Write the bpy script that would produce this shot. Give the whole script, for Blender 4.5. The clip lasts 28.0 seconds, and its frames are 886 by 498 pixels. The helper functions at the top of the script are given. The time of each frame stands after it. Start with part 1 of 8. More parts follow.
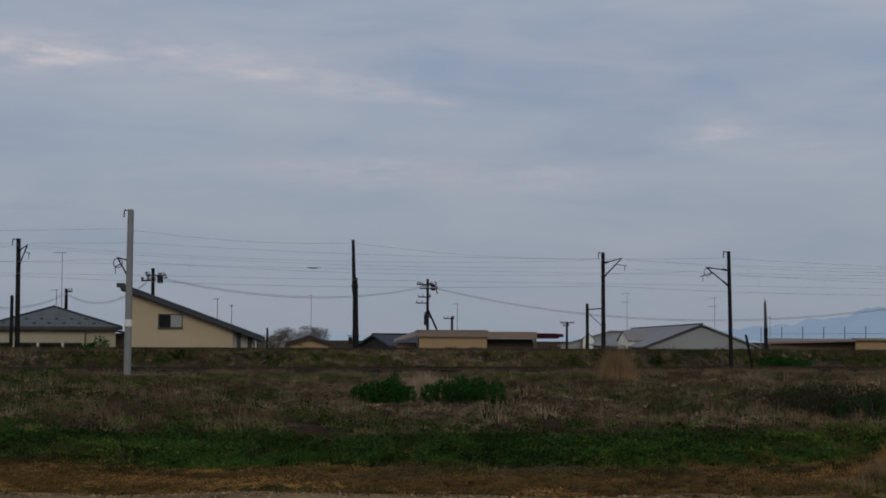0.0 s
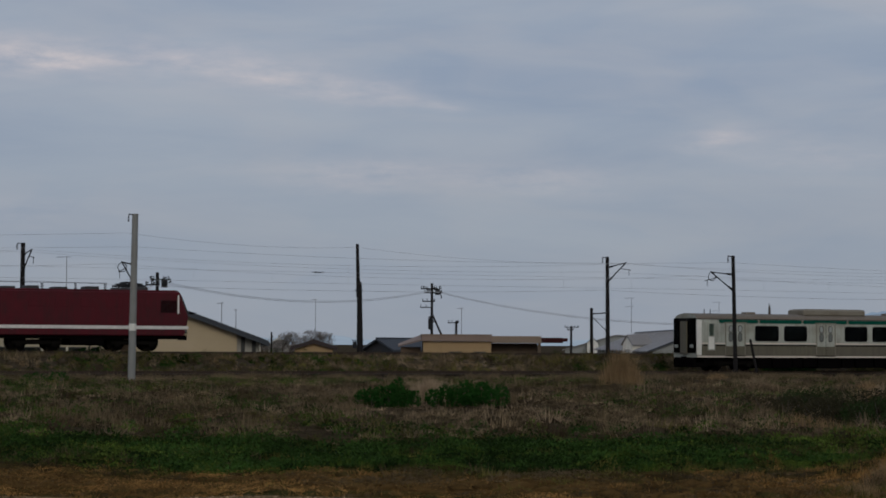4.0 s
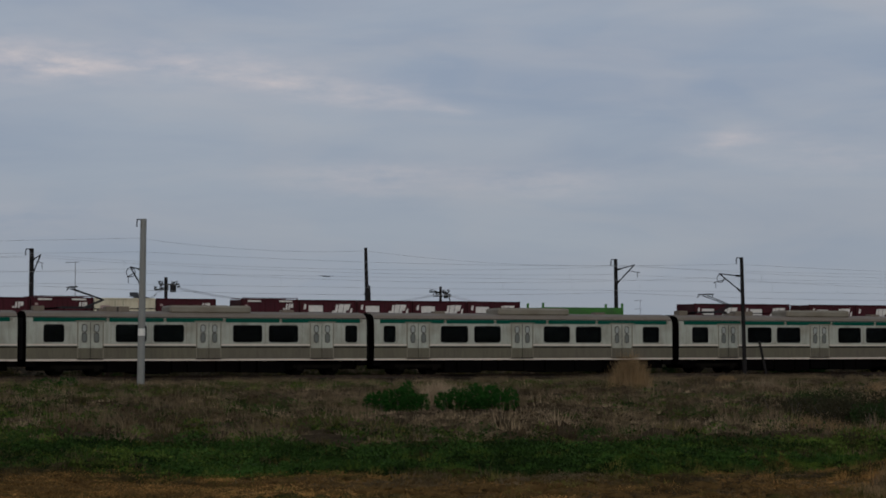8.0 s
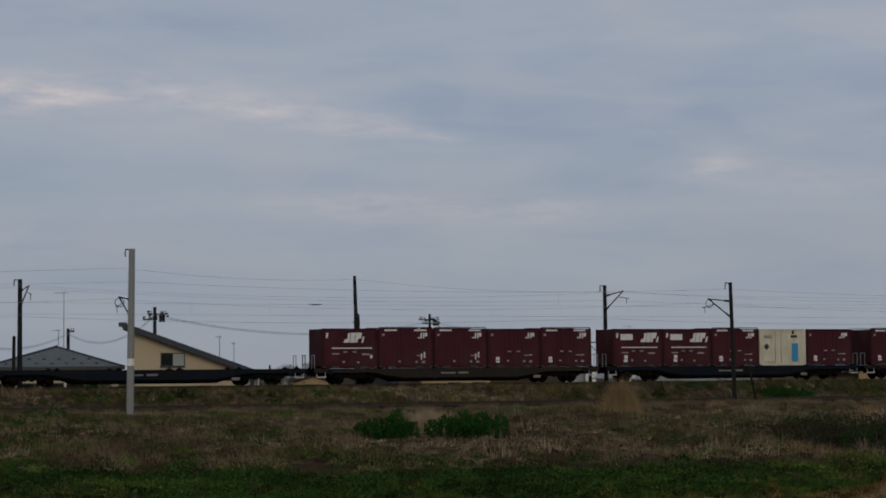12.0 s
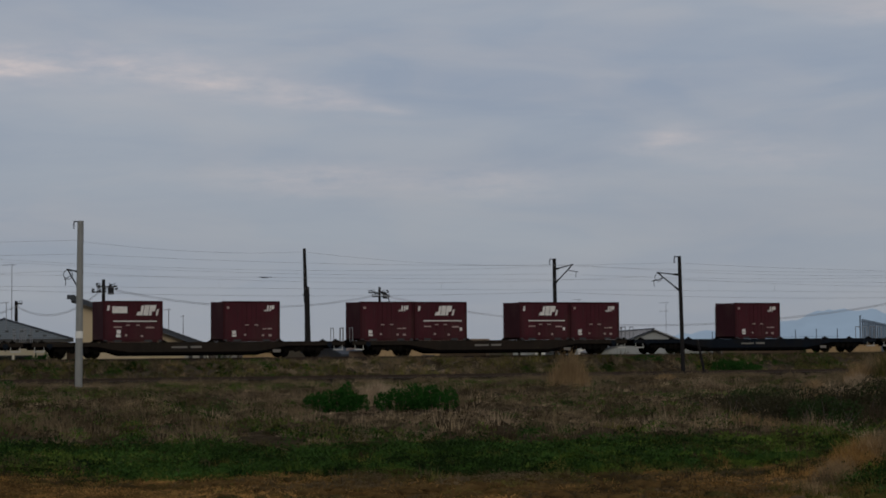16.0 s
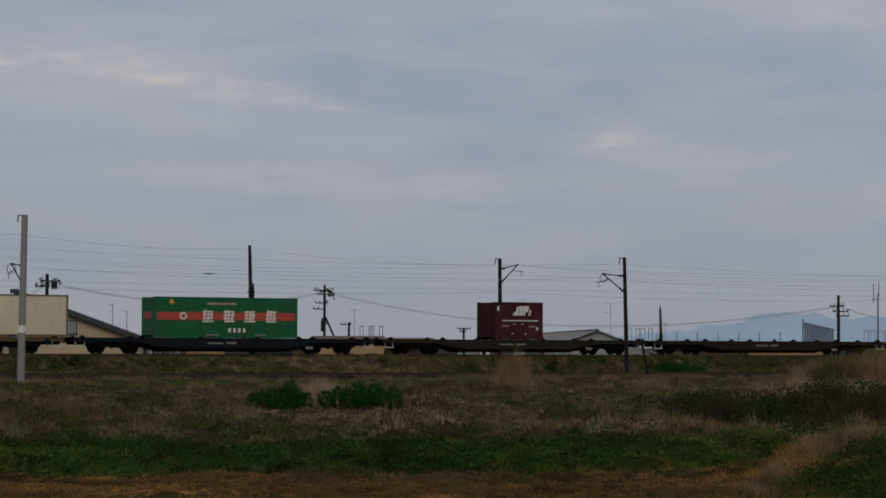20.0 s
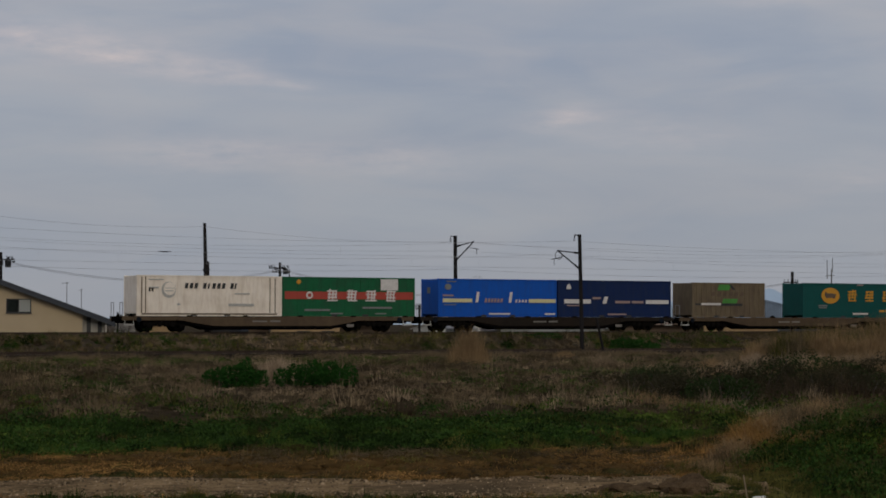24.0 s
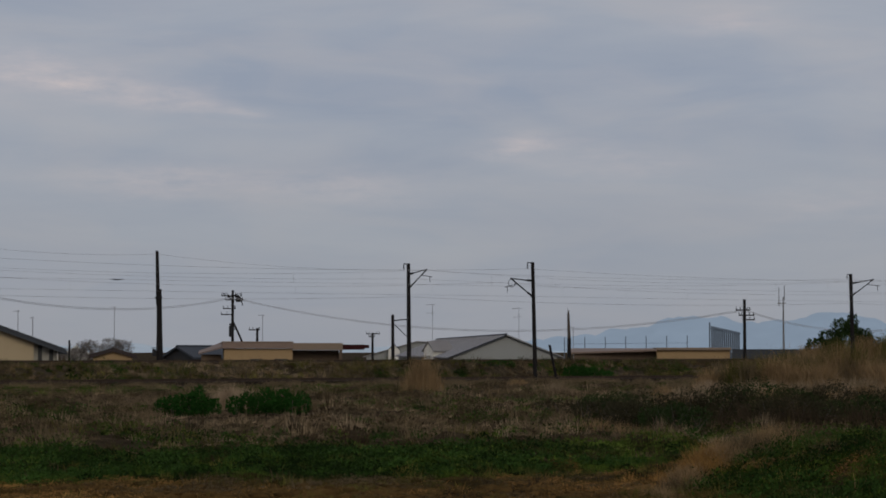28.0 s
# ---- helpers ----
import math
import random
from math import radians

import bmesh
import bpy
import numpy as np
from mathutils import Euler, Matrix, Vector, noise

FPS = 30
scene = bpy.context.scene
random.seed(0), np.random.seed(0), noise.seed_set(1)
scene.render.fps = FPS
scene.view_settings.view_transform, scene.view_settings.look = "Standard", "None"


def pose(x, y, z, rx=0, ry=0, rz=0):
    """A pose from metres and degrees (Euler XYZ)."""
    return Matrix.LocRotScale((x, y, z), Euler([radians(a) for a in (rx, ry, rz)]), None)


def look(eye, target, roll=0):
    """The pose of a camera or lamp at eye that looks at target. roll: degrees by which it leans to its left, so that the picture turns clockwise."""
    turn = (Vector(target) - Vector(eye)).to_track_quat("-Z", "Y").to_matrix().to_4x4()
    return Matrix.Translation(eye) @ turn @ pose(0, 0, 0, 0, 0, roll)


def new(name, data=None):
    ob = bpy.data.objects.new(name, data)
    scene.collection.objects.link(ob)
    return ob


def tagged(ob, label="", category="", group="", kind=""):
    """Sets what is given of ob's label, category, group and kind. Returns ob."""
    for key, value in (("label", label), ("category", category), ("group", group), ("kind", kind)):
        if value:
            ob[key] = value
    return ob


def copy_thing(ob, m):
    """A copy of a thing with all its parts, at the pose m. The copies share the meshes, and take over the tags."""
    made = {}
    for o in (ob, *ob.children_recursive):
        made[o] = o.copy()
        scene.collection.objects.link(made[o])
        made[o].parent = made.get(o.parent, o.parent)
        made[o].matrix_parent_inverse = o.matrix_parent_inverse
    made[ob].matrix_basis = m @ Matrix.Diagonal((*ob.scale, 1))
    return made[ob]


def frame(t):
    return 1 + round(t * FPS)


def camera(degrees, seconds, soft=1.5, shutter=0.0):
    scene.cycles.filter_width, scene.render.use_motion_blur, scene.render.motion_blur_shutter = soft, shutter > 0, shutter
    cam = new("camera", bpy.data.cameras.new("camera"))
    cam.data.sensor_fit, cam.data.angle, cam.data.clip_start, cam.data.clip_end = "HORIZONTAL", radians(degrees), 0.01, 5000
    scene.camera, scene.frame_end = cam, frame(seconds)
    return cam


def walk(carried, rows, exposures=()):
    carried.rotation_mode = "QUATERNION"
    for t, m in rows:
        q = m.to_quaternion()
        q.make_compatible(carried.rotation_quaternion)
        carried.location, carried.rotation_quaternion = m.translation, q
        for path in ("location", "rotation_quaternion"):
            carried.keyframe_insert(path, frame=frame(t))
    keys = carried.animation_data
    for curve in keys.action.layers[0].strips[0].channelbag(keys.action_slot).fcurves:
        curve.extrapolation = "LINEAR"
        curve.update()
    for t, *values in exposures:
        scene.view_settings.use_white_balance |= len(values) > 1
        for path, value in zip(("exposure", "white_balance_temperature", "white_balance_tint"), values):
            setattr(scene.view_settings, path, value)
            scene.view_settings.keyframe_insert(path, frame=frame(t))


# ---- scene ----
cam = camera(24.64, 28.0, soft=1.75)
EYE = 1.6
# seconds, turn to the left from the line square to the tracks, tilt up, lean
ROWS = [
    (0.0, -23.199, 2.561, -0.293),
    (0.5, -23.151, 2.453, -0.389),
    (1.0, -23.081, 2.389, -0.495),
    (1.5, -23.471, 2.221, -0.424),
    (2.0, -23.514, 2.223, -0.275),
    (2.5, -23.445, 2.799, -0.428),
    (3.0, -23.492, 2.736, -0.414),
    (3.5, -23.316, 2.629, -0.370),
    (5.5, -22.691, 3.035, -0.253),
    (6.0, -22.825, 2.674, -0.345),
    (6.5, -22.975, 2.540, -0.112),
    (7.0, -23.152, 2.466, -0.246),
    (7.5, -23.173, 2.613, -0.122),
    (8.0, -22.830, 2.775, 0.000),
    (8.5, -22.771, 2.744, 0.206),
    (9.0, -22.555, 2.967, 0.246),
    (9.5, -22.534, 3.496, 0.179),
    (10.0, -22.593, 3.598, 0.331),
    (10.5, -22.450, 3.487, 0.302),
    (11.0, -22.610, 3.577, 0.691),
    (11.5, -22.860, 3.594, 0.513),
    (12.0, -23.122, 3.549, 0.481),
    (12.5, -23.491, 3.458, 0.521),
    (14.5, -24.473, 3.331, 0.373),
    (15.0, -24.649, 3.539, 0.495),
    (15.5, -24.591, 3.292, 0.459),
    (16.0, -24.541, 2.777, 0.412),
    (16.5, -24.751, 2.864, 0.345),
    (17.0, -24.755, 3.096, 0.116),
    (17.5, -24.719, 3.185, 0.245),
    (18.0, -24.977, 3.175, -0.028),
    (18.5, -25.247, 3.068, 0.049),
    (19.0, -25.572, 2.899, 0.081),
    (19.5, -25.960, 2.879, -0.063),
    (20.0, -26.105, 2.743, -0.229),
    (20.5, -26.351, 2.787, -0.307),
    (21.0, -26.731, 2.511, -0.443),
    (21.5, -26.864, 2.373, -0.325),
    (22.0, -27.059, 2.207, -0.289),
    (22.5, -27.107, 2.300, -0.184),
    (24.5, -27.655, 1.941, 0.109),
    (25.0, -28.306, 1.856, 0.062),
    (25.5, -28.521, 1.879, 0.029),
    (26.0, -28.431, 1.985, -0.071),
    (26.5, -28.647, 2.273, -0.232),
    (27.0, -28.852, 2.492, -0.135),
    (27.5, -28.842, 2.628, 0.055),
    (28.0, -28.678, 2.888, 0.010),
]
walk(cam, [(t, pose(0, 0, EYE, 90 + tilt, lean, turn)) for t, turn, tilt, lean in ROWS],
     [(0.0, 0.0, 6380, 6), (5.0, 0.0, 6500, 5), (11.0, 0.0, 6590, 5), (17.0, 0.0, 6770, 6), (21.0, 0.0, 6860, 7), (25.0, 0.0, 6950, 8), (28.0, 0.0, 6910, 8)])

# ---- sky and light ----
SUN_AZ, SUN_EL = 200.0, 24.0          # degrees clockwise from +y, degrees up


def make_world():
    w = bpy.data.worlds.new("sky")
    scene.world = w
    w.use_nodes = True
    nt = w.node_tree
    nt.nodes.clear()
    N, L = nt.nodes.new, nt.links.new

    def math_node(op, a, b=None):
        n = N("ShaderNodeMath")
        n.operation = op
        for i, v in enumerate((a, b)):
            if v is None:
                continue
            if isinstance(v, (int, float)):
                n.inputs[i].default_value = v
            else:
                L(v, n.inputs[i])
        return n.outputs[0]

    tc = N("ShaderNodeTexCoord")
    sep = N("ShaderNodeSeparateXYZ")
    L(tc.outputs["Generated"], sep.inputs[0])
    az = math_node("MULTIPLY", math_node("ARCTAN2", sep.outputs[0], sep.outputs[1]), 57.29578)
    el = math_node("MULTIPLY", math_node("ARCSINE", sep.outputs[2]), 57.29578)
    # cloud texture on a flat cloud deck: long in azimuth, thin in height
    comb = N("ShaderNodeCombineXYZ")
    L(math_node("MULTIPLY", az, 0.055), comb.inputs[0])
    L(math_node("MULTIPLY", el, 0.30), comb.inputs[1])
    big = N("ShaderNodeTexNoise")
    big.inputs["Scale"].default_value, big.inputs["Detail"].default_value, big.inputs["Roughness"].default_value = 1.6, 5, 0.55
    big.inputs["Distortion"].default_value = 0.35
    L(comb.outputs[0], big.inputs["Vector"])
    fine = N("ShaderNodeTexNoise")
    fine.inputs["Scale"].default_value, fine.inputs["Detail"].default_value = 6.0, 6
    L(comb.outputs[0], fine.inputs["Vector"])
    wob = math_node("MULTIPLY", math_node("SUBTRACT", fine.outputs["Fac"], 0.5), 0.9)
    # brighter rifts: azimuth, elevation, half length, half height, slope, strength
    total = None
    for a0, e0, sa, se, slope, amp in ((11.2, 7.95, 3.4, 0.50, -0.03, 0.66), (12.4, 7.78, 1.7, 0.24, -0.03, 0.40), (16.6, 7.85, 2.6, 0.55, -0.06, 0.40), (18.4, 7.42, 1.8, 0.32, -0.07, 0.50), (21.2, 7.05, 1.5, 0.36, -0.12, 0.36), (23.0, 6.72, 0.7, 0.20, -0.10, 0.30),
                                       (30.8, 5.75, 1.2, 0.30, 0.08, 0.44), (33.5, 5.3, 2.6, 0.6, -0.05, 0.24), (21.0, 4.80, 3.0, 0.46, -0.02, 0.46), (26.0, 4.6, 2.2, 0.5, 0.0, 0.34),
                                       (36.8, 9.2, 1.6, 0.40, -0.05, 0.36), (40.0, 4.1, 3.0, 0.5, 0.0, 0.24), (9.0, 3.6, 5.0, 0.5, 0.0, 0.24)):
        da = math_node("SUBTRACT", az, a0)
        de = math_node("SUBTRACT", math_node("SUBTRACT", math_node("ADD", el, wob), e0), math_node("MULTIPLY", da, slope))
        q = math_node("ADD", math_node("POWER", math_node("ABSOLUTE", math_node("DIVIDE", da, sa)), 2.0), math_node("POWER", math_node("ABSOLUTE", math_node("DIVIDE", de, se)), 2.0))
        g = math_node("MULTIPLY", math_node("POWER", 2.718, math_node("MULTIPLY", q, -1.0)), amp)
        total = g if total is None else math_node("ADD", total, g)
    # torn by small scud
    comb3 = N("ShaderNodeCombineXYZ")
    L(math_node("MULTIPLY", az, 0.55), comb3.inputs[0])
    L(math_node("MULTIPLY", el, 2.0), comb3.inputs[1])
    scud = N("ShaderNodeTexNoise")
    scud.inputs["Scale"].default_value, scud.inputs["Detail"].default_value, scud.inputs["Roughness"].default_value = 1.2, 6, 0.6
    L(comb3.outputs[0], scud.inputs["Vector"])
    torn = N("ShaderNodeMapRange")
    torn.inputs["From Min"].default_value, torn.inputs["From Max"].default_value = 0.30, 0.70
    torn.inputs["To Min"].default_value, torn.inputs["To Max"].default_value = 0.25, 1.45
    L(scud.outputs["Fac"], torn.inputs["Value"])
    total = math_node("MULTIPLY", total, torn.outputs[0])
    cover = N("ShaderNodeValToRGB")
    L(big.outputs["Fac"], cover.inputs[0])
    cr = cover.color_ramp
    cr.elements[0].position, cr.elements[0].color = 0.34, (0.276, 0.322, 0.434, 1)
    cr.elements[1].position, cr.elements[1].color = 0.68, (0.352, 0.386, 0.474, 1)
    mix = N("ShaderNodeMix")
    mix.data_type = "RGBA"
    L(total, mix.inputs["Factor"])
    L(cover.outputs[0], mix.inputs["A"])
    mix.inputs["B"].default_value = (0.575, 0.515, 0.55, 1)
    # soft broken mottling of the cloud base
    comb2 = N("ShaderNodeCombineXYZ")
    L(math_node("MULTIPLY", az, 0.22), comb2.inputs[0])
    L(math_node("MULTIPLY", el, 0.75), comb2.inputs[1])
    mottle = N("ShaderNodeTexNoise")
    mottle.inputs["Scale"].default_value, mottle.inputs["Detail"].default_value, mottle.inputs["Roughness"].default_value = 0.9, 4, 0.5
    mottle.inputs["Distortion"].default_value = 0.6
    L(comb2.outputs[0], mottle.inputs["Vector"])
    patchy = N("ShaderNodeMapRange")
    patchy.inputs["From Min"].default_value, patchy.inputs["From Max"].default_value = 0.42, 0.72
    patchy.inputs["To Min"].default_value, patchy.inputs["To Max"].default_value = 0.0, 0.42
    L(mottle.outputs["Fac"], patchy.inputs["Value"])
    soft_mix = N("ShaderNodeMix")
    soft_mix.data_type = "RGBA"
    L(patchy.outputs[0], soft_mix.inputs["Factor"])
    L(mix.outputs["Result"], soft_mix.inputs["A"])
    soft_mix.inputs["B"].default_value = (0.42, 0.415, 0.47, 1)
    # paler and warmer haze low down
    haze = N("ShaderNodeMapRange")
    haze.inputs["From Min"].default_value, haze.inputs["From Max"].default_value = 0.0, 7.5
    haze.inputs["To Min"].default_value, haze.inputs["To Max"].default_value = 0.62, 0.0
    L(el, haze.inputs["Value"])
    low = N("ShaderNodeMix")
    low.data_type = "RGBA"
    L(haze.outputs[0], low.inputs["Factor"])
    L(soft_mix.outputs["Result"], low.inputs["A"])
    low.inputs["B"].default_value = (0.274, 0.297, 0.358, 1)
    # an overcast sky is brighter overhead
    over = N("ShaderNodeMapRange")
    over.inputs["From Min"].default_value, over.inputs["From Max"].default_value = 12.0, 80.0
    over.inputs["To Min"].default_value, over.inputs["To Max"].default_value = 1.0, 1.15
    L(el, over.inputs["Value"])
    bright = N("ShaderNodeVectorMath")
    bright.operation = "SCALE"
    L(low.outputs["Result"], bright.inputs[0])
    L(over.outputs[0], bright.inputs["Scale"])
    clouds = N("ShaderNodeBackground")
    L(bright.outputs[0], clouds.inputs["Color"])
    clouds.inputs["Strength"].default_value = 0.97
    sky = N("ShaderNodeTexSky")
    sky.sky_type = "NISHITA"
    sky.sun_disc = False
    sky.sun_elevation, sky.sun_rotation = radians(SUN_EL), radians(SUN_AZ)
    blue = N("ShaderNodeBackground")
    L(sky.outputs[0], blue.inputs["Color"])
    blue.inputs["Strength"].default_value = 0.1
    both = N("ShaderNodeMixShader")
    both.inputs[0].default_value = 0.96
    L(blue.outputs[0], both.inputs[1])
    L(clouds.outputs[0], both.inputs[2])
    out = N("ShaderNodeOutputWorld")
    L(both.outputs[0], out.inputs["Surface"])


make_world()
sun_data = bpy.data.lights.new("sun", "SUN")
sun_data.energy, sun_data.angle, sun_data.color = 0.75, radians(25), (1.0, 0.93, 0.82)
sun = new("sun", sun_data)
a, e = radians(SUN_AZ), radians(SUN_EL)
sun.matrix_basis = look((math.sin(a) * math.cos(e) * 50, math.cos(a) * math.cos(e) * 50, math.sin(e) * 50), (0, 0, 0))
scene.view_settings.exposure = 0.0


# ---- materials ----
def paint(name, rgb, rough=0.6, metal=0.0, var=0.18, scale=2.0, fine=30.0, bump=0.15, dirt=None, amount=0.35, island=0.0, obj=0.0, spec=0.5, relief=0.01, streak=None, runs=0.4, tint=0.0):
    """A worn surface: colour varied at two scales, an optional second colour in blotches, fine relief."""
    m = bpy.data.materials.new(name)
    m.use_nodes = True
    nt = m.node_tree
    N, L = nt.nodes.new, nt.links.new
    b = nt.nodes["Principled BSDF"]
    b.inputs["Roughness"].default_value, b.inputs["Metallic"].default_value = rough, metal
    b.inputs["Specular IOR Level"].default_value = spec
    tc = N("ShaderNodeTexCoord")
    n1, n2 = N("ShaderNodeTexNoise"), N("ShaderNodeTexNoise")
    n1.inputs["Scale"].default_value, n1.inputs["Detail"].default_value = scale, 5
    n2.inputs["Scale"].default_value, n2.inputs["Detail"].default_value = fine, 3
    L(tc.outputs["Object"], n1.inputs["Vector"])
    L(tc.outputs["Object"], n2.inputs["Vector"])
    add = N("ShaderNodeMath")
    add.operation = "ADD"
    L(n1.outputs["Fac"], add.inputs[0])
    L(n2.outputs["Fac"], add.inputs[1])
    src = add.outputs[0]
    for kind, w in (("Random Per Island", island), ("Random", obj)):
        if w:
            g = N("ShaderNodeNewGeometry" if kind == "Random Per Island" else "ShaderNodeObjectInfo")
            k = N("ShaderNodeMath")
            k.operation = "MULTIPLY_ADD"
            L(g.outputs[kind], k.inputs[0])
            k.inputs[1].default_value = w
            L(src, k.inputs[2])
            k2 = N("ShaderNodeMath")
            k2.operation = "SUBTRACT"
            L(k.outputs[0], k2.inputs[0])
            k2.inputs[1].default_value = w / 2
            src = k2.outputs[0]
    if tint:
        # each clump has a shade of its own
        at = N("ShaderNodeAttribute")
        at.attribute_name = "tint"
        k3 = N("ShaderNodeMath")
        k3.operation = "MULTIPLY_ADD"
        L(at.outputs["Fac"], k3.inputs[0])
        k3.inputs[1].default_value = tint
        L(src, k3.inputs[2])
        src = k3.outputs[0]
    mr = N("ShaderNodeMapRange")
    mr.inputs["From Min"].default_value, mr.inputs["From Max"].default_value = 0.6, 1.4
    mr.inputs["To Min"].default_value, mr.inputs["To Max"].default_value = 1 - var, 1 + var
    mr.clamp = False
    L(src, mr.inputs["Value"])
    floor_node = N("ShaderNodeMath")
    floor_node.operation = "MAXIMUM"
    L(mr.outputs[0], floor_node.inputs[0])
    floor_node.inputs[1].default_value = 0.35
    sc = N("ShaderNodeVectorMath")
    sc.operation = "SCALE"
    sc.inputs[0].default_value = rgb
    L(floor_node.outputs[0], sc.inputs["Scale"])
    col = sc.outputs[0]
    if dirt:
        n3 = N("ShaderNodeTexNoise")
        n3.inputs["Scale"].default_value, n3.inputs["Detail"].default_value = scale * 0.45, 6
        L(tc.outputs["Object"], n3.inputs["Vector"])
        r = N("ShaderNodeMapRange")
        r.inputs["From Min"].default_value, r.inputs["From Max"].default_value = 0.46, 0.66
        r.inputs["To Max"].default_value = amount
        L(n3.outputs["Fac"], r.inputs["Value"])
        mx = N("ShaderNodeMix")
        mx.data_type = "RGBA"
        L(r.outputs[0], mx.inputs["Factor"])
        L(col, mx.inputs["A"])
        mx.inputs["B"].default_value = (*dirt, 1)
        col = mx.outputs["Result"]
    if streak:
        # grime that has run down the sides
        mp = N("ShaderNodeMapping")
        mp.inputs["Scale"].default_value = (5.0, 5.0, 0.7)
        L(tc.outputs["Object"], mp.inputs["Vector"])
        n4 = N("ShaderNodeTexNoise")
        n4.inputs["Scale"].default_value, n4.inputs["Detail"].default_value, n4.inputs["Roughness"].default_value = 1.0, 6, 0.65
        L(mp.outputs[0], n4.inputs["Vector"])
        r4 = N("ShaderNodeMapRange")
        r4.inputs["From Min"].default_value, r4.inputs["From Max"].default_value = 0.45, 0.75
        r4.inputs["To Max"].default_value = runs
        L(n4.outputs["Fac"], r4.inputs["Value"])
        mx4 = N("ShaderNodeMix")
        mx4.data_type = "RGBA"
        L(r4.outputs[0], mx4.inputs["Factor"])
        L(col, mx4.inputs["A"])
        mx4.inputs["B"].default_value = (*streak, 1)
        col = mx4.outputs["Result"]
    L(col, b.inputs["Base Color"])
    if bump:
        bp = N("ShaderNodeBump")
        bp.inputs["Strength"].default_value, bp.inputs["Distance"].default_value = bump, relief
        L(n2.outputs["Fac"], bp.inputs["Height"])
        L(bp.outputs[0], b.inputs["Normal"])
    return m


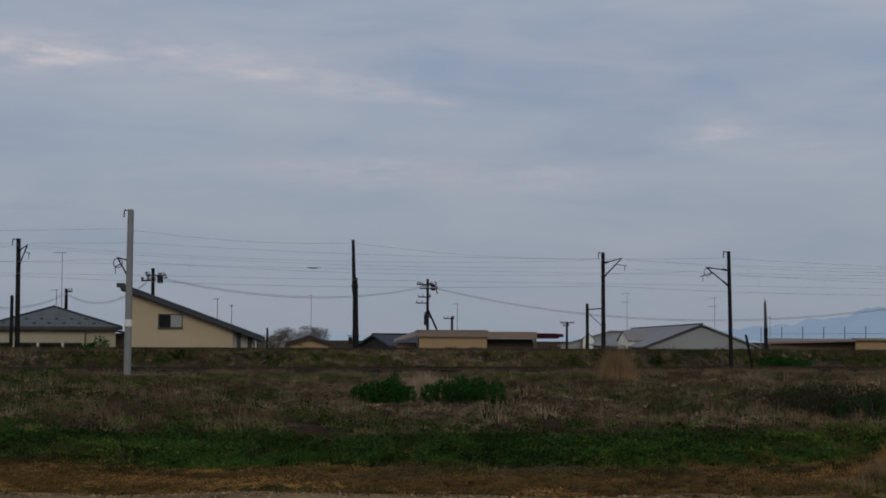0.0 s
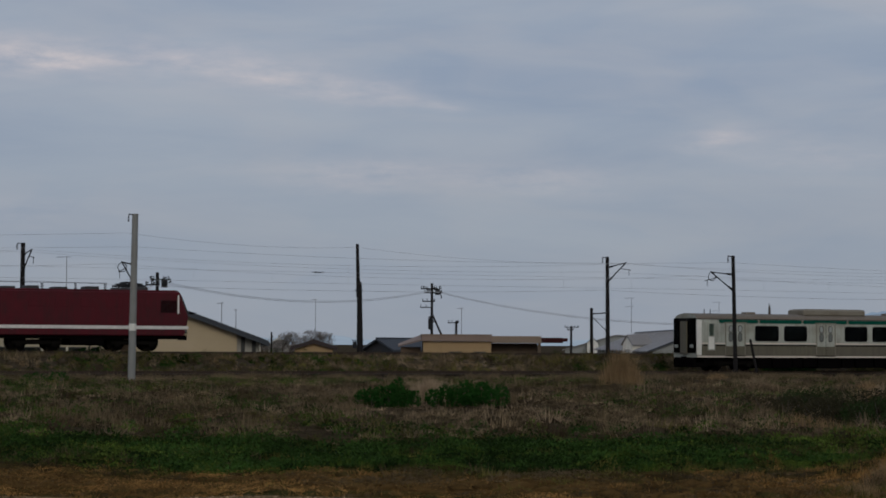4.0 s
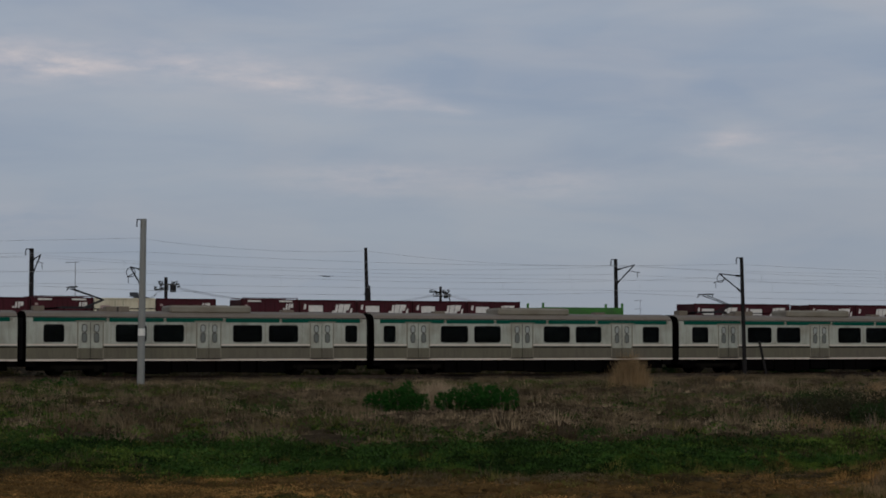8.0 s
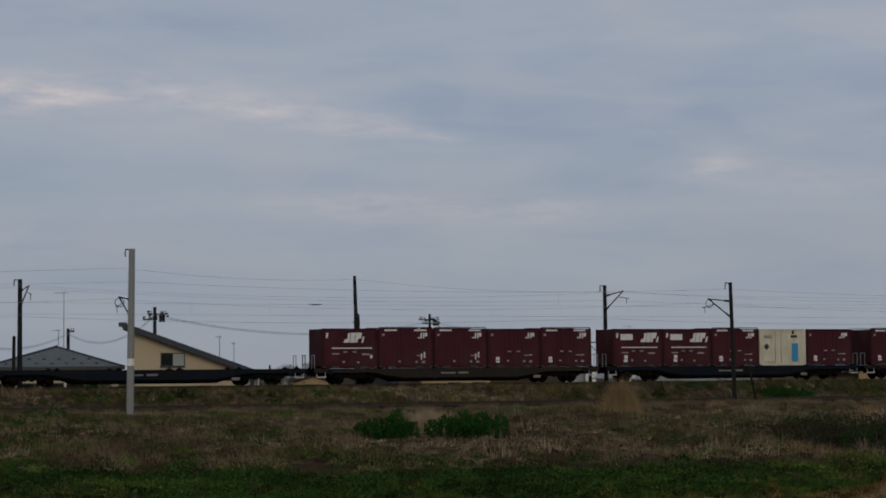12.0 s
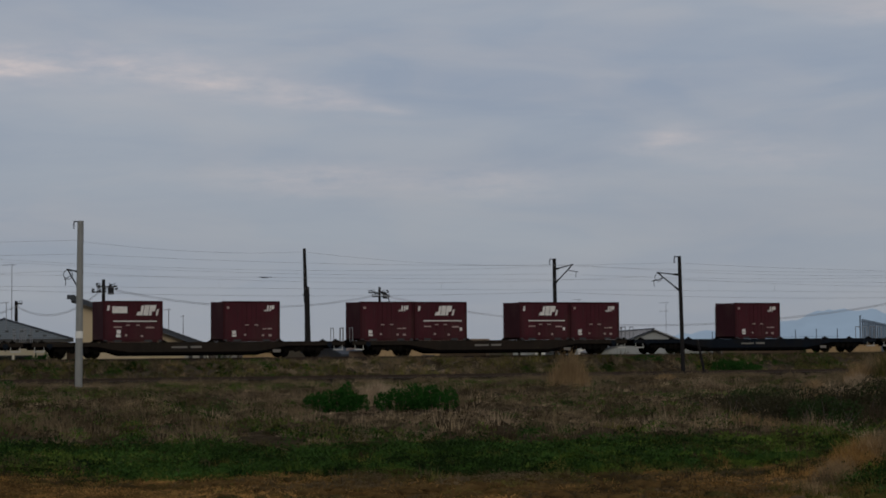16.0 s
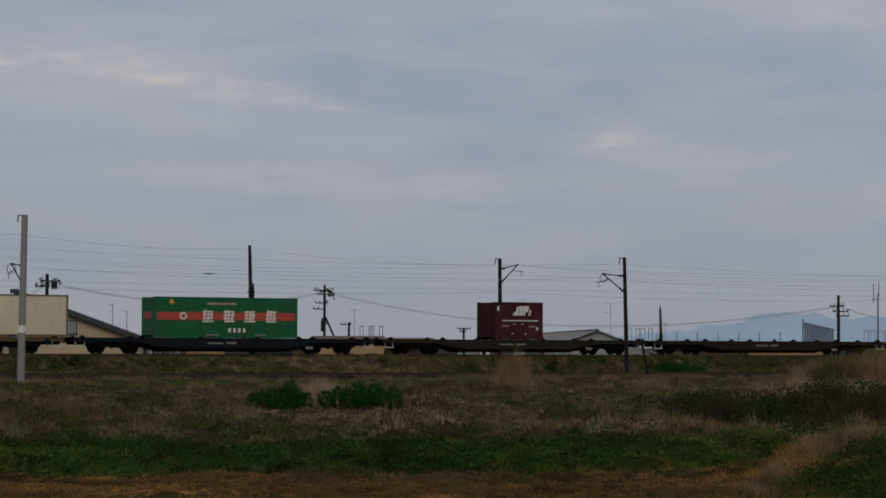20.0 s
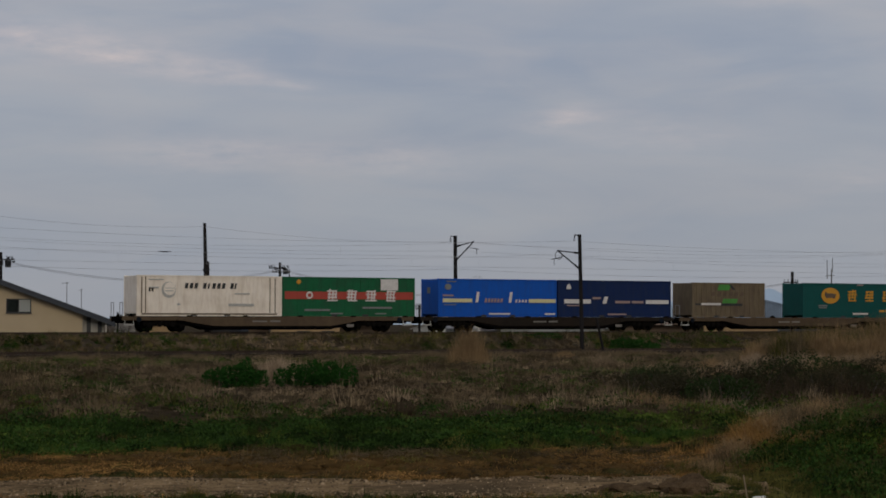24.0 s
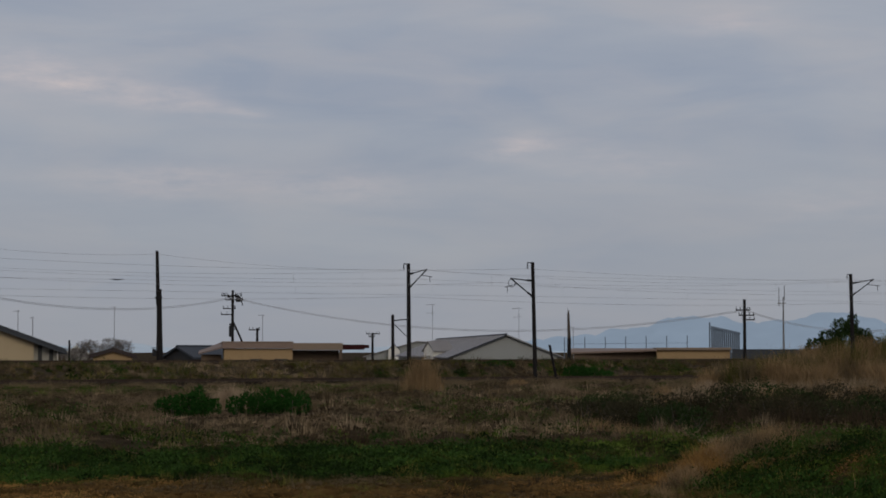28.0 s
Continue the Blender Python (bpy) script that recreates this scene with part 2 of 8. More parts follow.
M = {}
for args in (
    ("cream_panel", (0.375, 0.378, 0.325), dict(rough=0.75, spec=0.15, var=0.14, scale=1.6, dirt=(0.185, 0.160, 0.115), amount=0.5, streak=(0.12, 0.10, 0.07), runs=0.45)),
    ("lower_steel", (0.118, 0.102, 0.066), dict(rough=0.6, metal=0.1, var=0.10, scale=0.9, dirt=(0.10, 0.08, 0.06), amount=0.5, streak=(0.05, 0.040, 0.03), runs=0.6)),
    ("roof_dirty", (0.150, 0.120, 0.092), dict(rough=0.8, var=0.15, dirt=(0.12, 0.09, 0.06), amount=0.5)),
    ("teal_stripe", (0.003, 0.066, 0.044), dict(rough=0.85, var=0.10, spec=0.1)),
    ("pale_line", (0.62, 0.52, 0.44), dict(rough=0.5, var=0.08)),
    ("white_paint", (0.70, 0.67, 0.61), dict(rough=0.5, var=0.08, dirt=(0.4, 0.36, 0.3), amount=0.4)),
    # near-black for gear; also carries the shade under floors and at car ends
    ("black_gear_and_shade", (0.0035, 0.003, 0.003), dict(rough=0.95, var=0.3, spec=0.0)),
    ("dark_rubber", (0.008, 0.008, 0.009), dict(rough=0.9, var=0.2, spec=0.1)),
    ("door_seal", (0.085, 0.082, 0.072), dict(rough=0.8, var=0.15, spec=0.1)),
    ("ac_beige", (0.20, 0.175, 0.135), dict(rough=0.8, var=0.15, dirt=(0.12, 0.09, 0.06), amount=0.4)),
    ("container_red", (0.056, 0.0095, 0.0145), dict(rough=0.8, spec=0.2, var=0.16, scale=1.2, dirt=(0.060, 0.022, 0.022), amount=0.5, obj=0.5, streak=(0.026, 0.014, 0.014), runs=0.6)),
    ("container_end", (0.040, 0.0085, 0.0115), dict(rough=0.85, spec=0.15, var=0.2, scale=1.2, dirt=(0.055, 0.024, 0.02), amount=0.6, obj=0.5)),
    ("mark_white", (0.62, 0.58, 0.54), dict(rough=0.6, var=0.2, scale=4)),
    ("stencil_grey", (0.17, 0.15, 0.13), dict(rough=0.8, var=0.25, scale=6)),
    ("mark_faint", (0.16, 0.17, 0.16), dict(rough=0.7, var=0.2, scale=6)),
    ("mark_dull", (0.30, 0.21, 0.19), dict(rough=0.6, var=0.2, scale=6)),
    ("cream_box", (0.58, 0.52, 0.38), dict(rough=0.6, var=0.08, dirt=(0.36, 0.30, 0.2), amount=0.35, streak=(0.22, 0.15, 0.09), runs=0.5)),
    ("cream_long", (0.60, 0.53, 0.37), dict(rough=0.6, var=0.05, scale=0.7, dirt=(0.38, 0.32, 0.22), amount=0.3, streak=(0.36, 0.28, 0.18), runs=0.35)),
    ("grey_long", (0.235, 0.205, 0.165), dict(rough=0.65, var=0.08, dirt=(0.13, 0.1, 0.08), amount=0.4, streak=(0.10, 0.07, 0.05), runs=0.5)),
    ("white_long", (0.84, 0.745, 0.635), dict(rough=0.6, var=0.06, dirt=(0.56, 0.46, 0.35), amount=0.3, streak=(0.40, 0.27, 0.16), runs=0.42)),
    ("green_long", (0.007, 0.105, 0.040), dict(rough=0.65, spec=0.2, var=0.14, dirt=(0.02, 0.06, 0.03), amount=0.4, streak=(0.03, 0.035, 0.035), runs=0.35)),
    ("teal_long", (0.002, 0.066, 0.058), dict(rough=0.65, spec=0.2, var=0.12, streak=(0.03, 0.035, 0.035), runs=0.2)),
    ("blue_long", (0.002, 0.080, 0.40), dict(rough=0.65, spec=0.2, var=0.08, streak=(0.03, 0.035, 0.035), runs=0.35)),
    ("navy_long", (0.004, 0.016, 0.070), dict(rough=0.65, spec=0.2, var=0.12, streak=(0.03, 0.035, 0.035), runs=0.35)),
    ("khaki_box", (0.135, 0.098, 0.052), dict(rough=0.65, var=0.14, dirt=(0.08, 0.05, 0.03), amount=0.5, streak=(0.055, 0.03, 0.018), runs=0.7)),
    ("lime_box", (0.038, 0.150, 0.018), dict(rough=0.6, var=0.14, dirt=(0.04, 0.085, 0.03), amount=0.6)),
    ("mark_orange", (0.56, 0.075, 0.03), dict(rough=0.55, var=0.1)),
    ("mark_red", (0.36, 0.045, 0.025), dict(rough=0.55, var=0.12)),
    ("mark_blue", (0.03, 0.22, 0.42), dict(rough=0.55, var=0.1)),
    ("mark_yellow", (0.52, 0.24, 0.015), dict(rough=0.55, var=0.1)),
    ("mark_pale_yellow", (0.60, 0.55, 0.30), dict(rough=0.55, var=0.08)),
    ("mark_green", (0.05, 0.22, 0.03), dict(rough=0.6, var=0.12)),
    ("mark_grey", (0.40, 0.385, 0.35), dict(rough=0.6, var=0.15, scale=4)),
    ("mark_black", (0.02, 0.02, 0.02), dict(rough=0.6, var=0.2)),
    ("wagon_brown", (0.026, 0.021, 0.017), dict(rough=0.95, spec=0.0, var=0.25, dirt=(0.028, 0.020, 0.015), amount=0.6, obj=0.5)),
    ("wagon_blue", (0.010, 0.013, 0.018), dict(rough=0.9, spec=0.0, var=0.25, dirt=(0.016, 0.014, 0.012), amount=0.6, obj=0.4)),
    ("wagon_rust", (0.098, 0.069, 0.044), dict(rough=0.95, spec=0.0, var=0.25, dirt=(0.075, 0.052, 0.036), amount=0.6, obj=0.4)),
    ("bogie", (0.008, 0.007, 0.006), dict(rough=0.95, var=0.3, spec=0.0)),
    ("loco_red", (0.078, 0.0065, 0.0115), dict(rough=0.7, var=0.12, dirt=(0.045, 0.010, 0.012), amount=0.5, streak=(0.03, 0.012, 0.012), runs=0.6, spec=0.2)),
    ("loco_grey", (0.03, 0.028, 0.029), dict(rough=0.7, var=0.2)),
    ("concrete_pole", (0.215, 0.213, 0.200), dict(rough=0.85, var=0.12, scale=1.5, dirt=(0.2, 0.18, 0.15), amount=0.4)),
    ("dark_pole", (0.018, 0.016, 0.016), dict(rough=0.95, var=0.2, spec=0.1)),
    ("steel_dark", (0.022, 0.022, 0.024), dict(rough=0.9, var=0.2, spec=0.15)),
    ("steel_grey", (0.20, 0.20, 0.205), dict(rough=0.6, metal=0.4, var=0.15)),
    ("wire", (0.27, 0.27, 0.28), dict(rough=0.6, var=0.1, bump=0)),
    ("rail_steel", (0.045, 0.032, 0.025), dict(rough=0.8, metal=0.0, var=0.2, spec=0.1)),
    # Kept darker all over, the shadow under the trains put into its brown.
    ("ballast", (0.022, 0.017, 0.013), dict(rough=0.98, spec=0.0, var=0.5, scale=1.0, fine=14, bump=1.0, dirt=(0.026, 0.020, 0.016), amount=0.6)),
    ("sleeper", (0.045, 0.037, 0.030), dict(rough=0.9, var=0.25)),
    ("wall_yellow", (0.43, 0.335, 0.215), dict(rough=0.85, var=0.06, scale=0.7, dirt=(0.40, 0.30, 0.17), amount=0.3)),
    ("wall_grey", (0.34, 0.32, 0.28), dict(rough=0.85, var=0.08, scale=0.7)),
    ("wall_cream", (0.40, 0.345, 0.25), dict(rough=0.85, var=0.08, scale=0.7)),
    ("wall_brown", (0.105, 0.070, 0.045), dict(rough=0.85, var=0.15)),
    ("wall_ochre", (0.34, 0.225, 0.115), dict(rough=0.85, var=0.08)),
    ("wall_shed", (0.275, 0.280, 0.272), dict(rough=0.8, var=0.06, scale=0.4)),
    ("roof_slate", (0.034, 0.039, 0.049), dict(rough=0.75, var=0.2, scale=1.5)),
    ("roof_tile", (0.095, 0.108, 0.115), dict(rough=0.7, var=0.18, scale=1.5, fine=8, bump=0.5)),
    ("roof_shed", (0.225, 0.208, 0.202), dict(rough=0.75, var=0.14, scale=0.5)),
    ("roof_pink", (0.215, 0.150, 0.118), dict(rough=0.8, var=0.12, scale=0.7)),
    ("roof_brown", (0.030, 0.018, 0.016), dict(rough=0.8, var=0.2)),
    ("canopy_red", (0.040, 0.013, 0.013), dict(rough=0.9, var=0.2, spec=0.0)),
    ("fascia_brown", (0.22, 0.16, 0.115), dict(rough=0.8, var=0.12)),
    ("frame_dark", (0.014, 0.013, 0.014), dict(rough=0.5, var=0.1)),
    ("curtain", (0.42, 0.42, 0.40), dict(rough=0.9, var=0.08)),
    ("bark", (0.065, 0.050, 0.040), dict(rough=0.9, var=0.3)),
    ("twig", (0.17, 0.15, 0.14), dict(rough=0.9, var=0.25, island=0.8, spec=0.05)),
    ("leaf_dark", (0.017, 0.056, 0.011), dict(rough=0.9, spec=0.0, var=0.3, scale=0.8, island=0.6)),
    ("leaf_green", (0.020, 0.058, 0.012), dict(rough=0.9, spec=0.0, var=0.3, scale=0.8, island=0.5)),
    ("leaf_bramble", (0.040, 0.037, 0.021), dict(rough=0.95, spec=0.0, var=0.4, scale=0.8, island=0.3, fine=6.0, dirt=(0.036, 0.029, 0.021), amount=0.8)),
    ("leaf_conifer", (0.026, 0.044, 0.015), dict(rough=0.9, spec=0.0, var=0.3, island=0.4, fine=6.0)),
    ("grass_green", (0.055, 0.084, 0.015), dict(rough=0.95, var=0.55, scale=1.3, island=0.25, dirt=(0.060, 0.050, 0.022), amount=0.6, spec=0.0, fine=7.0, bump=0.5, relief=0.03, tint=0.75)),
    ("grass_dead", (0.275, 0.150, 0.050), dict(rough=0.95, var=0.55, scale=0.9, island=0.25, dirt=(0.060, 0.038, 0.018), amount=0.8, spec=0.0, fine=7.0, bump=0.5, relief=0.03, tint=0.75)),
    ("grass_dry", (0.168, 0.124, 0.074), dict(rough=0.95, var=0.55, scale=1.1, island=0.25, dirt=(0.066, 0.054, 0.030), amount=0.75, spec=0.0, fine=7.0, bump=0.5, relief=0.03, tint=0.75)),
    ("grass_deep", (0.022, 0.045, 0.009), dict(rough=0.95, var=0.55, scale=1.3, island=0.25, spec=0.0, fine=7.0, bump=0.5, relief=0.03, tint=0.75)),
    ("leaf_weed", (0.022, 0.046, 0.009), dict(rough=0.9, var=0.55, scale=1.3, island=0.3, spec=0.05, fine=7.0, bump=0.5, relief=0.03, tint=0.85)),
    ("grass_olive", (0.098, 0.086, 0.024), dict(rough=0.95, var=0.55, scale=1.3, island=0.25, dirt=(0.035, 0.045, 0.014), amount=0.6, spec=0.0, fine=7.0, bump=0.5, relief=0.03, tint=0.75)),
    ("grass_straw", (0.220, 0.162, 0.104), dict(rough=0.95, var=0.55, scale=1.1, island=0.25, dirt=(0.14, 0.10, 0.065), amount=0.6, spec=0.0, fine=7.0, bump=0.5, relief=0.03, tint=0.75)),
    ("grass_umber", (0.092, 0.066, 0.038), dict(rough=0.95, var=0.55, scale=1.1, island=0.25, dirt=(0.04, 0.034, 0.022), amount=0.6, spec=0.0, fine=7.0, bump=0.5, relief=0.03, tint=0.75)),
    ("bramble_cane", (0.055, 0.040, 0.026), dict(rough=0.9, var=0.4, scale=0.8, island=0.6, spec=0.0)),
    ("reed_tan", (0.235, 0.155, 0.082), dict(rough=0.9, var=0.4, scale=0.8, island=0.5, spec=0.0)),
    ("reed_pale", (0.315, 0.232, 0.155), dict(rough=0.9, var=0.35, scale=0.8, island=0.5, spec=0.0)),
    ("gravel", (0.200, 0.132, 0.070), dict(rough=0.95, var=0.75, scale=1.2, fine=7.0, bump=1.0, dirt=(0.075, 0.054, 0.032), amount=0.8, spec=0.0, relief=0.03)),
    ("gravel_stone", (0.165, 0.116, 0.070), dict(rough=0.9, var=0.8, island=1.4, spec=0.0)),
    ("soil_clod", (0.085, 0.056, 0.032), dict(rough=0.95, var=0.5, scale=6, fine=40, bump=0.8, spec=0.0)),
):
    M[args[0]] = paint(args[0], args[1], **args[2])


def glass_dark(name, rgb, rough=0.12, clear=0.0):
    m = bpy.data.materials.new(name)
    m.use_nodes = True
    b = m.node_tree.nodes["Principled BSDF"]
    b.inputs["Base Color"].default_value = (*rgb, 1)
    b.inputs["Roughness"].default_value = rough
    b.inputs["Specular IOR Level"].default_value = 0.5 if clear else 0.10
    b.inputs["Transmission Weight"].default_value = clear
    b.inputs["IOR"].default_value = 1.16 if clear else 1.5
    return m


M["glass"] = glass_dark("glass", (0.22, 0.30, 0.26), 0.08, 1.0)
# opaque pale panes; on the train doors this paleness stands for a reflection
M["glass_pale"] = glass_dark("glass_pale", (0.30, 0.31, 0.29), 0.3)
M["glass_dim_reflection"] = glass_dark("glass_dim_reflection", (0.14, 0.145, 0.135), 0.3)


def haze_glow(name, rgb, strength):
    """Far hills behind kilometres of air: a plain glowing backdrop with haze in its colour."""
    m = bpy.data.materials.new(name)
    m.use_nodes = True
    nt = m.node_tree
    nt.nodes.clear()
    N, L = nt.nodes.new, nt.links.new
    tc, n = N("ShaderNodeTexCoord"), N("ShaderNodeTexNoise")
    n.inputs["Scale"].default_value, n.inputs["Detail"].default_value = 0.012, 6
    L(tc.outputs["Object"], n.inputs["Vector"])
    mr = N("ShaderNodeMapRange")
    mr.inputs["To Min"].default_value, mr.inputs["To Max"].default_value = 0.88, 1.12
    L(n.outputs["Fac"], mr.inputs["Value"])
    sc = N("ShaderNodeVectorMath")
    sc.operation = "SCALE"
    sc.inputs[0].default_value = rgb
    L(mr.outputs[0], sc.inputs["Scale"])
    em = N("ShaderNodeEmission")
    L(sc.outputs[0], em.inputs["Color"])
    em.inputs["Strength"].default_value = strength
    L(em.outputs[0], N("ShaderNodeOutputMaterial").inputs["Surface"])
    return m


# ---- building helpers ----
def box(bm, x0, x1, y0, y1, z0, z1):
    v = [bm.verts.new(p) for p in ((x0, y0, z0), (x1, y0, z0), (x1, y1, z0), (x0, y1, z0), (x0, y0, z1), (x1, y0, z1), (x1, y1, z1), (x0, y1, z1))]
    for f in ((0, 3, 2, 1), (4, 5, 6, 7), (0, 1, 5, 4), (1, 2, 6, 5), (2, 3, 7, 6), (3, 0, 4, 7)):
        bm.faces.new([v[i] for i in f])


def tube(bm, p, q, r, r2=None, n=8):
    p, q = Vector(p), Vector(q)
    r2 = r if r2 is None else r2
    d = (q - p).normalized()
    u = d.orthogonal().normalized()
    w = d.cross(u)
    rings = []
    for c, rad in ((p, r), (q, r2)):
        rings.append([bm.verts.new(c + (u * math.cos(k * math.tau / n) + w * math.sin(k * math.tau / n)) * rad) for k in range(n)])
    for k in range(n):
        bm.faces.new((rings[0][k], rings[0][(k + 1) % n], rings[1][(k + 1) % n], rings[1][k]))
    bm.faces.new(rings[0][::-1])
    bm.faces.new(rings[1])


def prism(bm, poly, y0, y1):
    """A polygon in x and z, given counter-clockwise as seen from -y, from y0 to y1."""
    a = [bm.verts.new((x, y0, z)) for x, z in poly]
    b = [bm.verts.new((x, y1, z)) for x, z in poly]
    n = len(poly)
    bm.faces.new(a)
    bm.faces.new(b[::-1])
    for k in range(n):
        bm.faces.new((a[(k + 1) % n], a[k], b[k], b[(k + 1) % n]))


def extrude_x(bm, poly, x0, x1):
    """A polygon in y and z, from x0 to x1."""
    a = [bm.verts.new((x0, y, z)) for y, z in poly]
    b = [bm.verts.new((x1, y, z)) for y, z in poly]
    n = len(poly)
    bm.faces.new(a[::-1])
    bm.faces.new(b)
    for k in range(n):
        bm.faces.new((a[k], a[(k + 1) % n], b[(k + 1) % n], b[k]))


def slab(bm, corners, up):
    """A plate: corners in order, thickened along the vector up."""
    a = [bm.verts.new(c) for c in corners]
    b = [bm.verts.new(Vector(c) + Vector(up)) for c in corners]
    n = len(corners)
    bm.faces.new(a[::-1])
    bm.faces.new(b)
    for k in range(n):
        bm.faces.new((a[k], a[(k + 1) % n], b[(k + 1) % n], b[k]))


def mesh_of(name, bm, material, bevel=0.0, smooth=False):
    if bevel:
        bmesh.ops.bevel(bm, geom=bm.edges[:], offset=bevel, segments=1, affect="EDGES", clamp_overlap=True)
    bmesh.ops.recalc_face_normals(bm, faces=bm.faces[:])
    me = bpy.data.meshes.new(name)
    bm.to_mesh(me)
    bm.free()
    me.materials.append(material)
    if smooth:
        me.shade_smooth()
    return me


def part(name, bm, material, parent, label="", bevel=0.0):
    ob = new(name, bm if isinstance(bm, bpy.types.Mesh) else mesh_of(name, bm, material, bevel))
    ob.parent = parent
    if label:
        ob["label"] = label
    return ob


def thing(name, label, category, group="", kind=""):
    return tagged(new(name), label, category, group, kind)


def one(name, fill, material, parent, label="", bevel=0.0):
    """A part from one call on a fresh bmesh."""
    bm = bmesh.new()
    fill(bm)
    return part(name, bm, material, parent, label, bevel)


def bx(name, dims, material, parent, label="", bevel=0.0):
    return one(name, lambda bm: box(bm, *dims), M[material], parent, label, bevel)


def spot(az, dist, z, turn=0.0):
    """A pose at that bearing (degrees clockwise from +y) and distance from the field's edge, its +y pointing away."""
    a = radians(az)
    return pose(dist * math.sin(a), dist * math.cos(a), z, 0, 0, -az + turn)


# ---- the ground ----
TURN = radians(25)                     # the strips of the field run square to this bearing
SW, CW = math.sin(TURN), math.cos(TURN)


def vnoise(x, y, size, seed):
    """Smooth noise of 0 to 1 with features of that size in metres."""
    grid = np.random.RandomState(seed).rand(256, 256)
    gx, gy = x / size, y / size
    ix, iy = np.floor(gx).astype(int), np.floor(gy).astype(int)
    fx, fy = gx - ix, gy - iy
    fx, fy = fx * fx * (3 - 2 * fx), fy * fy * (3 - 2 * fy)
    g = lambda i, j: grid[i % 256, j % 256]
    return (g(ix, iy) * (1 - fx) + g(ix + 1, iy) * fx) * (1 - fy) + (g(ix, iy + 1) * (1 - fx) + g(ix + 1, iy + 1) * fx) * fy


def smooth(v, lo, hi):
    s = np.clip((v - lo) / (hi - lo), 0, 1)
    return s * s * (3 - 2 * s)


def ground_z(x, y):
    x, y = np.asarray(x, float), np.asarray(y, float)
    w, u = x * SW + y * CW, x * CW - y * SW
    z = np.interp(y, [0, 105.6, 107.4, 114, 117.2, 123.8, 129, 150, 5000], [-0.5, -0.5, -0.32, -0.32, 0.70, 0.70, -0.6, -0.8, -0.8])
    z = z + np.interp(w, [6, 19], [0.5, 0.0]) * (y < 60)
    z = z + 0.72 * smooth(u, 4.9, 8.6) * smooth(w, 25.2, 29.0) * (1 - smooth(w, 31.5, 37))
    near = (w > 4) & (y < 103)
    rough = near * np.interp(w, [24, 29, 34, 45, 60], [0.25, 0.4, 0.9, 1.1, 1.0]) * np.interp(y, [88, 101], [1.0, 0.35])
    z = z + rough * (0.16 * (vnoise(x, y, 5.0, 3) - 0.5) + 0.26 * (vnoise(x, y, 2.1, 4) - 0.5) + 0.10 * (vnoise(x, y, 1.0, 6) - 0.5))
    return z


def zones_material():
    m = bpy.data.materials.new("field_soil")
    m.use_nodes = True
    nt = m.node_tree
    N, L = nt.nodes.new, nt.links.new
    b = nt.nodes["Principled BSDF"]
    b.inputs["Roughness"].default_value, b.inputs["Specular IOR Level"].default_value = 1.0, 0.0
    tc = N("ShaderNodeTexCoord")
    dot = N("ShaderNodeVectorMath")
    dot.operation = "DOT_PRODUCT"
    L(tc.outputs["Object"], dot.inputs[0])
    dot.inputs[1].default_value = (SW, CW, 0)
    n1 = N("ShaderNodeTexNoise")
    n1.inputs["Scale"].default_value, n1.inputs["Detail"].default_value = 0.5, 5
    L(tc.outputs["Object"], n1.inputs["Vector"])
    k = N("ShaderNodeMath")
    k.operation = "MULTIPLY_ADD"
    L(n1.outputs["Fac"], k.inputs[0])
    k.inputs[1].default_value = 5.0
    L(dot.outputs["Value"], k.inputs[2])
    mr = N("ShaderNodeMapRange")
    mr.inputs["From Min"].default_value, mr.inputs["From Max"].default_value = 2.5, 102.5
    L(k.outputs[0], mr.inputs["Value"])
    ramp = N("ShaderNodeValToRGB")
    L(mr.outputs[0], ramp.inputs[0])
    e = ramp.color_ramp.elements
    # soil colours kept dark to give the shadows between the tussocks
    e[0].position, e[0].color = 0.0, (0.030, 0.034, 0.012, 1)
    e[1].position, e[1].color = 1.0, (0.058, 0.045, 0.030, 1)
    for p, c in ((0.270, (0.030, 0.034, 0.012)), (0.285, (0.090, 0.052, 0.019)), (0.315, (0.078, 0.047, 0.018)), (0.335, (0.013, 0.020, 0.006)), (0.435, (0.015, 0.020, 0.007)), (0.455, (0.046, 0.034, 0.021)), (0.8, (0.046, 0.034, 0.022))):
        s = e.new(p)
        s.color = (*c, 1)
    n2 = N("ShaderNodeTexNoise")
    n2.inputs["Scale"].default_value, n2.inputs["Detail"].default_value = 3.0, 6
    L(tc.outputs["Object"], n2.inputs["Vector"])
    v = N("ShaderNodeMapRange")
    v.inputs["From Min"].default_value, v.inputs["From Max"].default_value = 0.3, 0.7
    v.inputs["To Min"].default_value, v.inputs["To Max"].default_value = 0.55, 1.4
    L(n2.outputs["Fac"], v.inputs["Value"])
    sc = N("ShaderNodeVectorMath")
    sc.operation = "SCALE"
    L(ramp.outputs[0], sc.inputs[0])
    L(v.outputs[0], sc.inputs["Scale"])
    L(sc.outputs[0], b.inputs["Base Color"])
    bp = N("ShaderNodeBump")
    bp.inputs["Strength"].default_value, bp.inputs["Distance"].default_value = 0.9, 0.05
    L(n2.outputs["Fac"], bp.inputs["Height"])
    L(bp.outputs[0], b.inputs["Normal"])
    return m


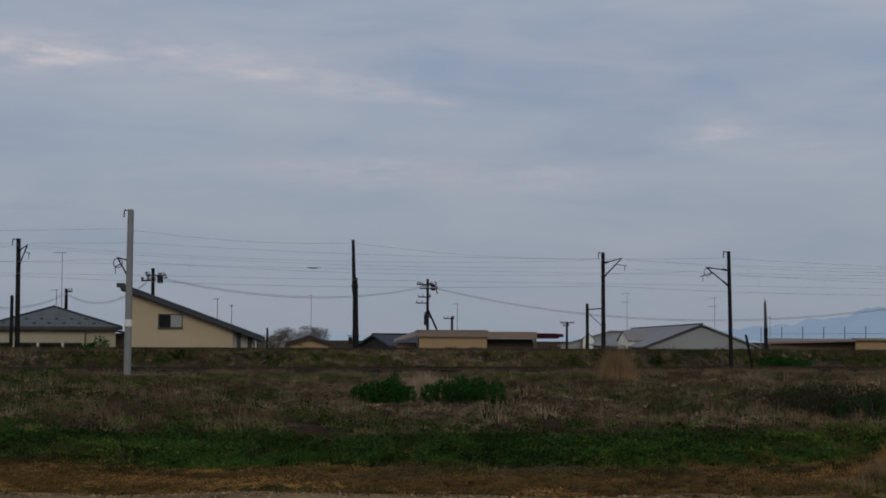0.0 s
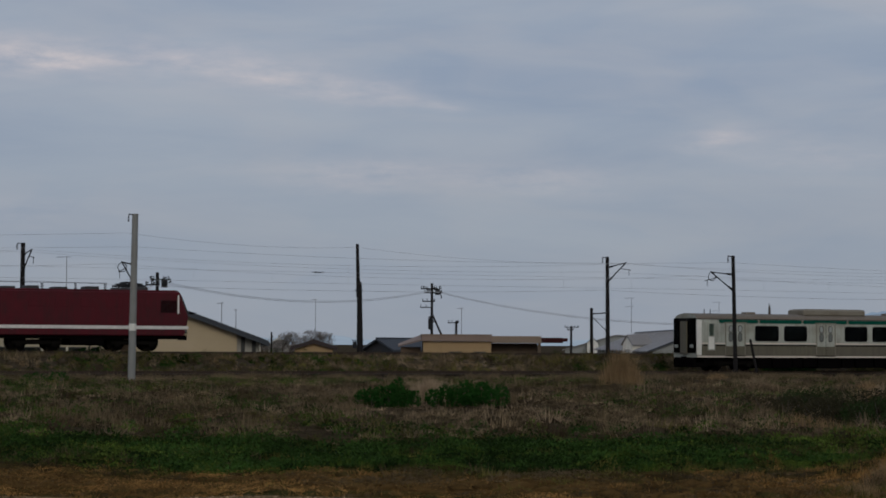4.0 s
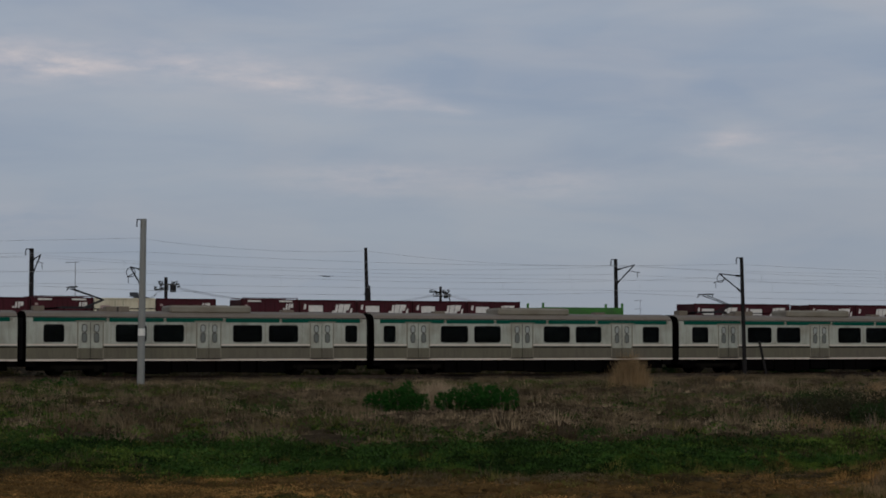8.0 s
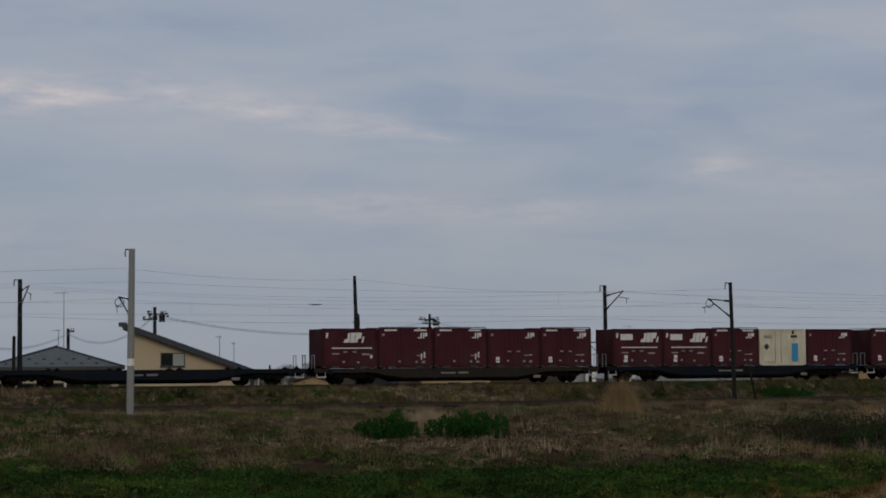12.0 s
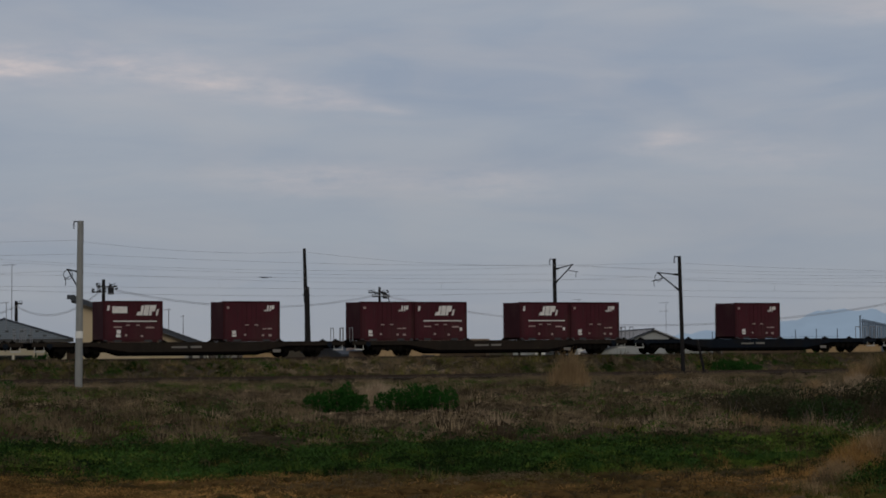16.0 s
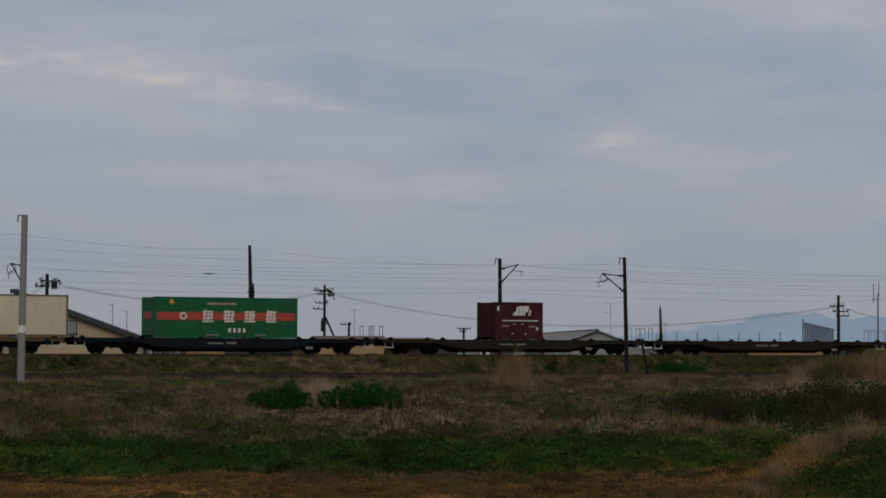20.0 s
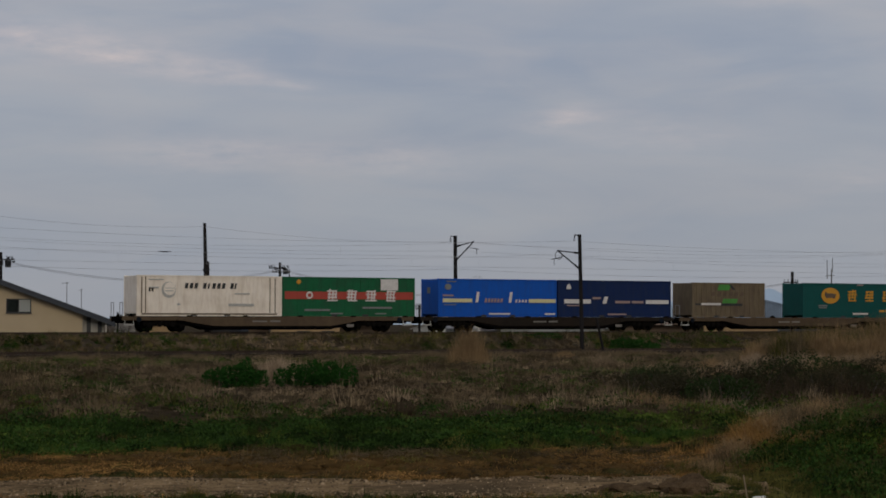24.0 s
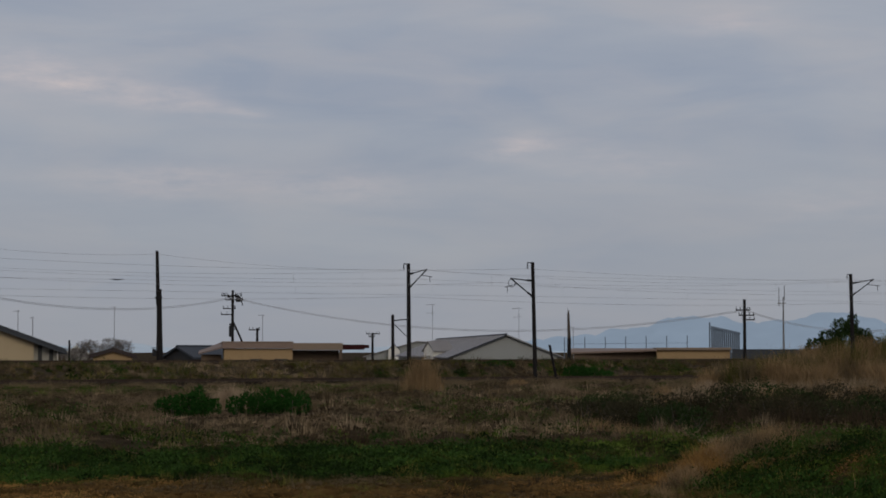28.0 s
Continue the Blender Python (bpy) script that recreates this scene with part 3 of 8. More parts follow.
def quick_mesh(name, verts, faces, material):
    """A mesh from an array of points and an array of equal faces."""
    verts, faces = np.asarray(verts, np.float32), np.asarray(faces, np.int32)
    me = bpy.data.meshes.new(name)
    me.vertices.add(len(verts))
    me.vertices.foreach_set("co", verts.ravel())
    k = faces.shape[1]
    me.loops.add(faces.size)
    me.loops.foreach_set("vertex_index", faces.ravel())
    me.polygons.add(len(faces))
    me.polygons.foreach_set("loop_start", np.arange(0, faces.size, k, dtype=np.int32))
    me.update(calc_edges=True)
    me.validate()
    me.materials.append(material)
    return me


def make_ground():
    gx = np.concatenate([[-4800, -2500, -1200, -600, -300, -120, -50, -20], np.arange(-6, 125, 0.7), [130, 150, 200, 300, 600, 1200, 2500, 4800]])
    gy = np.concatenate([[-4800, -2000, -600, -200, -50, -10], np.arange(0, 100, 0.7), np.arange(100, 131, 0.6), [135, 142, 150, 170, 200, 300, 500, 900, 1800, 3200, 4800]])
    xx, yy = np.meshgrid(gx, gy)
    zz = ground_z(xx, yy)
    v = np.stack([xx.ravel(), yy.ravel(), zz.ravel()], 1)
    n, r = len(gx), len(gy)
    i = (np.arange(r - 1)[:, None] * n + np.arange(n - 1)[None]).ravel()
    ob = new("ground", quick_mesh("ground", v, np.stack([i, i + 1, i + n + 1, i + n], 1), SOIL))
    ob.data.shade_smooth()
    tagged(ob, "flat fallow field with strips of green, dead orange and dry brown grass", "ground", kind="structure")


SOIL = zones_material()
make_ground()


def from_field(u, w):
    return u * CW + w * SW, -u * SW + w * CW


def make_gravel():
    us = np.arange(-16, 5.4, 0.4)
    lo = 24.35 + 0.35 * (vnoise(us, us * 0, 1.4, 8) - 0.5)
    hi = 27.65 + 0.5 * (vnoise(us, us * 0 + 9, 1.8, 9) - 0.5)
    verts, faces = [], []
    for s in np.linspace(0, 1, 6):
        w = lo + (hi - lo) * s
        x, y = from_field(us, w)
        verts += list(np.stack([x, y, ground_z(x, y) + 0.012 + 0.02 * math.sin(s * math.pi)], 1))
    n = len(us)
    for j in range(5):
        faces += [(j * n + i, j * n + i + 1, (j + 1) * n + i + 1, (j + 1) * n + i) for i in range(n - 1)]
    road = new("gravel_track", quick_mesh("gravel_track", verts, faces, M["gravel"]))
    tagged(road, "pale brown gravel farm track across the field", "track", kind="structure")
    # loose stones: small eight-sided lumps
    rs = np.random.RandomState(5)
    k = 12000
    u, w = rs.uniform(-15.5, 5.2, k), rs.uniform(24.4, 27.25, k)
    x, y = from_field(u, w)
    z = ground_z(x, y) + 0.02
    s = (0.009 + 0.023 * rs.rand(k) ** 2) * (1 + 0.8 * (rs.rand(k) > 0.97))
    dirs = np.array([(1, 0, 0), (0, 1, 0), (-1, 0, 0), (0, -1, 0), (0, 0, 0.8), (0, 0, -0.5)], float)
    jit = rs.uniform(0.6, 1.3, (k, 6, 1))
    th = rs.uniform(0, math.tau, k)
    rot = np.stack([np.stack([np.cos(th), -np.sin(th)], 1), np.stack([np.sin(th), np.cos(th)], 1)], 1)
    d = np.repeat(dirs[None], k, 0) * jit * s[:, None, None]
    d[:, :, :2] = np.einsum("kij,knj->kni", rot, d[:, :, :2])
    v = (d + np.stack([x, y, z], 1)[:, None]).reshape(-1, 3)
    tri = np.array([(0, 1, 4), (1, 2, 4), (2, 3, 4), (3, 0, 4), (1, 0, 5), (2, 1, 5), (3, 2, 5), (0, 3, 5)])
    f = (tri[None] + (np.arange(k) * 6)[:, None, None]).reshape(-1, 3)
    tagged(new("loose_gravel", quick_mesh("loose_gravel", v, f, M["gravel_stone"])), "small pale stones scattered on the farm track", "gravel", kind="stuff")


make_gravel()


# ---- grass ----
def blade_mesh(name, x, y, z, h, wid, lean, material, rs, tall=True):
    """Bent blades: each one a quad and a tip, or a single triangle where far off."""
    n = len(x)
    th, az = rs.uniform(0, math.tau, n), rs.uniform(0, math.tau, n)
    base = np.stack([x, y, z - 0.02], 1)
    side = np.stack([np.cos(th), np.sin(th), np.zeros(n)], 1) * (wid / 2)[:, None]
    out = np.stack([np.cos(az), np.sin(az), np.zeros(n)], 1) * (lean * h)[:, None]
    up = np.stack([np.zeros(n), np.zeros(n), h * np.sqrt(np.clip(1 - lean ** 2, 0.05, 1))], 1)
    tip = base + out + up
    if not tall:
        v = np.stack([base - side, base + side, tip], 1).reshape(-1, 3)
        f = np.arange(n * 3).reshape(-1, 3)
    else:
        mid = base + out * 0.35 + up * 0.62
        v = np.stack([base - side, base + side, mid + side * 0.75, mid - side * 0.75, tip], 1).reshape(-1, 3)
        o = (np.arange(n) * 5)[:, None]
        f = np.concatenate([o + np.array([[0, 1, 2]]), o + np.array([[0, 2, 3]]), o + np.array([[3, 2, 4]])])
    return quick_mesh(name, v, f, material)


def sector(rs, k, w0, w1, a0=-15.2, a1=17.0):
    """k points spread over a depth range of the field, within a fan of bearings."""
    w = np.sqrt(rs.uniform(w0 ** 2, w1 ** 2, k))
    u = w * np.tan(np.radians(rs.uniform(a0, a1, k)))
    return u, w


def grow(name, label, k, w0, w1, hmin, hmax, wid, lean, material, seed, edge=0.6, clump=1.2, patch=None, fan=(-15.2, 17.0)):
    rs = np.random.RandomState(seed)
    u, w = sector(rs, k, w0 - edge, w1 + edge, *fan)
    x, y = from_field(u, w)
    wob = edge * 2 * (vnoise(x, y, 2.2, seed) - 0.5) + edge * (vnoise(x, y, 0.7, seed + 50) - 0.5)
    keep = (w + wob > w0) & (w + wob < w1)
    c = vnoise(x, y, clump, seed + 1) * 0.6 + vnoise(x, y, clump * 0.35, seed + 2) * 0.4
    keep &= rs.rand(k) < 0.25 + 1.3 * c
    if patch is not None:
        keep &= patch(x, y, u, w, rs)
    x, y, c = x[keep], y[keep], c[keep]
    n = len(x)
    h = (hmin + (hmax - hmin) * np.clip((c - 0.25) * 1.8, 0, 1) ** 1.4) * rs.uniform(0.55, 1.25, n)
    me = blade_mesh(name, x, y, ground_z(x, y), h, wid * rs.uniform(0.6, 1.4, n), np.clip(rs.normal(lean, 0.2, n), 0, 0.95), M[material], rs, False)
    return tagged(new(name, me), label, "grass", kind="stuff")


def tussocks(name, label, k, w0, w1, rmin, rmax, hmin, hmax, per, wid, material, seed, patch=None, fan=(-15.2, 17.0), lean=0.55, strip=None):
    """Rounded clumps whose blades fall outwards."""
    rs = np.random.RandomState(seed)
    u, w = sector(rs, k, w0, w1, *fan)
    x, y = from_field(u, w)
    if strip:
        x, y = rs.uniform(strip[0], strip[1], k), rs.uniform(strip[2], strip[3], k)
    keep = rs.rand(k) < 0.15 + 1.2 * vnoise(x, y, 3.5, seed + 3)
    if patch is not None:
        keep &= patch(x, y, u, w, rs)
    x, y = x[keep], y[keep]
    n = len(x)
    size = rs.rand(n) ** 1.6
    r, h = rmin + (rmax - rmin) * size, (hmin + (hmax - hmin) * size) * rs.uniform(0.7, 1.2, n)
    i = np.repeat(np.arange(n), per)
    m = len(i)
    th, f = rs.uniform(0, math.tau, m), np.sqrt(rs.rand(m))
    bx0, by0 = x[i] + np.cos(th) * f * r[i] * 0.7, y[i] + np.sin(th) * f * r[i] * 0.7
    hh = h[i] * rs.uniform(0.6, 1.1, m) * (1.1 - 0.45 * f)
    ln = np.clip(lean * (0.35 + f) + rs.normal(0, 0.12, m), 0, 0.96)
    az = th + rs.normal(0, 0.6, m)
    base = np.stack([bx0, by0, ground_z(bx0, by0) - 0.02], 1)
    sd = rs.uniform(0, math.tau, m)
    side = np.stack([np.cos(sd), np.sin(sd), np.zeros(m)], 1) * (wid * rs.uniform(0.6, 1.4, m) / 2)[:, None]
    out = np.stack([np.cos(az), np.sin(az), np.zeros(m)], 1) * (ln * hh * 1.2)[:, None]
    up = np.stack([np.zeros(m), np.zeros(m), hh * np.sqrt(1 - ln ** 2)], 1)
    tip = base + out + up * 0.85
    v = np.stack([base - side, base + side, tip], 1).reshape(-1, 3)
    fc = np.arange(m * 3).reshape(-1, 3)
    return tagged(new(name, quick_mesh(name, v, fc, M[material])), label, "grass", kind="stuff")


def mats(name, label, k, w0, w1, rmin, rmax, hmin, hmax, per, leaf, material, seed, patch=None, fan=(-15.2, 17.0), strip=None, patchy=0.35, slim=0.26, tall=1.45, lay=0.0):
    """Tussocks: fine blades that fan out of a low soil-dark knob, each tussock with a shade of its own."""
    rs = np.random.RandomState(seed)
    u, w = sector(rs, k, w0, w1, *fan)
    x, y = from_field(u, w)
    if strip:
        x, y = rs.uniform(strip[0], strip[1], k), rs.uniform(strip[2], strip[3], k)
    keep = vnoise(x, y, 4.0, seed + 3) * 0.6 + vnoise(x, y, 1.5, seed + 4) * 0.4 + rs.normal(0, 0.07, k) > patchy
    if patch is not None:
        keep &= patch(x, y, u, w, rs)
    x, y = x[keep], y[keep]
    n = len(x)
    size = rs.rand(n) ** 2.2
    r, h = (rmin + (rmax - rmin) * size) * rs.uniform(0.7, 1.3, n), (hmin + (hmax - hmin) * size) * rs.uniform(0.6, 1.3, n)
    # the knobs: two rings and a top, soil-dark to stand for shade between blades
    seg = 6
    el = np.repeat(np.radians([-15, 35]), seg)
    az = np.concatenate([np.arange(seg), np.arange(seg) + 0.5]) * math.tau / seg
    unit = np.concatenate([np.stack([np.cos(el) * np.cos(az), np.cos(el) * np.sin(az), np.sin(el)], 1), [[0, 0, 1.0]]])
    bump = rs.uniform(0.3, 0.8, (n, len(unit)))
    px = x[:, None] + unit[:, 0] * bump * r[:, None] * 0.8
    py = y[:, None] + unit[:, 1] * bump * r[:, None]
    pz = ground_z(px, py) + unit[:, 2] * bump * h[:, None] * 0.8
    v = np.stack([px, py, pz], 2).reshape(-1, 3)
    f = []
    for s in range(seg):
        t = (s + 1) % seg
        f += [(s, t, seg + s), (t, seg + t, seg + s), (seg + s, seg + t, 2 * seg)]
    f = (np.array(f)[None] + (np.arange(n) * len(unit))[:, None, None]).reshape(-1, 3)
    # the blades: upright in the middle, falling outwards at the rim
    i = np.repeat(np.arange(n), int(per * 0.85))
    m = len(i)
    th, out = rs.uniform(0, math.tau, m), np.sqrt(rs.rand(m))
    bx0, by0 = x[i] + np.cos(th) * out * r[i] * 0.62, y[i] + np.sin(th) * out * r[i] * 0.62
    hh = h[i] * tall * (1.08 - 0.72 * out ** 2) * rs.uniform(0.55, 1.15, m)
    lean = np.clip(0.10 + lay + 0.55 * out + rs.normal(0, 0.15, m), -0.3, 0.95)
    az = th + rs.normal(0, 0.5, m)
    base = np.stack([bx0, by0, ground_z(bx0, by0) - 0.02], 1)
    sd = rs.uniform(0, math.tau, m)
    side = np.stack([np.cos(sd), np.sin(sd), np.zeros(m)], 1) * (leaf * slim * rs.uniform(0.6, 1.5, m))[:, None]
    tip = base + np.stack([np.cos(az) * lean * hh, np.sin(az) * lean * hh, hh * np.sqrt(1 - lean ** 2)], 1)
    v2 = np.stack([base - side, base + side, tip], 1).reshape(-1, 3)
    me = quick_mesh(name, np.concatenate([v, v2]), np.concatenate([f, len(v) + np.arange(m * 3).reshape(-1, 3)]), M[material])
    me.materials.append(SOIL)
    shade = np.clip(0.62 * rs.normal(0, 0.5, n) + 0.8 * (vnoise(x, y, 1.6, seed + 7) - 0.5) + 0.6 * (vnoise(x, y, 6.0, 77) - 0.5), -0.72, 0.8)
    me.attributes.new("tint", "FLOAT", "POINT").data.foreach_set("value", np.concatenate([np.repeat(shade, len(unit)), np.repeat(shade[i], 3)]).astype(np.float32))
    me.polygons.foreach_set("material_index", np.concatenate([np.ones(len(f), np.int32), np.zeros(m, np.int32)]))
    ob = new(name, me)
    return tagged(ob, label, "grass", kind="stuff")


def leafy(name, label, k, w0, w1, rmin, rmax, hmin, hmax, per, leaf, material, seed, patch=None, fan=(-15.2, 17.0), strip=None, patchy=0.35):
    """Low rounded weeds: small leaves round a dark knob, thickest near the outside."""
    rs = np.random.RandomState(seed)
    u, w = sector(rs, k, w0, w1, *fan)
    x, y = from_field(u, w)
    if strip:
        x, y = rs.uniform(strip[0], strip[1], k), rs.uniform(strip[2], strip[3], k)
    keep = vnoise(x, y, 4.5, seed + 3) * 0.65 + vnoise(x, y, 1.6, seed + 4) * 0.35 + rs.normal(0, 0.05, k) > patchy
    if patch is not None:
        keep &= patch(x, y, u, w, rs)
    x, y = x[keep], y[keep]
    n = len(x)
    size = rs.rand(n) ** 1.6
    r, h = (rmin + (rmax - rmin) * size) * rs.uniform(0.7, 1.3, n), (hmin + (hmax - hmin) * size) * rs.uniform(0.7, 1.3, n)
    i = np.repeat(np.arange(n), per)
    m = len(i)
    d = rs.normal(size=(m, 3))
    d[:, 2] = np.abs(d[:, 2])
    d /= np.linalg.norm(d, axis=1)[:, None]
    lump = (0.55 + 0.45 * rs.rand(m) ** 0.5) * (0.7 + 0.6 * vnoise(d[:, 0] * 2.2 + x[i] * 7, d[:, 1] * 2.2 + d[:, 2] * 2 + y[i] * 7, 1.0, seed + 5))
    px, py = x[i] + d[:, 0] * r[i] * lump, y[i] + d[:, 1] * r[i] * lump
    p = np.stack([px, py, ground_z(px, py) + d[:, 2] * h[i] * lump + 0.01], 1)
    a = rs.normal(size=(m, 3)) + np.array([0, 0, 0.5])
    a /= np.linalg.norm(a, axis=1)[:, None]
    b = np.cross(a, d + rs.normal(0, 0.5, (m, 3)))
    b /= np.linalg.norm(b, axis=1)[:, None] + 1e-6
    l = (leaf * rs.uniform(0.6, 1.4, m))[:, None]
    v = np.stack([p - a * l * 0.9 - b * l * 0.35, p - a * l * 0.2 + b * l * 0.65, p + a * l * 1.1], 1).reshape(-1, 3)
    me = quick_mesh(name, v, np.arange(m * 3).reshape(-1, 3), M[material])
    shade = np.clip(0.7 * rs.normal(0, 0.5, n) + 1.1 * (vnoise(x, y, 1.8, seed + 7) - 0.5), -0.75, 0.9)
    me.attributes.new("tint", "FLOAT", "POINT").data.foreach_set("value", np.repeat(shade[i], 3).astype(np.float32))
    return tagged(new(name, me), label, "weeds", kind="stuff")


off_road = lambda x, y, u, w, rs: (u > 5.2) | (w < 24.5) | (w > 27.5)
before_bushes = lambda x, y: (np.hypot(x, y) > 59) & (np.hypot(x, y) < 72) & (np.degrees(np.arctan2(x, y)) > 20.6) & (np.degrees(np.arctan2(x, y)) < 25.2)
low_by_track = lambda x, y, u, w, rs: ~before_bushes(x, y) & (y < 104.2) & (rs.rand(len(x)) < np.where(y > 92, 0.8, 1.0))
wavy = lambda lo, hi: (lambda x, y, u, w, rs: (w + 2.6 * (vnoise(x, y, 3.0, 91) - 0.5) > lo) & (w + 2.6 * (vnoise(x, y, 3.0, 91) - 0.5) < hi))
# the verge before the gravel track
grow("verge_grass", "short green grass in front of the gravel track", 45000, 20.5, 24.6, 0.04, 0.16, 0.007, 0.65, "grass_green", 11, edge=0.35)
mats("verge_mats", "low olive weeds in front of the gravel track", 1400, 21.0, 24.5, 0.08, 0.24, 0.04, 0.12, 80, 0.022, "grass_olive", 12)
mats("verge_clumps", "dark green weeds in front of the gravel track", 520, 21.0, 24.5, 0.08, 0.24, 0.05, 0.15, 110, 0.022, "grass_deep", 13, patchy=0.5)
# the dead strip behind it
grow("dead_grass", "flattened orange dead grass beside the gravel track", 60000, 27.7, 32.8, 0.03, 0.10, 0.008, 0.9, "grass_dead", 21, patch=off_road, edge=0.9)
mats("dead_mats", "matted orange dead grass", 1500, 27.8, 33.2, 0.12, 0.40, 0.04, 0.15, 80, 0.022, "grass_dead", 22, patch=off_road, tall=1.1, lay=.4, patchy=0.36)
leafy("dead_litter", "rotting orange leaves and stalks on the ground", 1100, 27.6, 33.4, 0.16, 0.50, 0.03, 0.11, 120, 0.012, "grass_dead", 25, patch=off_road, patchy=0.40)
leafy("brown_litter", "dark brown rotting leaves on the ground", 900, 27.6, 33.4, 0.16, 0.50, 0.03, 0.11, 110, 0.012, "grass_umber", 26, patch=off_road, patchy=0.42)
mats("umber_mats", "dark brown rotten grass among the orange", 800, 28.0, 33.0, 0.12, 0.42, 0.03, 0.13, 90, 0.026, "grass_umber", 24, patch=off_road, patchy=0.45, tall=1.1, lay=.35)
mats("olive_mats", "olive green tufts among the dead grass", 700, 28.0, 34.0, 0.10, 0.36, 0.04, 0.15, 90, 0.026, "grass_olive", 23, patch=off_road, patchy=0.50, tall=1.1, lay=.3)
# the green strip
grow("green_grass", "dark green grass strip in the field", 45000, 32.4, 45.0, 0.04, 0.16, 0.011, 0.8, "grass_green", 31, clump=1.6, edge=1.2)
mats("green_mats", "dark green grass clumps in the strip", 1900, 31.0, 47.0, 0.16, 0.50, 0.05, 0.17, 100, 0.032, "grass_green", 32, patch=wavy(32.6, 43.4))
deep_part = lambda lo, hi, lean: (lambda x, y, u, w, rs: wavy(lo, hi)(x, y, u, w, rs) & (vnoise(x, y, 2.4, 95) * 0.55 + vnoise(x, y, 0.9, 96) * 0.45 - lean * np.clip(u / 8, -1, 1) > 0.47))
leafy("deep_clumps", "deep green leafy weeds in the strip", 3000, 31.0, 46.0, 0.16, 0.55, 0.08, 0.26, 100, 0.030, "leaf_weed", 34, patch=deep_part(33.4, 42.6, .10), patchy=0.36)
leafy("far_edge_clumps", "dark green leafy weeds along the far edge of the strip", 800, 39.0, 46.0, 0.25, 0.65, 0.14, 0.36, 125, 0.034, "leaf_weed", 37, patch=deep_part(40.0, 43.2, .16), patchy=0.30)
leafy("green_clumps", "mid-green leafy weeds in the strip", 1100, 31.0, 46.0, 0.16, 0.46, 0.08, 0.22, 90, 0.028, "grass_green", 38, patch=wavy(33.0, 43.0), patchy=0.46)
mats("olive_clumps", "olive brown clumps in the green strip", 2100, 31.0, 47.5, 0.16, 0.50, 0.06, 0.20, 90, 0.030, "grass_olive", 35, patch=wavy(32.0, 45.0), patchy=0.44)
mats("umber_clumps", "dead brown hollows in the green strip", 1200, 31.5, 46.0, 0.16, 0.52, 0.06, 0.18, 90, 0.032, "grass_umber", 33, patchy=0.50)
tussocks("green_tussocks", "fine green grass standing out of the strip", 200, 32.4, 45.0, 0.14, 0.40, 0.14, 0.36, 45, 0.009, "grass_green", 36, lean=0.75)
# the dry field
grow("dry_grass", "matted dry brown grass on the fallow field", 90000, 44.8, 125.0, 0.04, 0.16, 0.024, 0.85, "grass_dry", 41, clump=2.2, patch=low_by_track, edge=1.2)
mats("dry_mats", "rounded dry brown grass mats on the fallow field", 2800, 45.0, 122.0, 0.30, 0.95, 0.10, 0.36, 95, 0.060, "grass_dry", 42, patch=low_by_track, patchy=0.30)
mats("straw_mats", "bleached straw-coloured grass on the fallow field", 2400, 45.0, 122.0, 0.28, 0.85, 0.10, 0.36, 95, 0.060, "grass_straw", 44, patch=low_by_track, patchy=0.44)
mats("umber_weeds", "dark brown dead weeds on the fallow field", 2600, 45.0, 122.0, 0.28, 0.85, 0.12, 0.42, 95, 0.060, "grass_umber", 45, patch=low_by_track, patchy=0.47)
tussocks("dry_tussocks", "standing dry grass on the fallow field", 900, 45.0, 120.0, 0.20, 0.60, 0.16, 0.44, 40, 0.018, "grass_straw", 46, patch=low_by_track, lean=0.6)
tussocks("pale_tussocks", "pale bleached grass tufts in the dry field", 300, 45.5, 118.0, 0.20, 0.50, 0.18, 0.48, 45, 0.016, "reed_pale", 43, lean=0.5,
         patch=lambda x, y, u, w, rs: ~before_bushes(x, y) & (y < 101) & (vnoise(x, y, 4.5, 71) > 0.6))
weedy = lambda x, y, u, w, rs: ~before_bushes(x, y) & (y < 105) & (vnoise(x, y, 7.0, 73) * 0.55 + vnoise(x, y, 2.2, 76) * 0.45 + np.interp(u / np.maximum(w, 1), [-.25, -.12, 0.0, .1, .2], [.17, .15, .02, .02, .03]) > 0.60)
leafy("green_weeds", "low green weeds growing through the dry grass", 1900, 44.0, 118.0, 0.25, 0.70, 0.16, 0.40, 90, 0.036, "grass_green", 47, patch=weedy, patchy=0.30)
leafy("deep_weeds", "dark green weeds growing through the dry grass", 3000, 44.0, 118.0, 0.28, 0.85, 0.16, 0.44, 85, 0.036, "leaf_weed", 48, patch=weedy, patchy=0.30)
leafy("dead_weeds", "dark brown dead weeds in the dry grass", 1700, 46.0, 116.0, 0.25, 0.75, 0.18, 0.48, 85, 0.038, "grass_umber", 49, patch=low_by_track, patchy=0.50)
mats("olive_patches", "olive grass growing through the dry grass", 1200, 44.0, 116.0, 0.30, 0.85, 0.10, 0.34, 80, 0.055, "grass_olive", 50, patch=weedy, patchy=0.3)
bleached = lambda x, y, u, w, rs: (y < 103) & (np.degrees(np.arctan2(x, y)) + rs.normal(0, .8, len(x)) > 20.0) & (np.degrees(np.arctan2(x, y)) + rs.normal(0, .8, len(x)) < 29.5)
mats("pale_mats", "low bleached pinkish dry grass round the dark bushes", 4200, 45.5, 112.0, 0.25, 0.75, 0.06, 0.20, 75, 0.060, "grass_straw", 74, patch=bleached, patchy=0.38, fan=(-12.0, 4.0))
# the banks by the tracks
BANK = (14, 126, 113.5, 118.3)
mats("bank_grass", "dry brown grass on the low bank between the tracks", 950, 1, 2, 0.30, 0.90, 0.16, 0.46, 80, 0.075, "grass_dry", 51, strip=BANK, patchy=0.2)
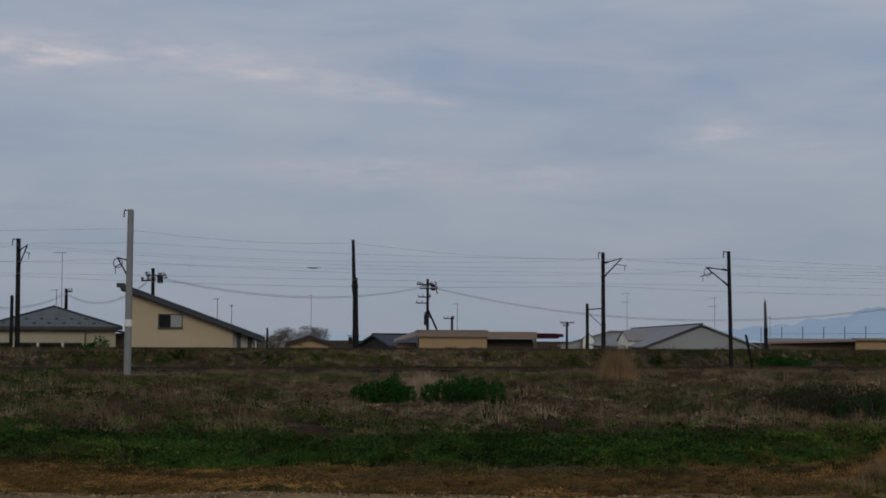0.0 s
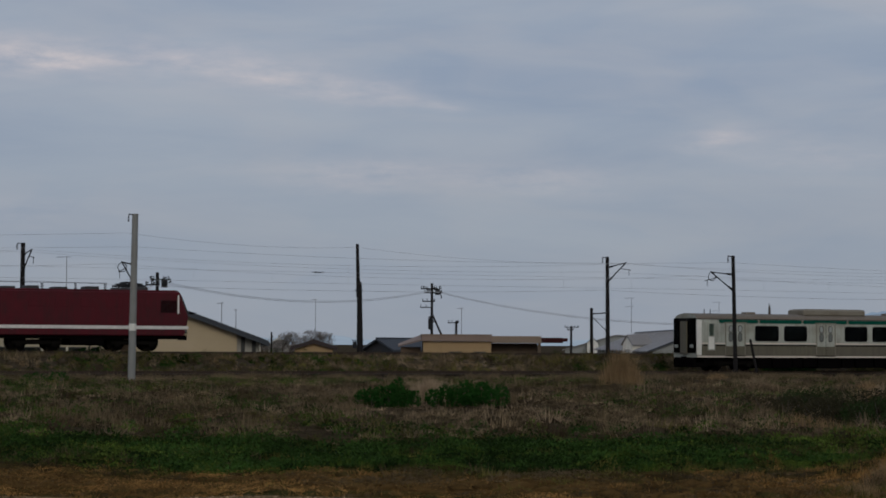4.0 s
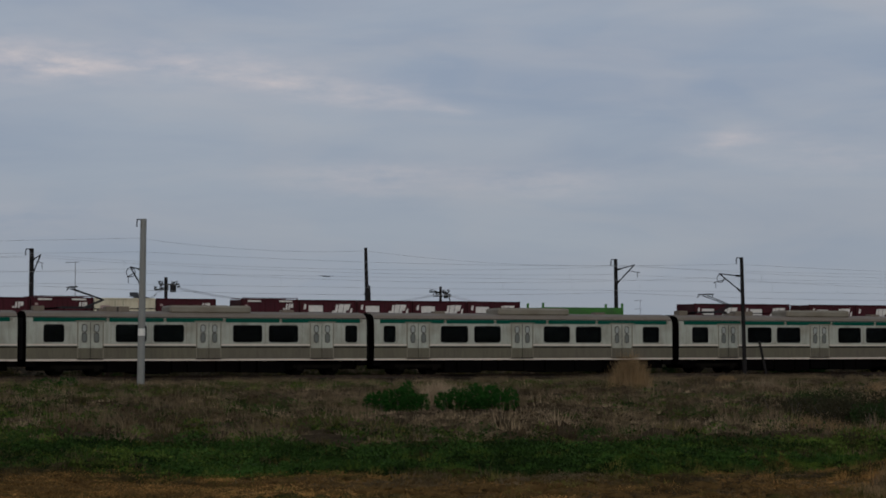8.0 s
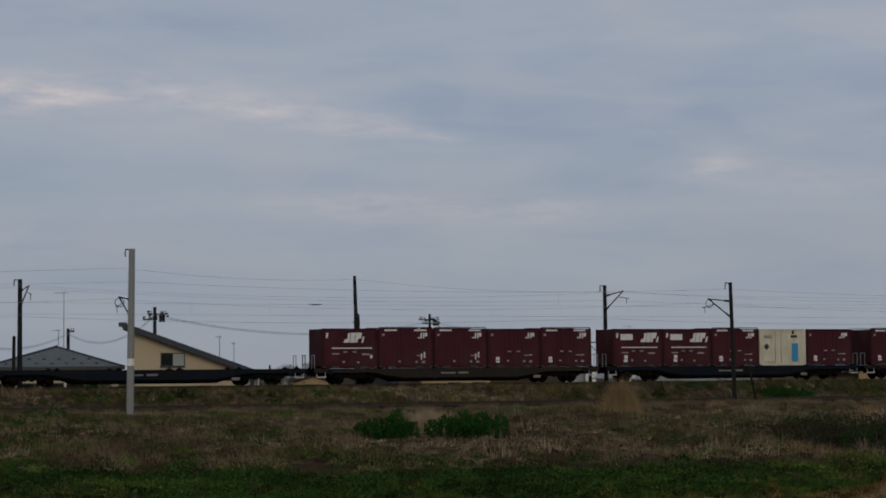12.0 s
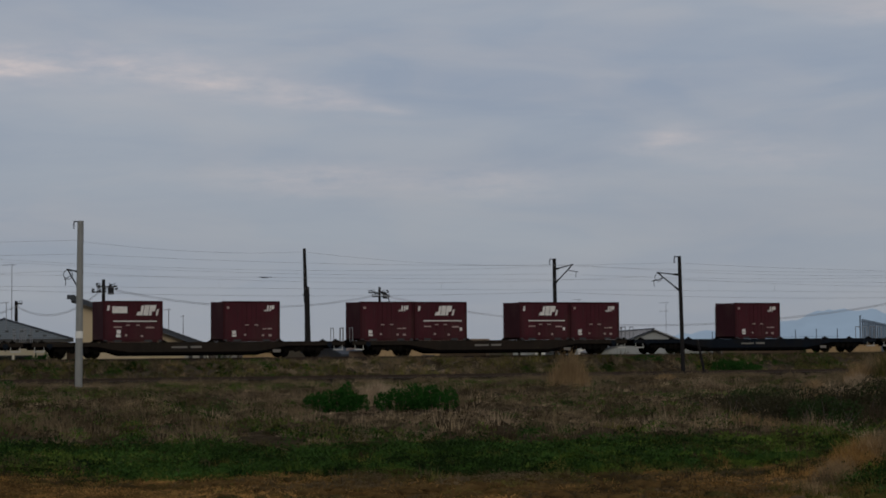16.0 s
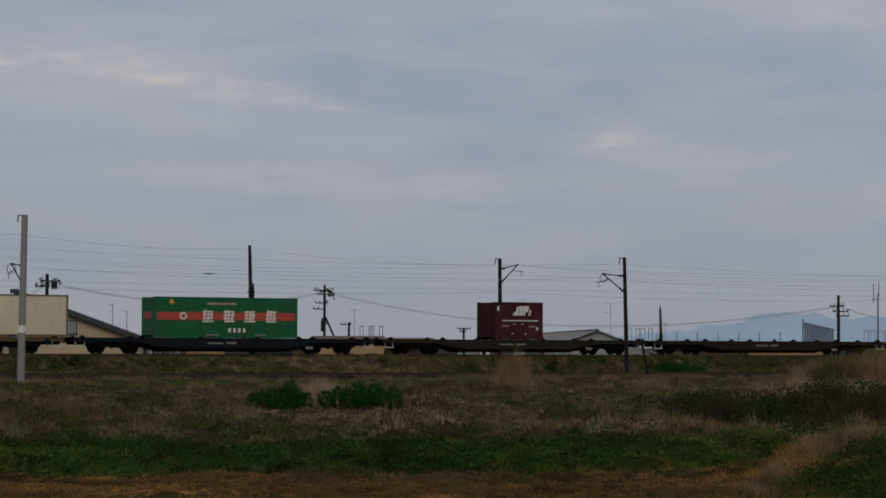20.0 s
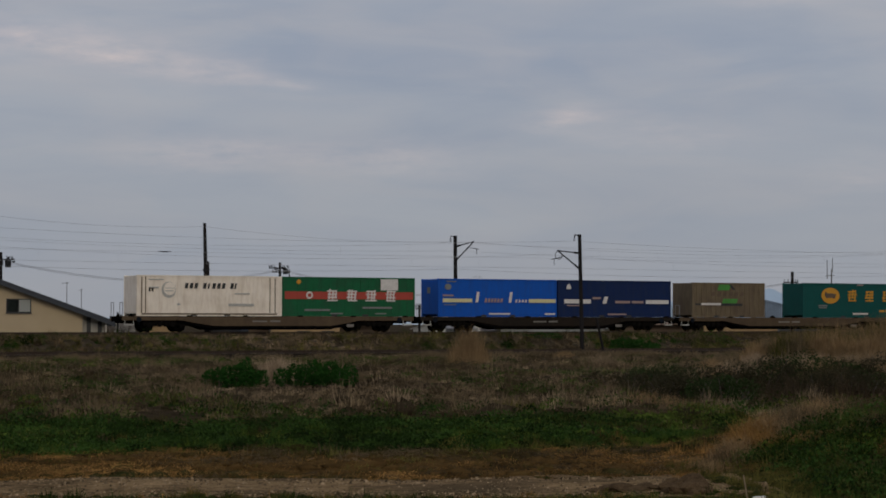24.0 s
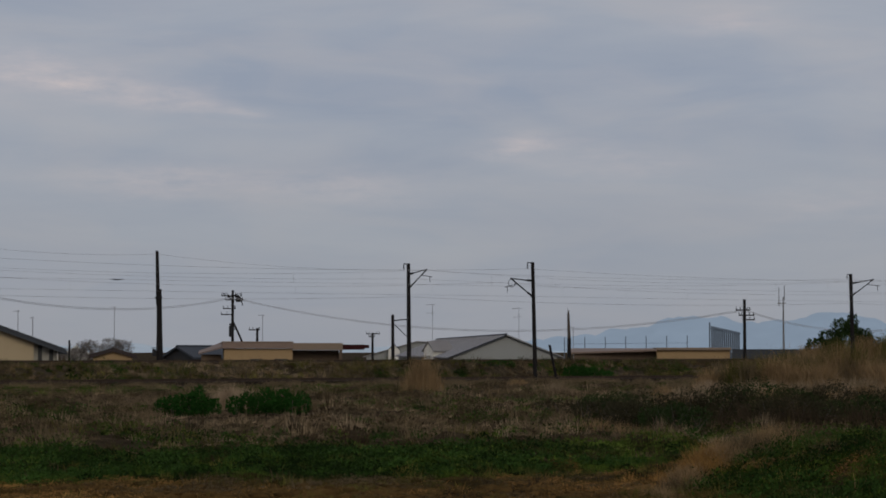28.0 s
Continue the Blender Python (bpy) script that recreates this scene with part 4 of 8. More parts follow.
mats("bank_umber", "dark dead weeds on the bank between the tracks", 900, 1, 2, 0.30, 0.80, 0.18, 0.50, 80, 0.075, "grass_umber", 52, strip=BANK, patchy=0.4)
tussocks("bank_weeds", "tan stalks and weeds on the bank of the farther track", 420, 1, 2, 0.25, 0.60, 0.22, 0.60, 44, 0.024, "reed_tan", 53, strip=BANK, lean=0.5)
mats("bank_greens", "green weeds on the bank of the farther track", 1300, 1, 2, 0.30, 0.80, 0.18, 0.50, 80, 0.065, "grass_olive", 54, strip=BANK, patchy=0.38)
tussocks("crest_grass", "ragged grass along the crest of the farther bank", 620, 1, 2, 0.20, 0.55, 0.34, 0.62, 40, 0.024, "grass_dry", 58, strip=(14, 62, 117.0, 118.5), lean=0.45)
tussocks("crest_grass", "taller ragged grass along the crest of the farther bank", 1000, 1, 2, 0.20, 0.55, 0.46, 0.80, 40, 0.024, "grass_umber", 158, strip=(60, 126, 117.0, 118.5), lean=0.4)
mats("trackside_mats", "rough tussocks on the field side of the ballast", 1050, 1, 2, 0.28, 0.85, 0.08, 0.24, 85, 0.055, "grass_dry", 56, strip=(10, 112, 101.0, 106.6), patchy=0.3)
mats("trackside_umber", "dark dead weeds beside the ballast", 900, 1, 2, 0.28, 0.80, 0.08, 0.24, 85, 0.055, "grass_umber", 57, strip=(10, 112, 101.0, 106.8), patchy=0.42)
tussocks("trackside_tall", "taller tussocks hiding part of the ballast", 1500, 1, 2, 0.30, 0.80, 0.34, 0.70, 50, 0.020, "grass_dry", 59, strip=(10, 112, 105.6, 108.2), lean=0.5)
mats("trackside_greens", "green weeds beside the ballast", 700, 1, 2, 0.28, 0.80, 0.08, 0.26, 85, 0.055, "grass_green", 60, strip=(10, 112, 101.0, 106.6), patchy=0.42)
leafy("bank_leaves", "green leafy weeds on the bank before the barn", 320, 1, 2, 0.25, 0.70, 0.22, 0.50, 80, 0.055, "grass_deep", 64, strip=(58, 84, 113.6, 118.2), patchy=0.46)
leafy("bank_leaves", "green leafy weeds on the bank", 420, 1, 2, 0.25, 0.60, 0.20, 0.45, 80, 0.055, "grass_deep", 65, strip=(14, 58, 113.6, 118.0), patchy=0.55)
tussocks("bank_pale", "pale bleached grass standing on the bank before the flat roof", 230, 1, 2, 0.25, 0.60, 0.22, 0.60, 44, 0.022, "reed_pale", 166, strip=(40, 62, 113.6, 118.2), lean=0.5)
tussocks("trackside_pale", "pale bleached grass beside the ballast", 170, 1, 2, 0.25, 0.60, 0.20, 0.50, 44, 0.020, "reed_pale", 167, strip=(24, 66, 102.0, 107.0), lean=0.5)
# the mound
on_mound = lambda x, y, u, w, rs: u + 0.1 * (w - 29) > 5.45 + 0.7 * (vnoise(x, y, 1.3, 92) - 0.5)
grow("mound_grass", "dark green grass covering the low mound", 50000, 21.0, 38.0, 0.05, 0.18, 0.009, 0.75, "grass_deep", 55, patch=on_mound, fan=(8.0, 18.0))
mound_face = lambda x, y, u, w, rs: on_mound(x, y, u, w, rs) & (u + rs.normal(0, .12, len(u)) > np.interp(w, [25, 29, 31, 34, 37], [5.3, 5.5, 6.1, 8.0, 9.5]))
leafy("mound_clumps", "dark green leafy weeds covering the low mound", 1800, 22.0, 38.0, 0.14, 0.50, 0.08, 0.30, 110, 0.024, "leaf_weed", 62, patch=lambda x, y, u, w, rs: mound_face(x, y, u, w, rs) & (vnoise(x, y, 0.8, 97) > 0.33), fan=(9.0, 18.0), patchy=0.30)
leafy("mound_greens", "green leafy weeds covering the low mound", 700, 22.0, 38.0, 0.14, 0.40, 0.10, 0.28, 110, 0.022, "grass_green", 63, patch=mound_face, fan=(9.0, 18.0), patchy=0.46)
tussocks("mound_stalks", "pale dead stalks standing on the mound", 130, 23.0, 36.0, 0.05, 0.14, 0.20, 0.50, 9, 0.008, "reed_tan", 69, patch=on_mound, fan=(10.0, 18.0), lean=0.25)
mats("mound_olive", "olive grass between the weeds of the mound", 600, 22.0, 38.0, 0.12, 0.40, 0.08, 0.24, 110, 0.024, "grass_olive", 162, patch=on_mound, fan=(9.0, 18.0), patchy=0.58)
mats("mound_umber", "brown dead tufts on the mound", 700, 22.0, 38.0, 0.12, 0.36, 0.06, 0.22, 120, 0.026, "grass_umber", 61, patch=on_mound, fan=(9.0, 18.0), patchy=0.60)
mats("slope_grass", "fine tan dead grass on the flank of the mound", 420, 24.5, 36.0, 0.08, 0.26, 0.05, 0.18, 110, 0.030, "grass_dead", 68, patch=lambda x, y, u, w, rs: (u + .1 * (w - 29) > 5.0) & (u + .1 * (w - 29) < 5.8) & (w > 28.6) & (w < 36), fan=(6.0, 15.0), patchy=0.1)
mats("road_edge_mats", "dead tufts straggling over the edges of the gravel track", 1500, 24.2, 28.4, 0.06, 0.24, 0.03, 0.09, 70, 0.020, "grass_dead", 66,
     patch=lambda x, y, u, w, rs: (w < 24.7) | (w > 26.9 + rs.rand(len(w)) * .8))
mats("end_mats", "olive and brown grass where the track ends at the mound", 420, 23.5, 29.0, 0.10, 0.32, 0.05, 0.16, 110, 0.024, "grass_olive", 67, patch=lambda x, y, u, w, rs: u + rs.normal(0, .2, len(u)) > 4.5, fan=(8.0, 14.0), patchy=0.3)


def reed_clump(name, label, az, dist, half_w, half_d, height, k, material, seed, lean=0.22, wid=0.02):
    """A stand of tall stems with feathery heads."""
    rs = np.random.RandomState(seed)
    m = spot(az, dist, 0)
    lx, ly = rs.normal(0, half_w * 0.5, k), rs.normal(0, half_d * 0.5, k)
    x = m[0][0] * lx + m[0][1] * ly + m[0][3]
    y = m[1][0] * lx + m[1][1] * ly + m[1][3]
    dome = np.clip(1.05 - 0.5 * (np.abs(lx) / half_w) ** 1.6, 0.3, 1.1)
    h = height * dome * rs.uniform(0.5, 1.05, k)
    me = blade_mesh(name, x, y, ground_z(x, y), h, wid * rs.uniform(0.6, 1.5, k), np.abs(rs.normal(lean, 0.12, k)), M[material], rs)
    return tagged(new(name, me), label, "reeds", kind="stuff")


reed_clump("pampas_clump", "tall clump of tan dead pampas grass beside the track", 28.1, 98, 0.95, 0.7, 2.1, 1200, "reed_tan", 61, 0.24, 0.016)
reed_clump("reed_tuft", "pale bleached grass tuft behind the dark green bushes", 22.68, 72.5, 0.62, 0.4, 1.12, 700, "reed_pale", 62)
reed_clump("reed_tuft", "pale dry reeds at the edge of the field", 31.9, 94, 1.0, 0.9, 0.95, 500, "grass_straw", 63, 0.4)
reed_clump("reed_tuft", "pale dry reeds at the edge of the field", 13.7, 52, 0.8, 0.5, 0.55, 300, "grass_dry", 64, 0.4)
reed_clump("reed_tuft", "dull straw-coloured tuft in the dry field", 33.2, 50.5, 1.3, 0.4, 0.5, 500, "reed_tan", 65, 0.3, 0.014)
for k, (az, dist, hw, hh, mat) in enumerate(((34.9, 90, 0.6, 0.7, "reed_tan"), (36.1, 96, 0.9, 0.9, "reed_pale"), (37.2, 99, 0.8, 1.1, "reed_tan"), (38.4, 98, 1.1, 1.5, "reed_tan"), (39.2, 96, 1.1, 1.55, "reed_tan"), (40.1, 98, 0.9, 1.6, "grass_dry"),
                                              (40.9, 95, 0.8, 1.5, "reed_tan"), (41.9, 96, 1.3, 1.8, "reed_tan"), (36.9, 102, 1.2, 0.8, "grass_dry"), (35.4, 103, 1.0, 0.7, "grass_dry"), (38.9, 101, 1.2, 1.5, "grass_olive"), (40.6, 101, 1.2, 1.6, "grass_olive"))):
    reed_clump("reed_bed", "stand of brown dead reeds near the tracks", az, dist, hw, 1.0, hh * (0.95 if az < 37.8 else 1.2), 520 if az < 37.8 else 1700, mat, 80 + k, 0.36, 0.026)
for k, (az, dist, hw, hh) in enumerate(((34.3, 28.0, 0.35, 0.10), (34.8, 28.8, 0.35, 0.15), (35.2, 29.8, 0.35, 0.20), (35.5, 30.6, 0.38, 0.26), (35.95, 31.6, 0.45, 0.33), (36.5, 32.4, 0.5, 0.32), (37.1, 32.8, 0.6, 0.33), (37.7, 33.2, 0.7, 0.35), (38.4, 33.7, 0.7, 0.33), (39.1, 34.2, 0.7, 0.27))):
    reed_clump("mound_reeds", "fine tan dead grass on the crest of the mound", az, dist, hw, 1.0, hh * 1.5, 800 if k < 3 else 1500, ("grass_dead", "reed_tan", "grass_umber", "reed_tan", "grass_dead", "reed_tan", "grass_dry", "reed_tan", "grass_umber", "grass_umber")[k], 90 + k, 0.5, 0.010)


for k, (az, dist, hw, hh, mat) in enumerate(((34.5, 57.5, 1.0, 0.7, "bramble_cane"), (35.8, 57, 1.1, 0.85, "bramble_cane"), (37.3, 55.5, 1.2, 0.9, "bramble_cane"), (38.7, 54.6, 1.1, 0.8, "bramble_cane"), (40.2, 55.5, 1.2, 0.95, "bramble_cane"), (41.6, 56, 1.1, 0.9, "bramble_cane"), (35.1, 58.5, 0.5, 0.95, "grass_umber"), (36.9, 60, 0.6, 1.35, "grass_dry"), (38.2, 57, 0.5, 1.2, "grass_umber"), (39.0, 60, 0.6, 1.45, "grass_umber"), (40.1, 57, 0.5, 1.2, "grass_umber"), (34.0, 64, 0.7, 0.9, "grass_dry"))):
    reed_clump("reed_tuft", "tan stalks standing out of the bramble thicket", az, dist, hw, 0.5, hh, 420, mat, 140 + k, 0.35, 0.014)
for k, (az, dist, hw, hh, mat) in enumerate(((22.4, 72, 0.35, 1.0, "reed_pale"), (23.0, 71.5, 0.35, 1.05, "reed_pale"), (24.5, 72, 0.45, 1.0, "grass_straw"), (25.0, 72, .3, .7, "grass_dry"), (20.7, 74, 0.3, 0.6, "grass_dry"))):
    reed_clump("reed_tuft", "pale bleached grass tuft behind the dark green bushes", az, dist, hw, 0.5, hh, 380, mat, 150 + k, 0.35, 0.016)


# ---- shrubs and trees ----
def leaf_cloud(name, material, centres, k, leaf, seed):
    """Leaves as small folded quads, thick towards the outside of uneven lobes: centre x, y, z and radii."""
    rs = np.random.RandomState(seed)
    pts = []
    for cx, cy, cz, rx, ry, rz in centres:
        n = int(k * rx * rz)
        d = rs.normal(size=(n, 3))
        d /= np.linalg.norm(d, axis=1)[:, None]
        r = rs.uniform(0.45, 1.0, n) ** 0.6 * (0.75 + 0.45 * vnoise(d[:, 0] * 3 + 9 * cx, d[:, 2] * 3 + d[:, 1] * 2, 1.0, seed))
        pts.append(np.array([cx, cy, cz]) + d * r[:, None] * np.array([rx, ry, rz]))
    p = np.concatenate(pts)
    p = p[p[:, 2] > 0.02]
    n = len(p)
    a, b = rs.normal(size=(n, 3)), rs.normal(size=(n, 3))
    a /= np.linalg.norm(a, axis=1)[:, None]
    b -= (a * b).sum(1)[:, None] * a
    b /= np.linalg.norm(b, axis=1)[:, None]
    s = (leaf * rs.uniform(0.6, 1.4, n))[:, None]
    v = np.stack([p - a * s, p + b * s * 0.55, p + a * s, p - b * s * 0.55], 1).reshape(-1, 3)
    return quick_mesh(name, v, np.arange(n * 4).reshape(-1, 4), material)


def shrub(name, label, az, dist, lobes, material, k, leaf, seed, category="shrub"):
    x, y = dist * math.sin(radians(az)), dist * math.cos(radians(az))
    t = thing(name, label, category)
    t.matrix_basis = spot(az, dist, float(ground_z(x, y)))
    bm = bmesh.new()
    rs = random.Random(seed)
    for cx, cy, cz, rx, ry, rz in lobes:
        for _ in range(5):
            tube(bm, (cx + rs.uniform(-.2, .2) * rx, cy, 0), (cx + rs.uniform(-.8, .8) * rx, cy + rs.uniform(-.6, .6) * ry, cz + rs.uniform(0, .8) * rz), 0.018, 0.006, 5)
    part("stem_tangle", bm, M["bark"], t)["kind"] = "stuff"
    part("foliage", leaf_cloud("foliage", M[material], lobes, k, leaf, seed), None, t)
    return t


def lobes_of(half, height, n, seed):
    """Uneven lobes along a low bush."""
    rs = random.Random(seed)
    out = []
    for k in range(n):
        x = -half + 2 * half * (k + .5) / n + rs.uniform(-.1, .1)
        h = height * (1.0 - .30 * abs(x / half) ** 4) * rs.uniform(.74, 1.12)
        out.append((x, rs.uniform(-.25, .25), h * .46, max(.30, half / n * rs.uniform(1.5, 2.3)), .55, h * .54))
    return out


shrub("dark_bush", "dense dark green bush in the dry field", 21.55, 68.5, lobes_of(.98, 1.05, 7, 3), "leaf_dark", 5200, 0.045, 1)
shrub("dark_bush", "low dark green bush beside a pale grass tuft", 23.85, 66.5, lobes_of(1.25, .86, 8, 18), "leaf_dark", 5200, 0.045, 2)
shrub("dark_bush", "rounded green bush on the bank of the farther track", 32.75, 135, lobes_of(1.5, 1.05, 7, 5), "leaf_green", 3200, 0.06, 3)
shrub("low_weeds", "green weeds along the bank", 30.0, 135, [(-1.5, 0, .15, 1.2, .5, .3), (.5, 0, .15, 1.4, .5, .3)], "leaf_dark", 1500, 0.05, 4)
shrub("low_weeds", "patch of green weeds beside the houses", 13.4, 128, [(-.6, 0, .3, .8, .5, .5), (.5, 0, .5, .6, .5, .7)], "leaf_dark", 1500, 0.06, 5)
shrub("low_weeds", "patch of green weeds on the dry field", 12.1, 104, [(-.6, 0, .2, .8, .5, .4), (.5, 0, .25, .6, .5, .4)], "leaf_dark", 1500, 0.05, 6)
shrub("low_weeds", "patch of dark weeds on the dry field", 17.0, 64, [(-1.2, 0, .12, .9, .5, .2), (.2, 0, .1, .9, .5, .2), (1.3, .1, .12, .7, .5, .2)], "leaf_bramble", 2200, 0.04, 7)
for k, (az, dist, s) in enumerate(((33.2, 60, .7), (33.6, 61, .85), (34.1, 56.5, .8), (34.6, 57, 1.05), (35.2, 55.5, .8), (35.6, 59.5, .8), (36.5, 57, 1.2), (37.6, 57.5, 1.3), (38.6, 55, .9), (39.5, 57.5, 1.25), (40.5, 56, .95), (41.7, 58, 1.25))):
    shrub("bramble", "tangled dark bramble thicket at the edge of the dry grass", az, dist,
          [(-.75 * s, 0, .4 * s, .7 * s, .6, .5 * s), (0, .2, .5 * s, .75 * s, .6, .55 * s), (.7 * s, 0, .4 * s, .7 * s, .6, .48 * s)], ("leaf_bramble", "leaf_conifer", "leaf_bramble")[k % 3], 4200, 0.030, 20 + k)
shrub("bramble", "tangled dark bramble thicket at the edge of the dry grass", 32.6, 66, [(-.9, 0, .22, 1.0, .6, .35), (.6, 0, .26, 1.1, .6, .4)], "leaf_bramble", 1900, 0.04, 30)


for k, (az, dist, hw, hh, mat) in enumerate(((31.15, 121, 1.0, .72, "grass_dry"), (31.5, 120, .8, .6, "grass_umber"), (30.8, 119.5, .7, .55, "reed_tan"), (29.2, 116, 1.2, .5, "grass_dry"), (26.4, 114, 1.2, .55, "grass_dry"), (19.5, 109, 1.4, .5, "grass_umber"))):
    reed_clump("grass_tuft", "rough dry grass beside the nearer line", az, dist, hw, 0.5, hh, 520, mat, 400 + k, 0.4, 0.02)
rs_reed = random.Random(31)
for k in range(34):
    az = 34.6 + 7.6 * k / 33
    reed_clump("reed_bed", "pale fallen reeds behind the bramble thicket", az + rs_reed.uniform(-.15, .15), rs_reed.uniform(72, 86), rs_reed.uniform(.5, .9), 0.6, rs_reed.uniform(.95, 1.4) * min(1.0, .5 + (az - 34.6) * .12), 520, ("reed_pale", "reed_tan", "grass_dry")[k % 3], 300 + k, 0.5, 0.018)
for k in range(30):
    az = 36.2 + 6.2 * k / 29
    reed_clump("reed_bed", "stand of tall brown dead reeds near the tracks", az + rs_reed.uniform(-.1, .1), rs_reed.uniform(97, 103), rs_reed.uniform(.6, 1.0), 0.7, (1.5 + 1.1 * min(1.0, max(0.0, (az - 36.2) / 2.4))) * rs_reed.uniform(.8, 1.1), 520, ("reed_tan", "grass_dry", "reed_tan", "grass_olive")[k % 4], 340 + k, 0.3, 0.022)
for k, (az, hw, hh, mat) in enumerate(((38.3, 1.6, 2.5, "grass_olive"), (39.0, 1.8, 2.9, "reed_tan"), (39.6, 1.8, 3.1, "grass_olive"), (40.4, 1.8, 3.0, "reed_tan"), (41.2, 2.0, 3.0, "grass_olive"))):
    reed_clump("reed_bed", "tall olive and tan reeds beyond the tracks", az, 166, hw, 1.2, hh, 1500, mat, 120 + k, 0.3, 0.04)
shrub("dark_bush", "tall dark green bush beyond the tracks", 39.95, 168, [(-1.2, 0, 2.2, 1.1, .9, 1.2), (.2, 0, 2.9, 1.4, .9, 1.5), (-.6, .1, 4.0, .75, .7, .85), (.35, 0, 4.3, .5, .5, .95), (-1.6, 0, 3.2, .85, .7, .7), (1.3, 0, 3.2, .8, .8, .9), (1.3, 0, 2.4, .9, .8, 1.2), (-2.5, 0, 2.2, 1.2, .8, 1.1)], "leaf_conifer", 1000, 0.10, 9)
shrub("dark_bush", "rounded dark bush beyond the tracks", 41.1, 170, [(-.9, 0, 1.8, 1.4, .9, 1.4), (.9, 0, 2.2, 1.4, .9, 1.6)], "leaf_conifer", 800, 0.10, 10)
shrub("dark_bush", "low dark leafy bush among the reeds", 38.6, 99, [(-.6, 0, .5, .8, .5, .45), (.6, 0, .6, .8, .5, .5)], "leaf_bramble", 1800, 0.06, 8)


def bare_tree(az, dist, z, height, spread, seed):
    t = thing("bare_tree", "leafless brown tree beyond the houses", "tree", "trees behind the houses")
    t.matrix_basis = spot(az, dist, z)
    rs = random.Random(seed)
    one("trunk", lambda bm: tube(bm, (0, 0, 0), (0, 0, height * .4), 0.16, 0.1), M["bark"], t)
    twigs = bmesh.new()

    def branch(bm, p, d, length, r, depth):
        q = p + d * length
        tube(bm if depth < 2 else twigs, p, q, r, r * .6, 5 if depth < 2 else 3)
        if depth < 4:
            for _ in range(3 if depth < 3 else 4):
                nd = (d + Vector((rs.uniform(-1, 1) * spread, rs.uniform(-1, 1) * spread, rs.uniform(-.3, .6)))).normalized()
                branch(bm, q, nd, length * rs.uniform(.55, .8), r * .6, depth + 1)

    for _ in range(3):
        bm = bmesh.new()
        branch(bm, Vector((0, 0, height * .38)), Vector((rs.uniform(-.7, .7), rs.uniform(-.7, .7), 1)).normalized(), height * .24, 0.07, 0)
        part("limb", bm, M["bark"], t)
    part("brushwood", twigs, M["twig"], t)["kind"] = "stuff"
    part("crown", leaf_cloud("crown", M["twig"], [(rs.uniform(-.9, .9), rs.uniform(-.5, .5), height * .72, 1.5, 1.2, height * .28), (rs.uniform(-1.2, 1.2), 0, height * .55, 1.6, 1.2, height * .3)], 420, 0.075, seed), None, t, "haze of fine bare twigs")["kind"] = "stuff"


for k, (az, dist, h) in enumerate(((18.55, 250, 3.6), (18.95, 262, 3.9), (19.45, 255, 4.1), (19.8, 258, 4.0), (18.25, 255, 3.0))):
    bare_tree(az, dist, -0.8, h, 0.9, k)


def litter():
    t = thing("broken_stick", "pale broken stick leaning in the dead grass", "stick")
    x, y = from_field(4.60, 23.9)
    t.matrix_basis = pose(x, y, float(ground_z(x, y)))
    one("stick", lambda bm: tube(bm, (0, 0, -.05), (-.07, 0, .30), .010, .007, 6), M["reed_pale"], t)
    t = thing("white_scrap", "crumpled white plastic scrap on the ground", "litter")
    x, y = from_field(4.70, 23.75)
    t.matrix_basis = pose(x, y, float(ground_z(x, y)) + 0.05)
    bm = bmesh.new()
    rs = random.Random(4)
    bmesh.ops.create_icosphere(bm, subdivisions=2, radius=0.075)
    for v in bm.verts:
        v.co = Vector((v.co.x * 1.3, v.co.y * .8, v.co.z * .38)) * rs.uniform(.75, 1.25)
    part("sheet", bm, M["white_paint"], t)
    for k, (u, w, s) in enumerate(((3.25, 25.0, .22), (3.55, 25.1, .19), (2.95, 25.0, .13), (3.98, 24.6, .22), (3.86, 24.9, .17), (4.12, 24.5, .16))):
        x, y = from_field(u, w)
        bm = bmesh.new()
        bmesh.ops.create_icosphere(bm, subdivisions=3, radius=s)
        for v in bm.verts:
            n = noise.noise(v.co * 5 + Vector((k * 7, 0, 0)))
            v.co = Vector((v.co.x * 1.2, v.co.y, v.co.z * (.35 if k < 3 else .8))) * (1 + .45 * n + .3 * noise.noise(v.co * 17 + Vector((0, k * 5, 0))))
        ob = new("earth_clod", mesh_of("earth_clod", bm, M["soil_clod"]))
        ob.matrix_basis = pose(x, y, float(ground_z(x, y)) + s * .2, 0, 0, k * 50)
        tagged(ob, "lump of bare brown earth at the end of the track", "earth", "clods of earth")


litter()


# ---- the far distance ----
def hills(name, label, dist, pts, rgb, strength, seed):
    """A ridge far off, with slopes down to the plain: bearing and height along it."""
    az = np.linspace(pts[0][0], pts[-1][0], 220)
    h = np.interp(az, [p[0] for p in pts], [p[1] for p in pts])
    h = h + (vnoise(az * 40, az * 0, 10, seed) - .5) * 9 * np.minimum(1, h / 25) + (vnoise(az * 40, az * 0, 2.5, seed + 1) - .5) * 3.5
    v, f = [], []
    for j, (d, s) in enumerate(((dist, -.02), (dist + 60, .45), (dist + 130, .8), (dist + 200, 1.0))):
        for a, hh in zip(np.radians(az), h):
            v.append((d * math.sin(a), d * math.cos(a), max(hh * s * d / dist, -1.0) - (1 if s < 0 else 0)))
    n = len(az)
    for j in range(3):
        f += [(j * n + i, j * n + i + 1, (j + 1) * n + i + 1, (j + 1) * n + i) for i in range(n - 1)]
    ob = new(name, quick_mesh(name, v, f, haze_glow(name, rgb, strength)))
    tagged(ob, label, "mountains", kind="structure")


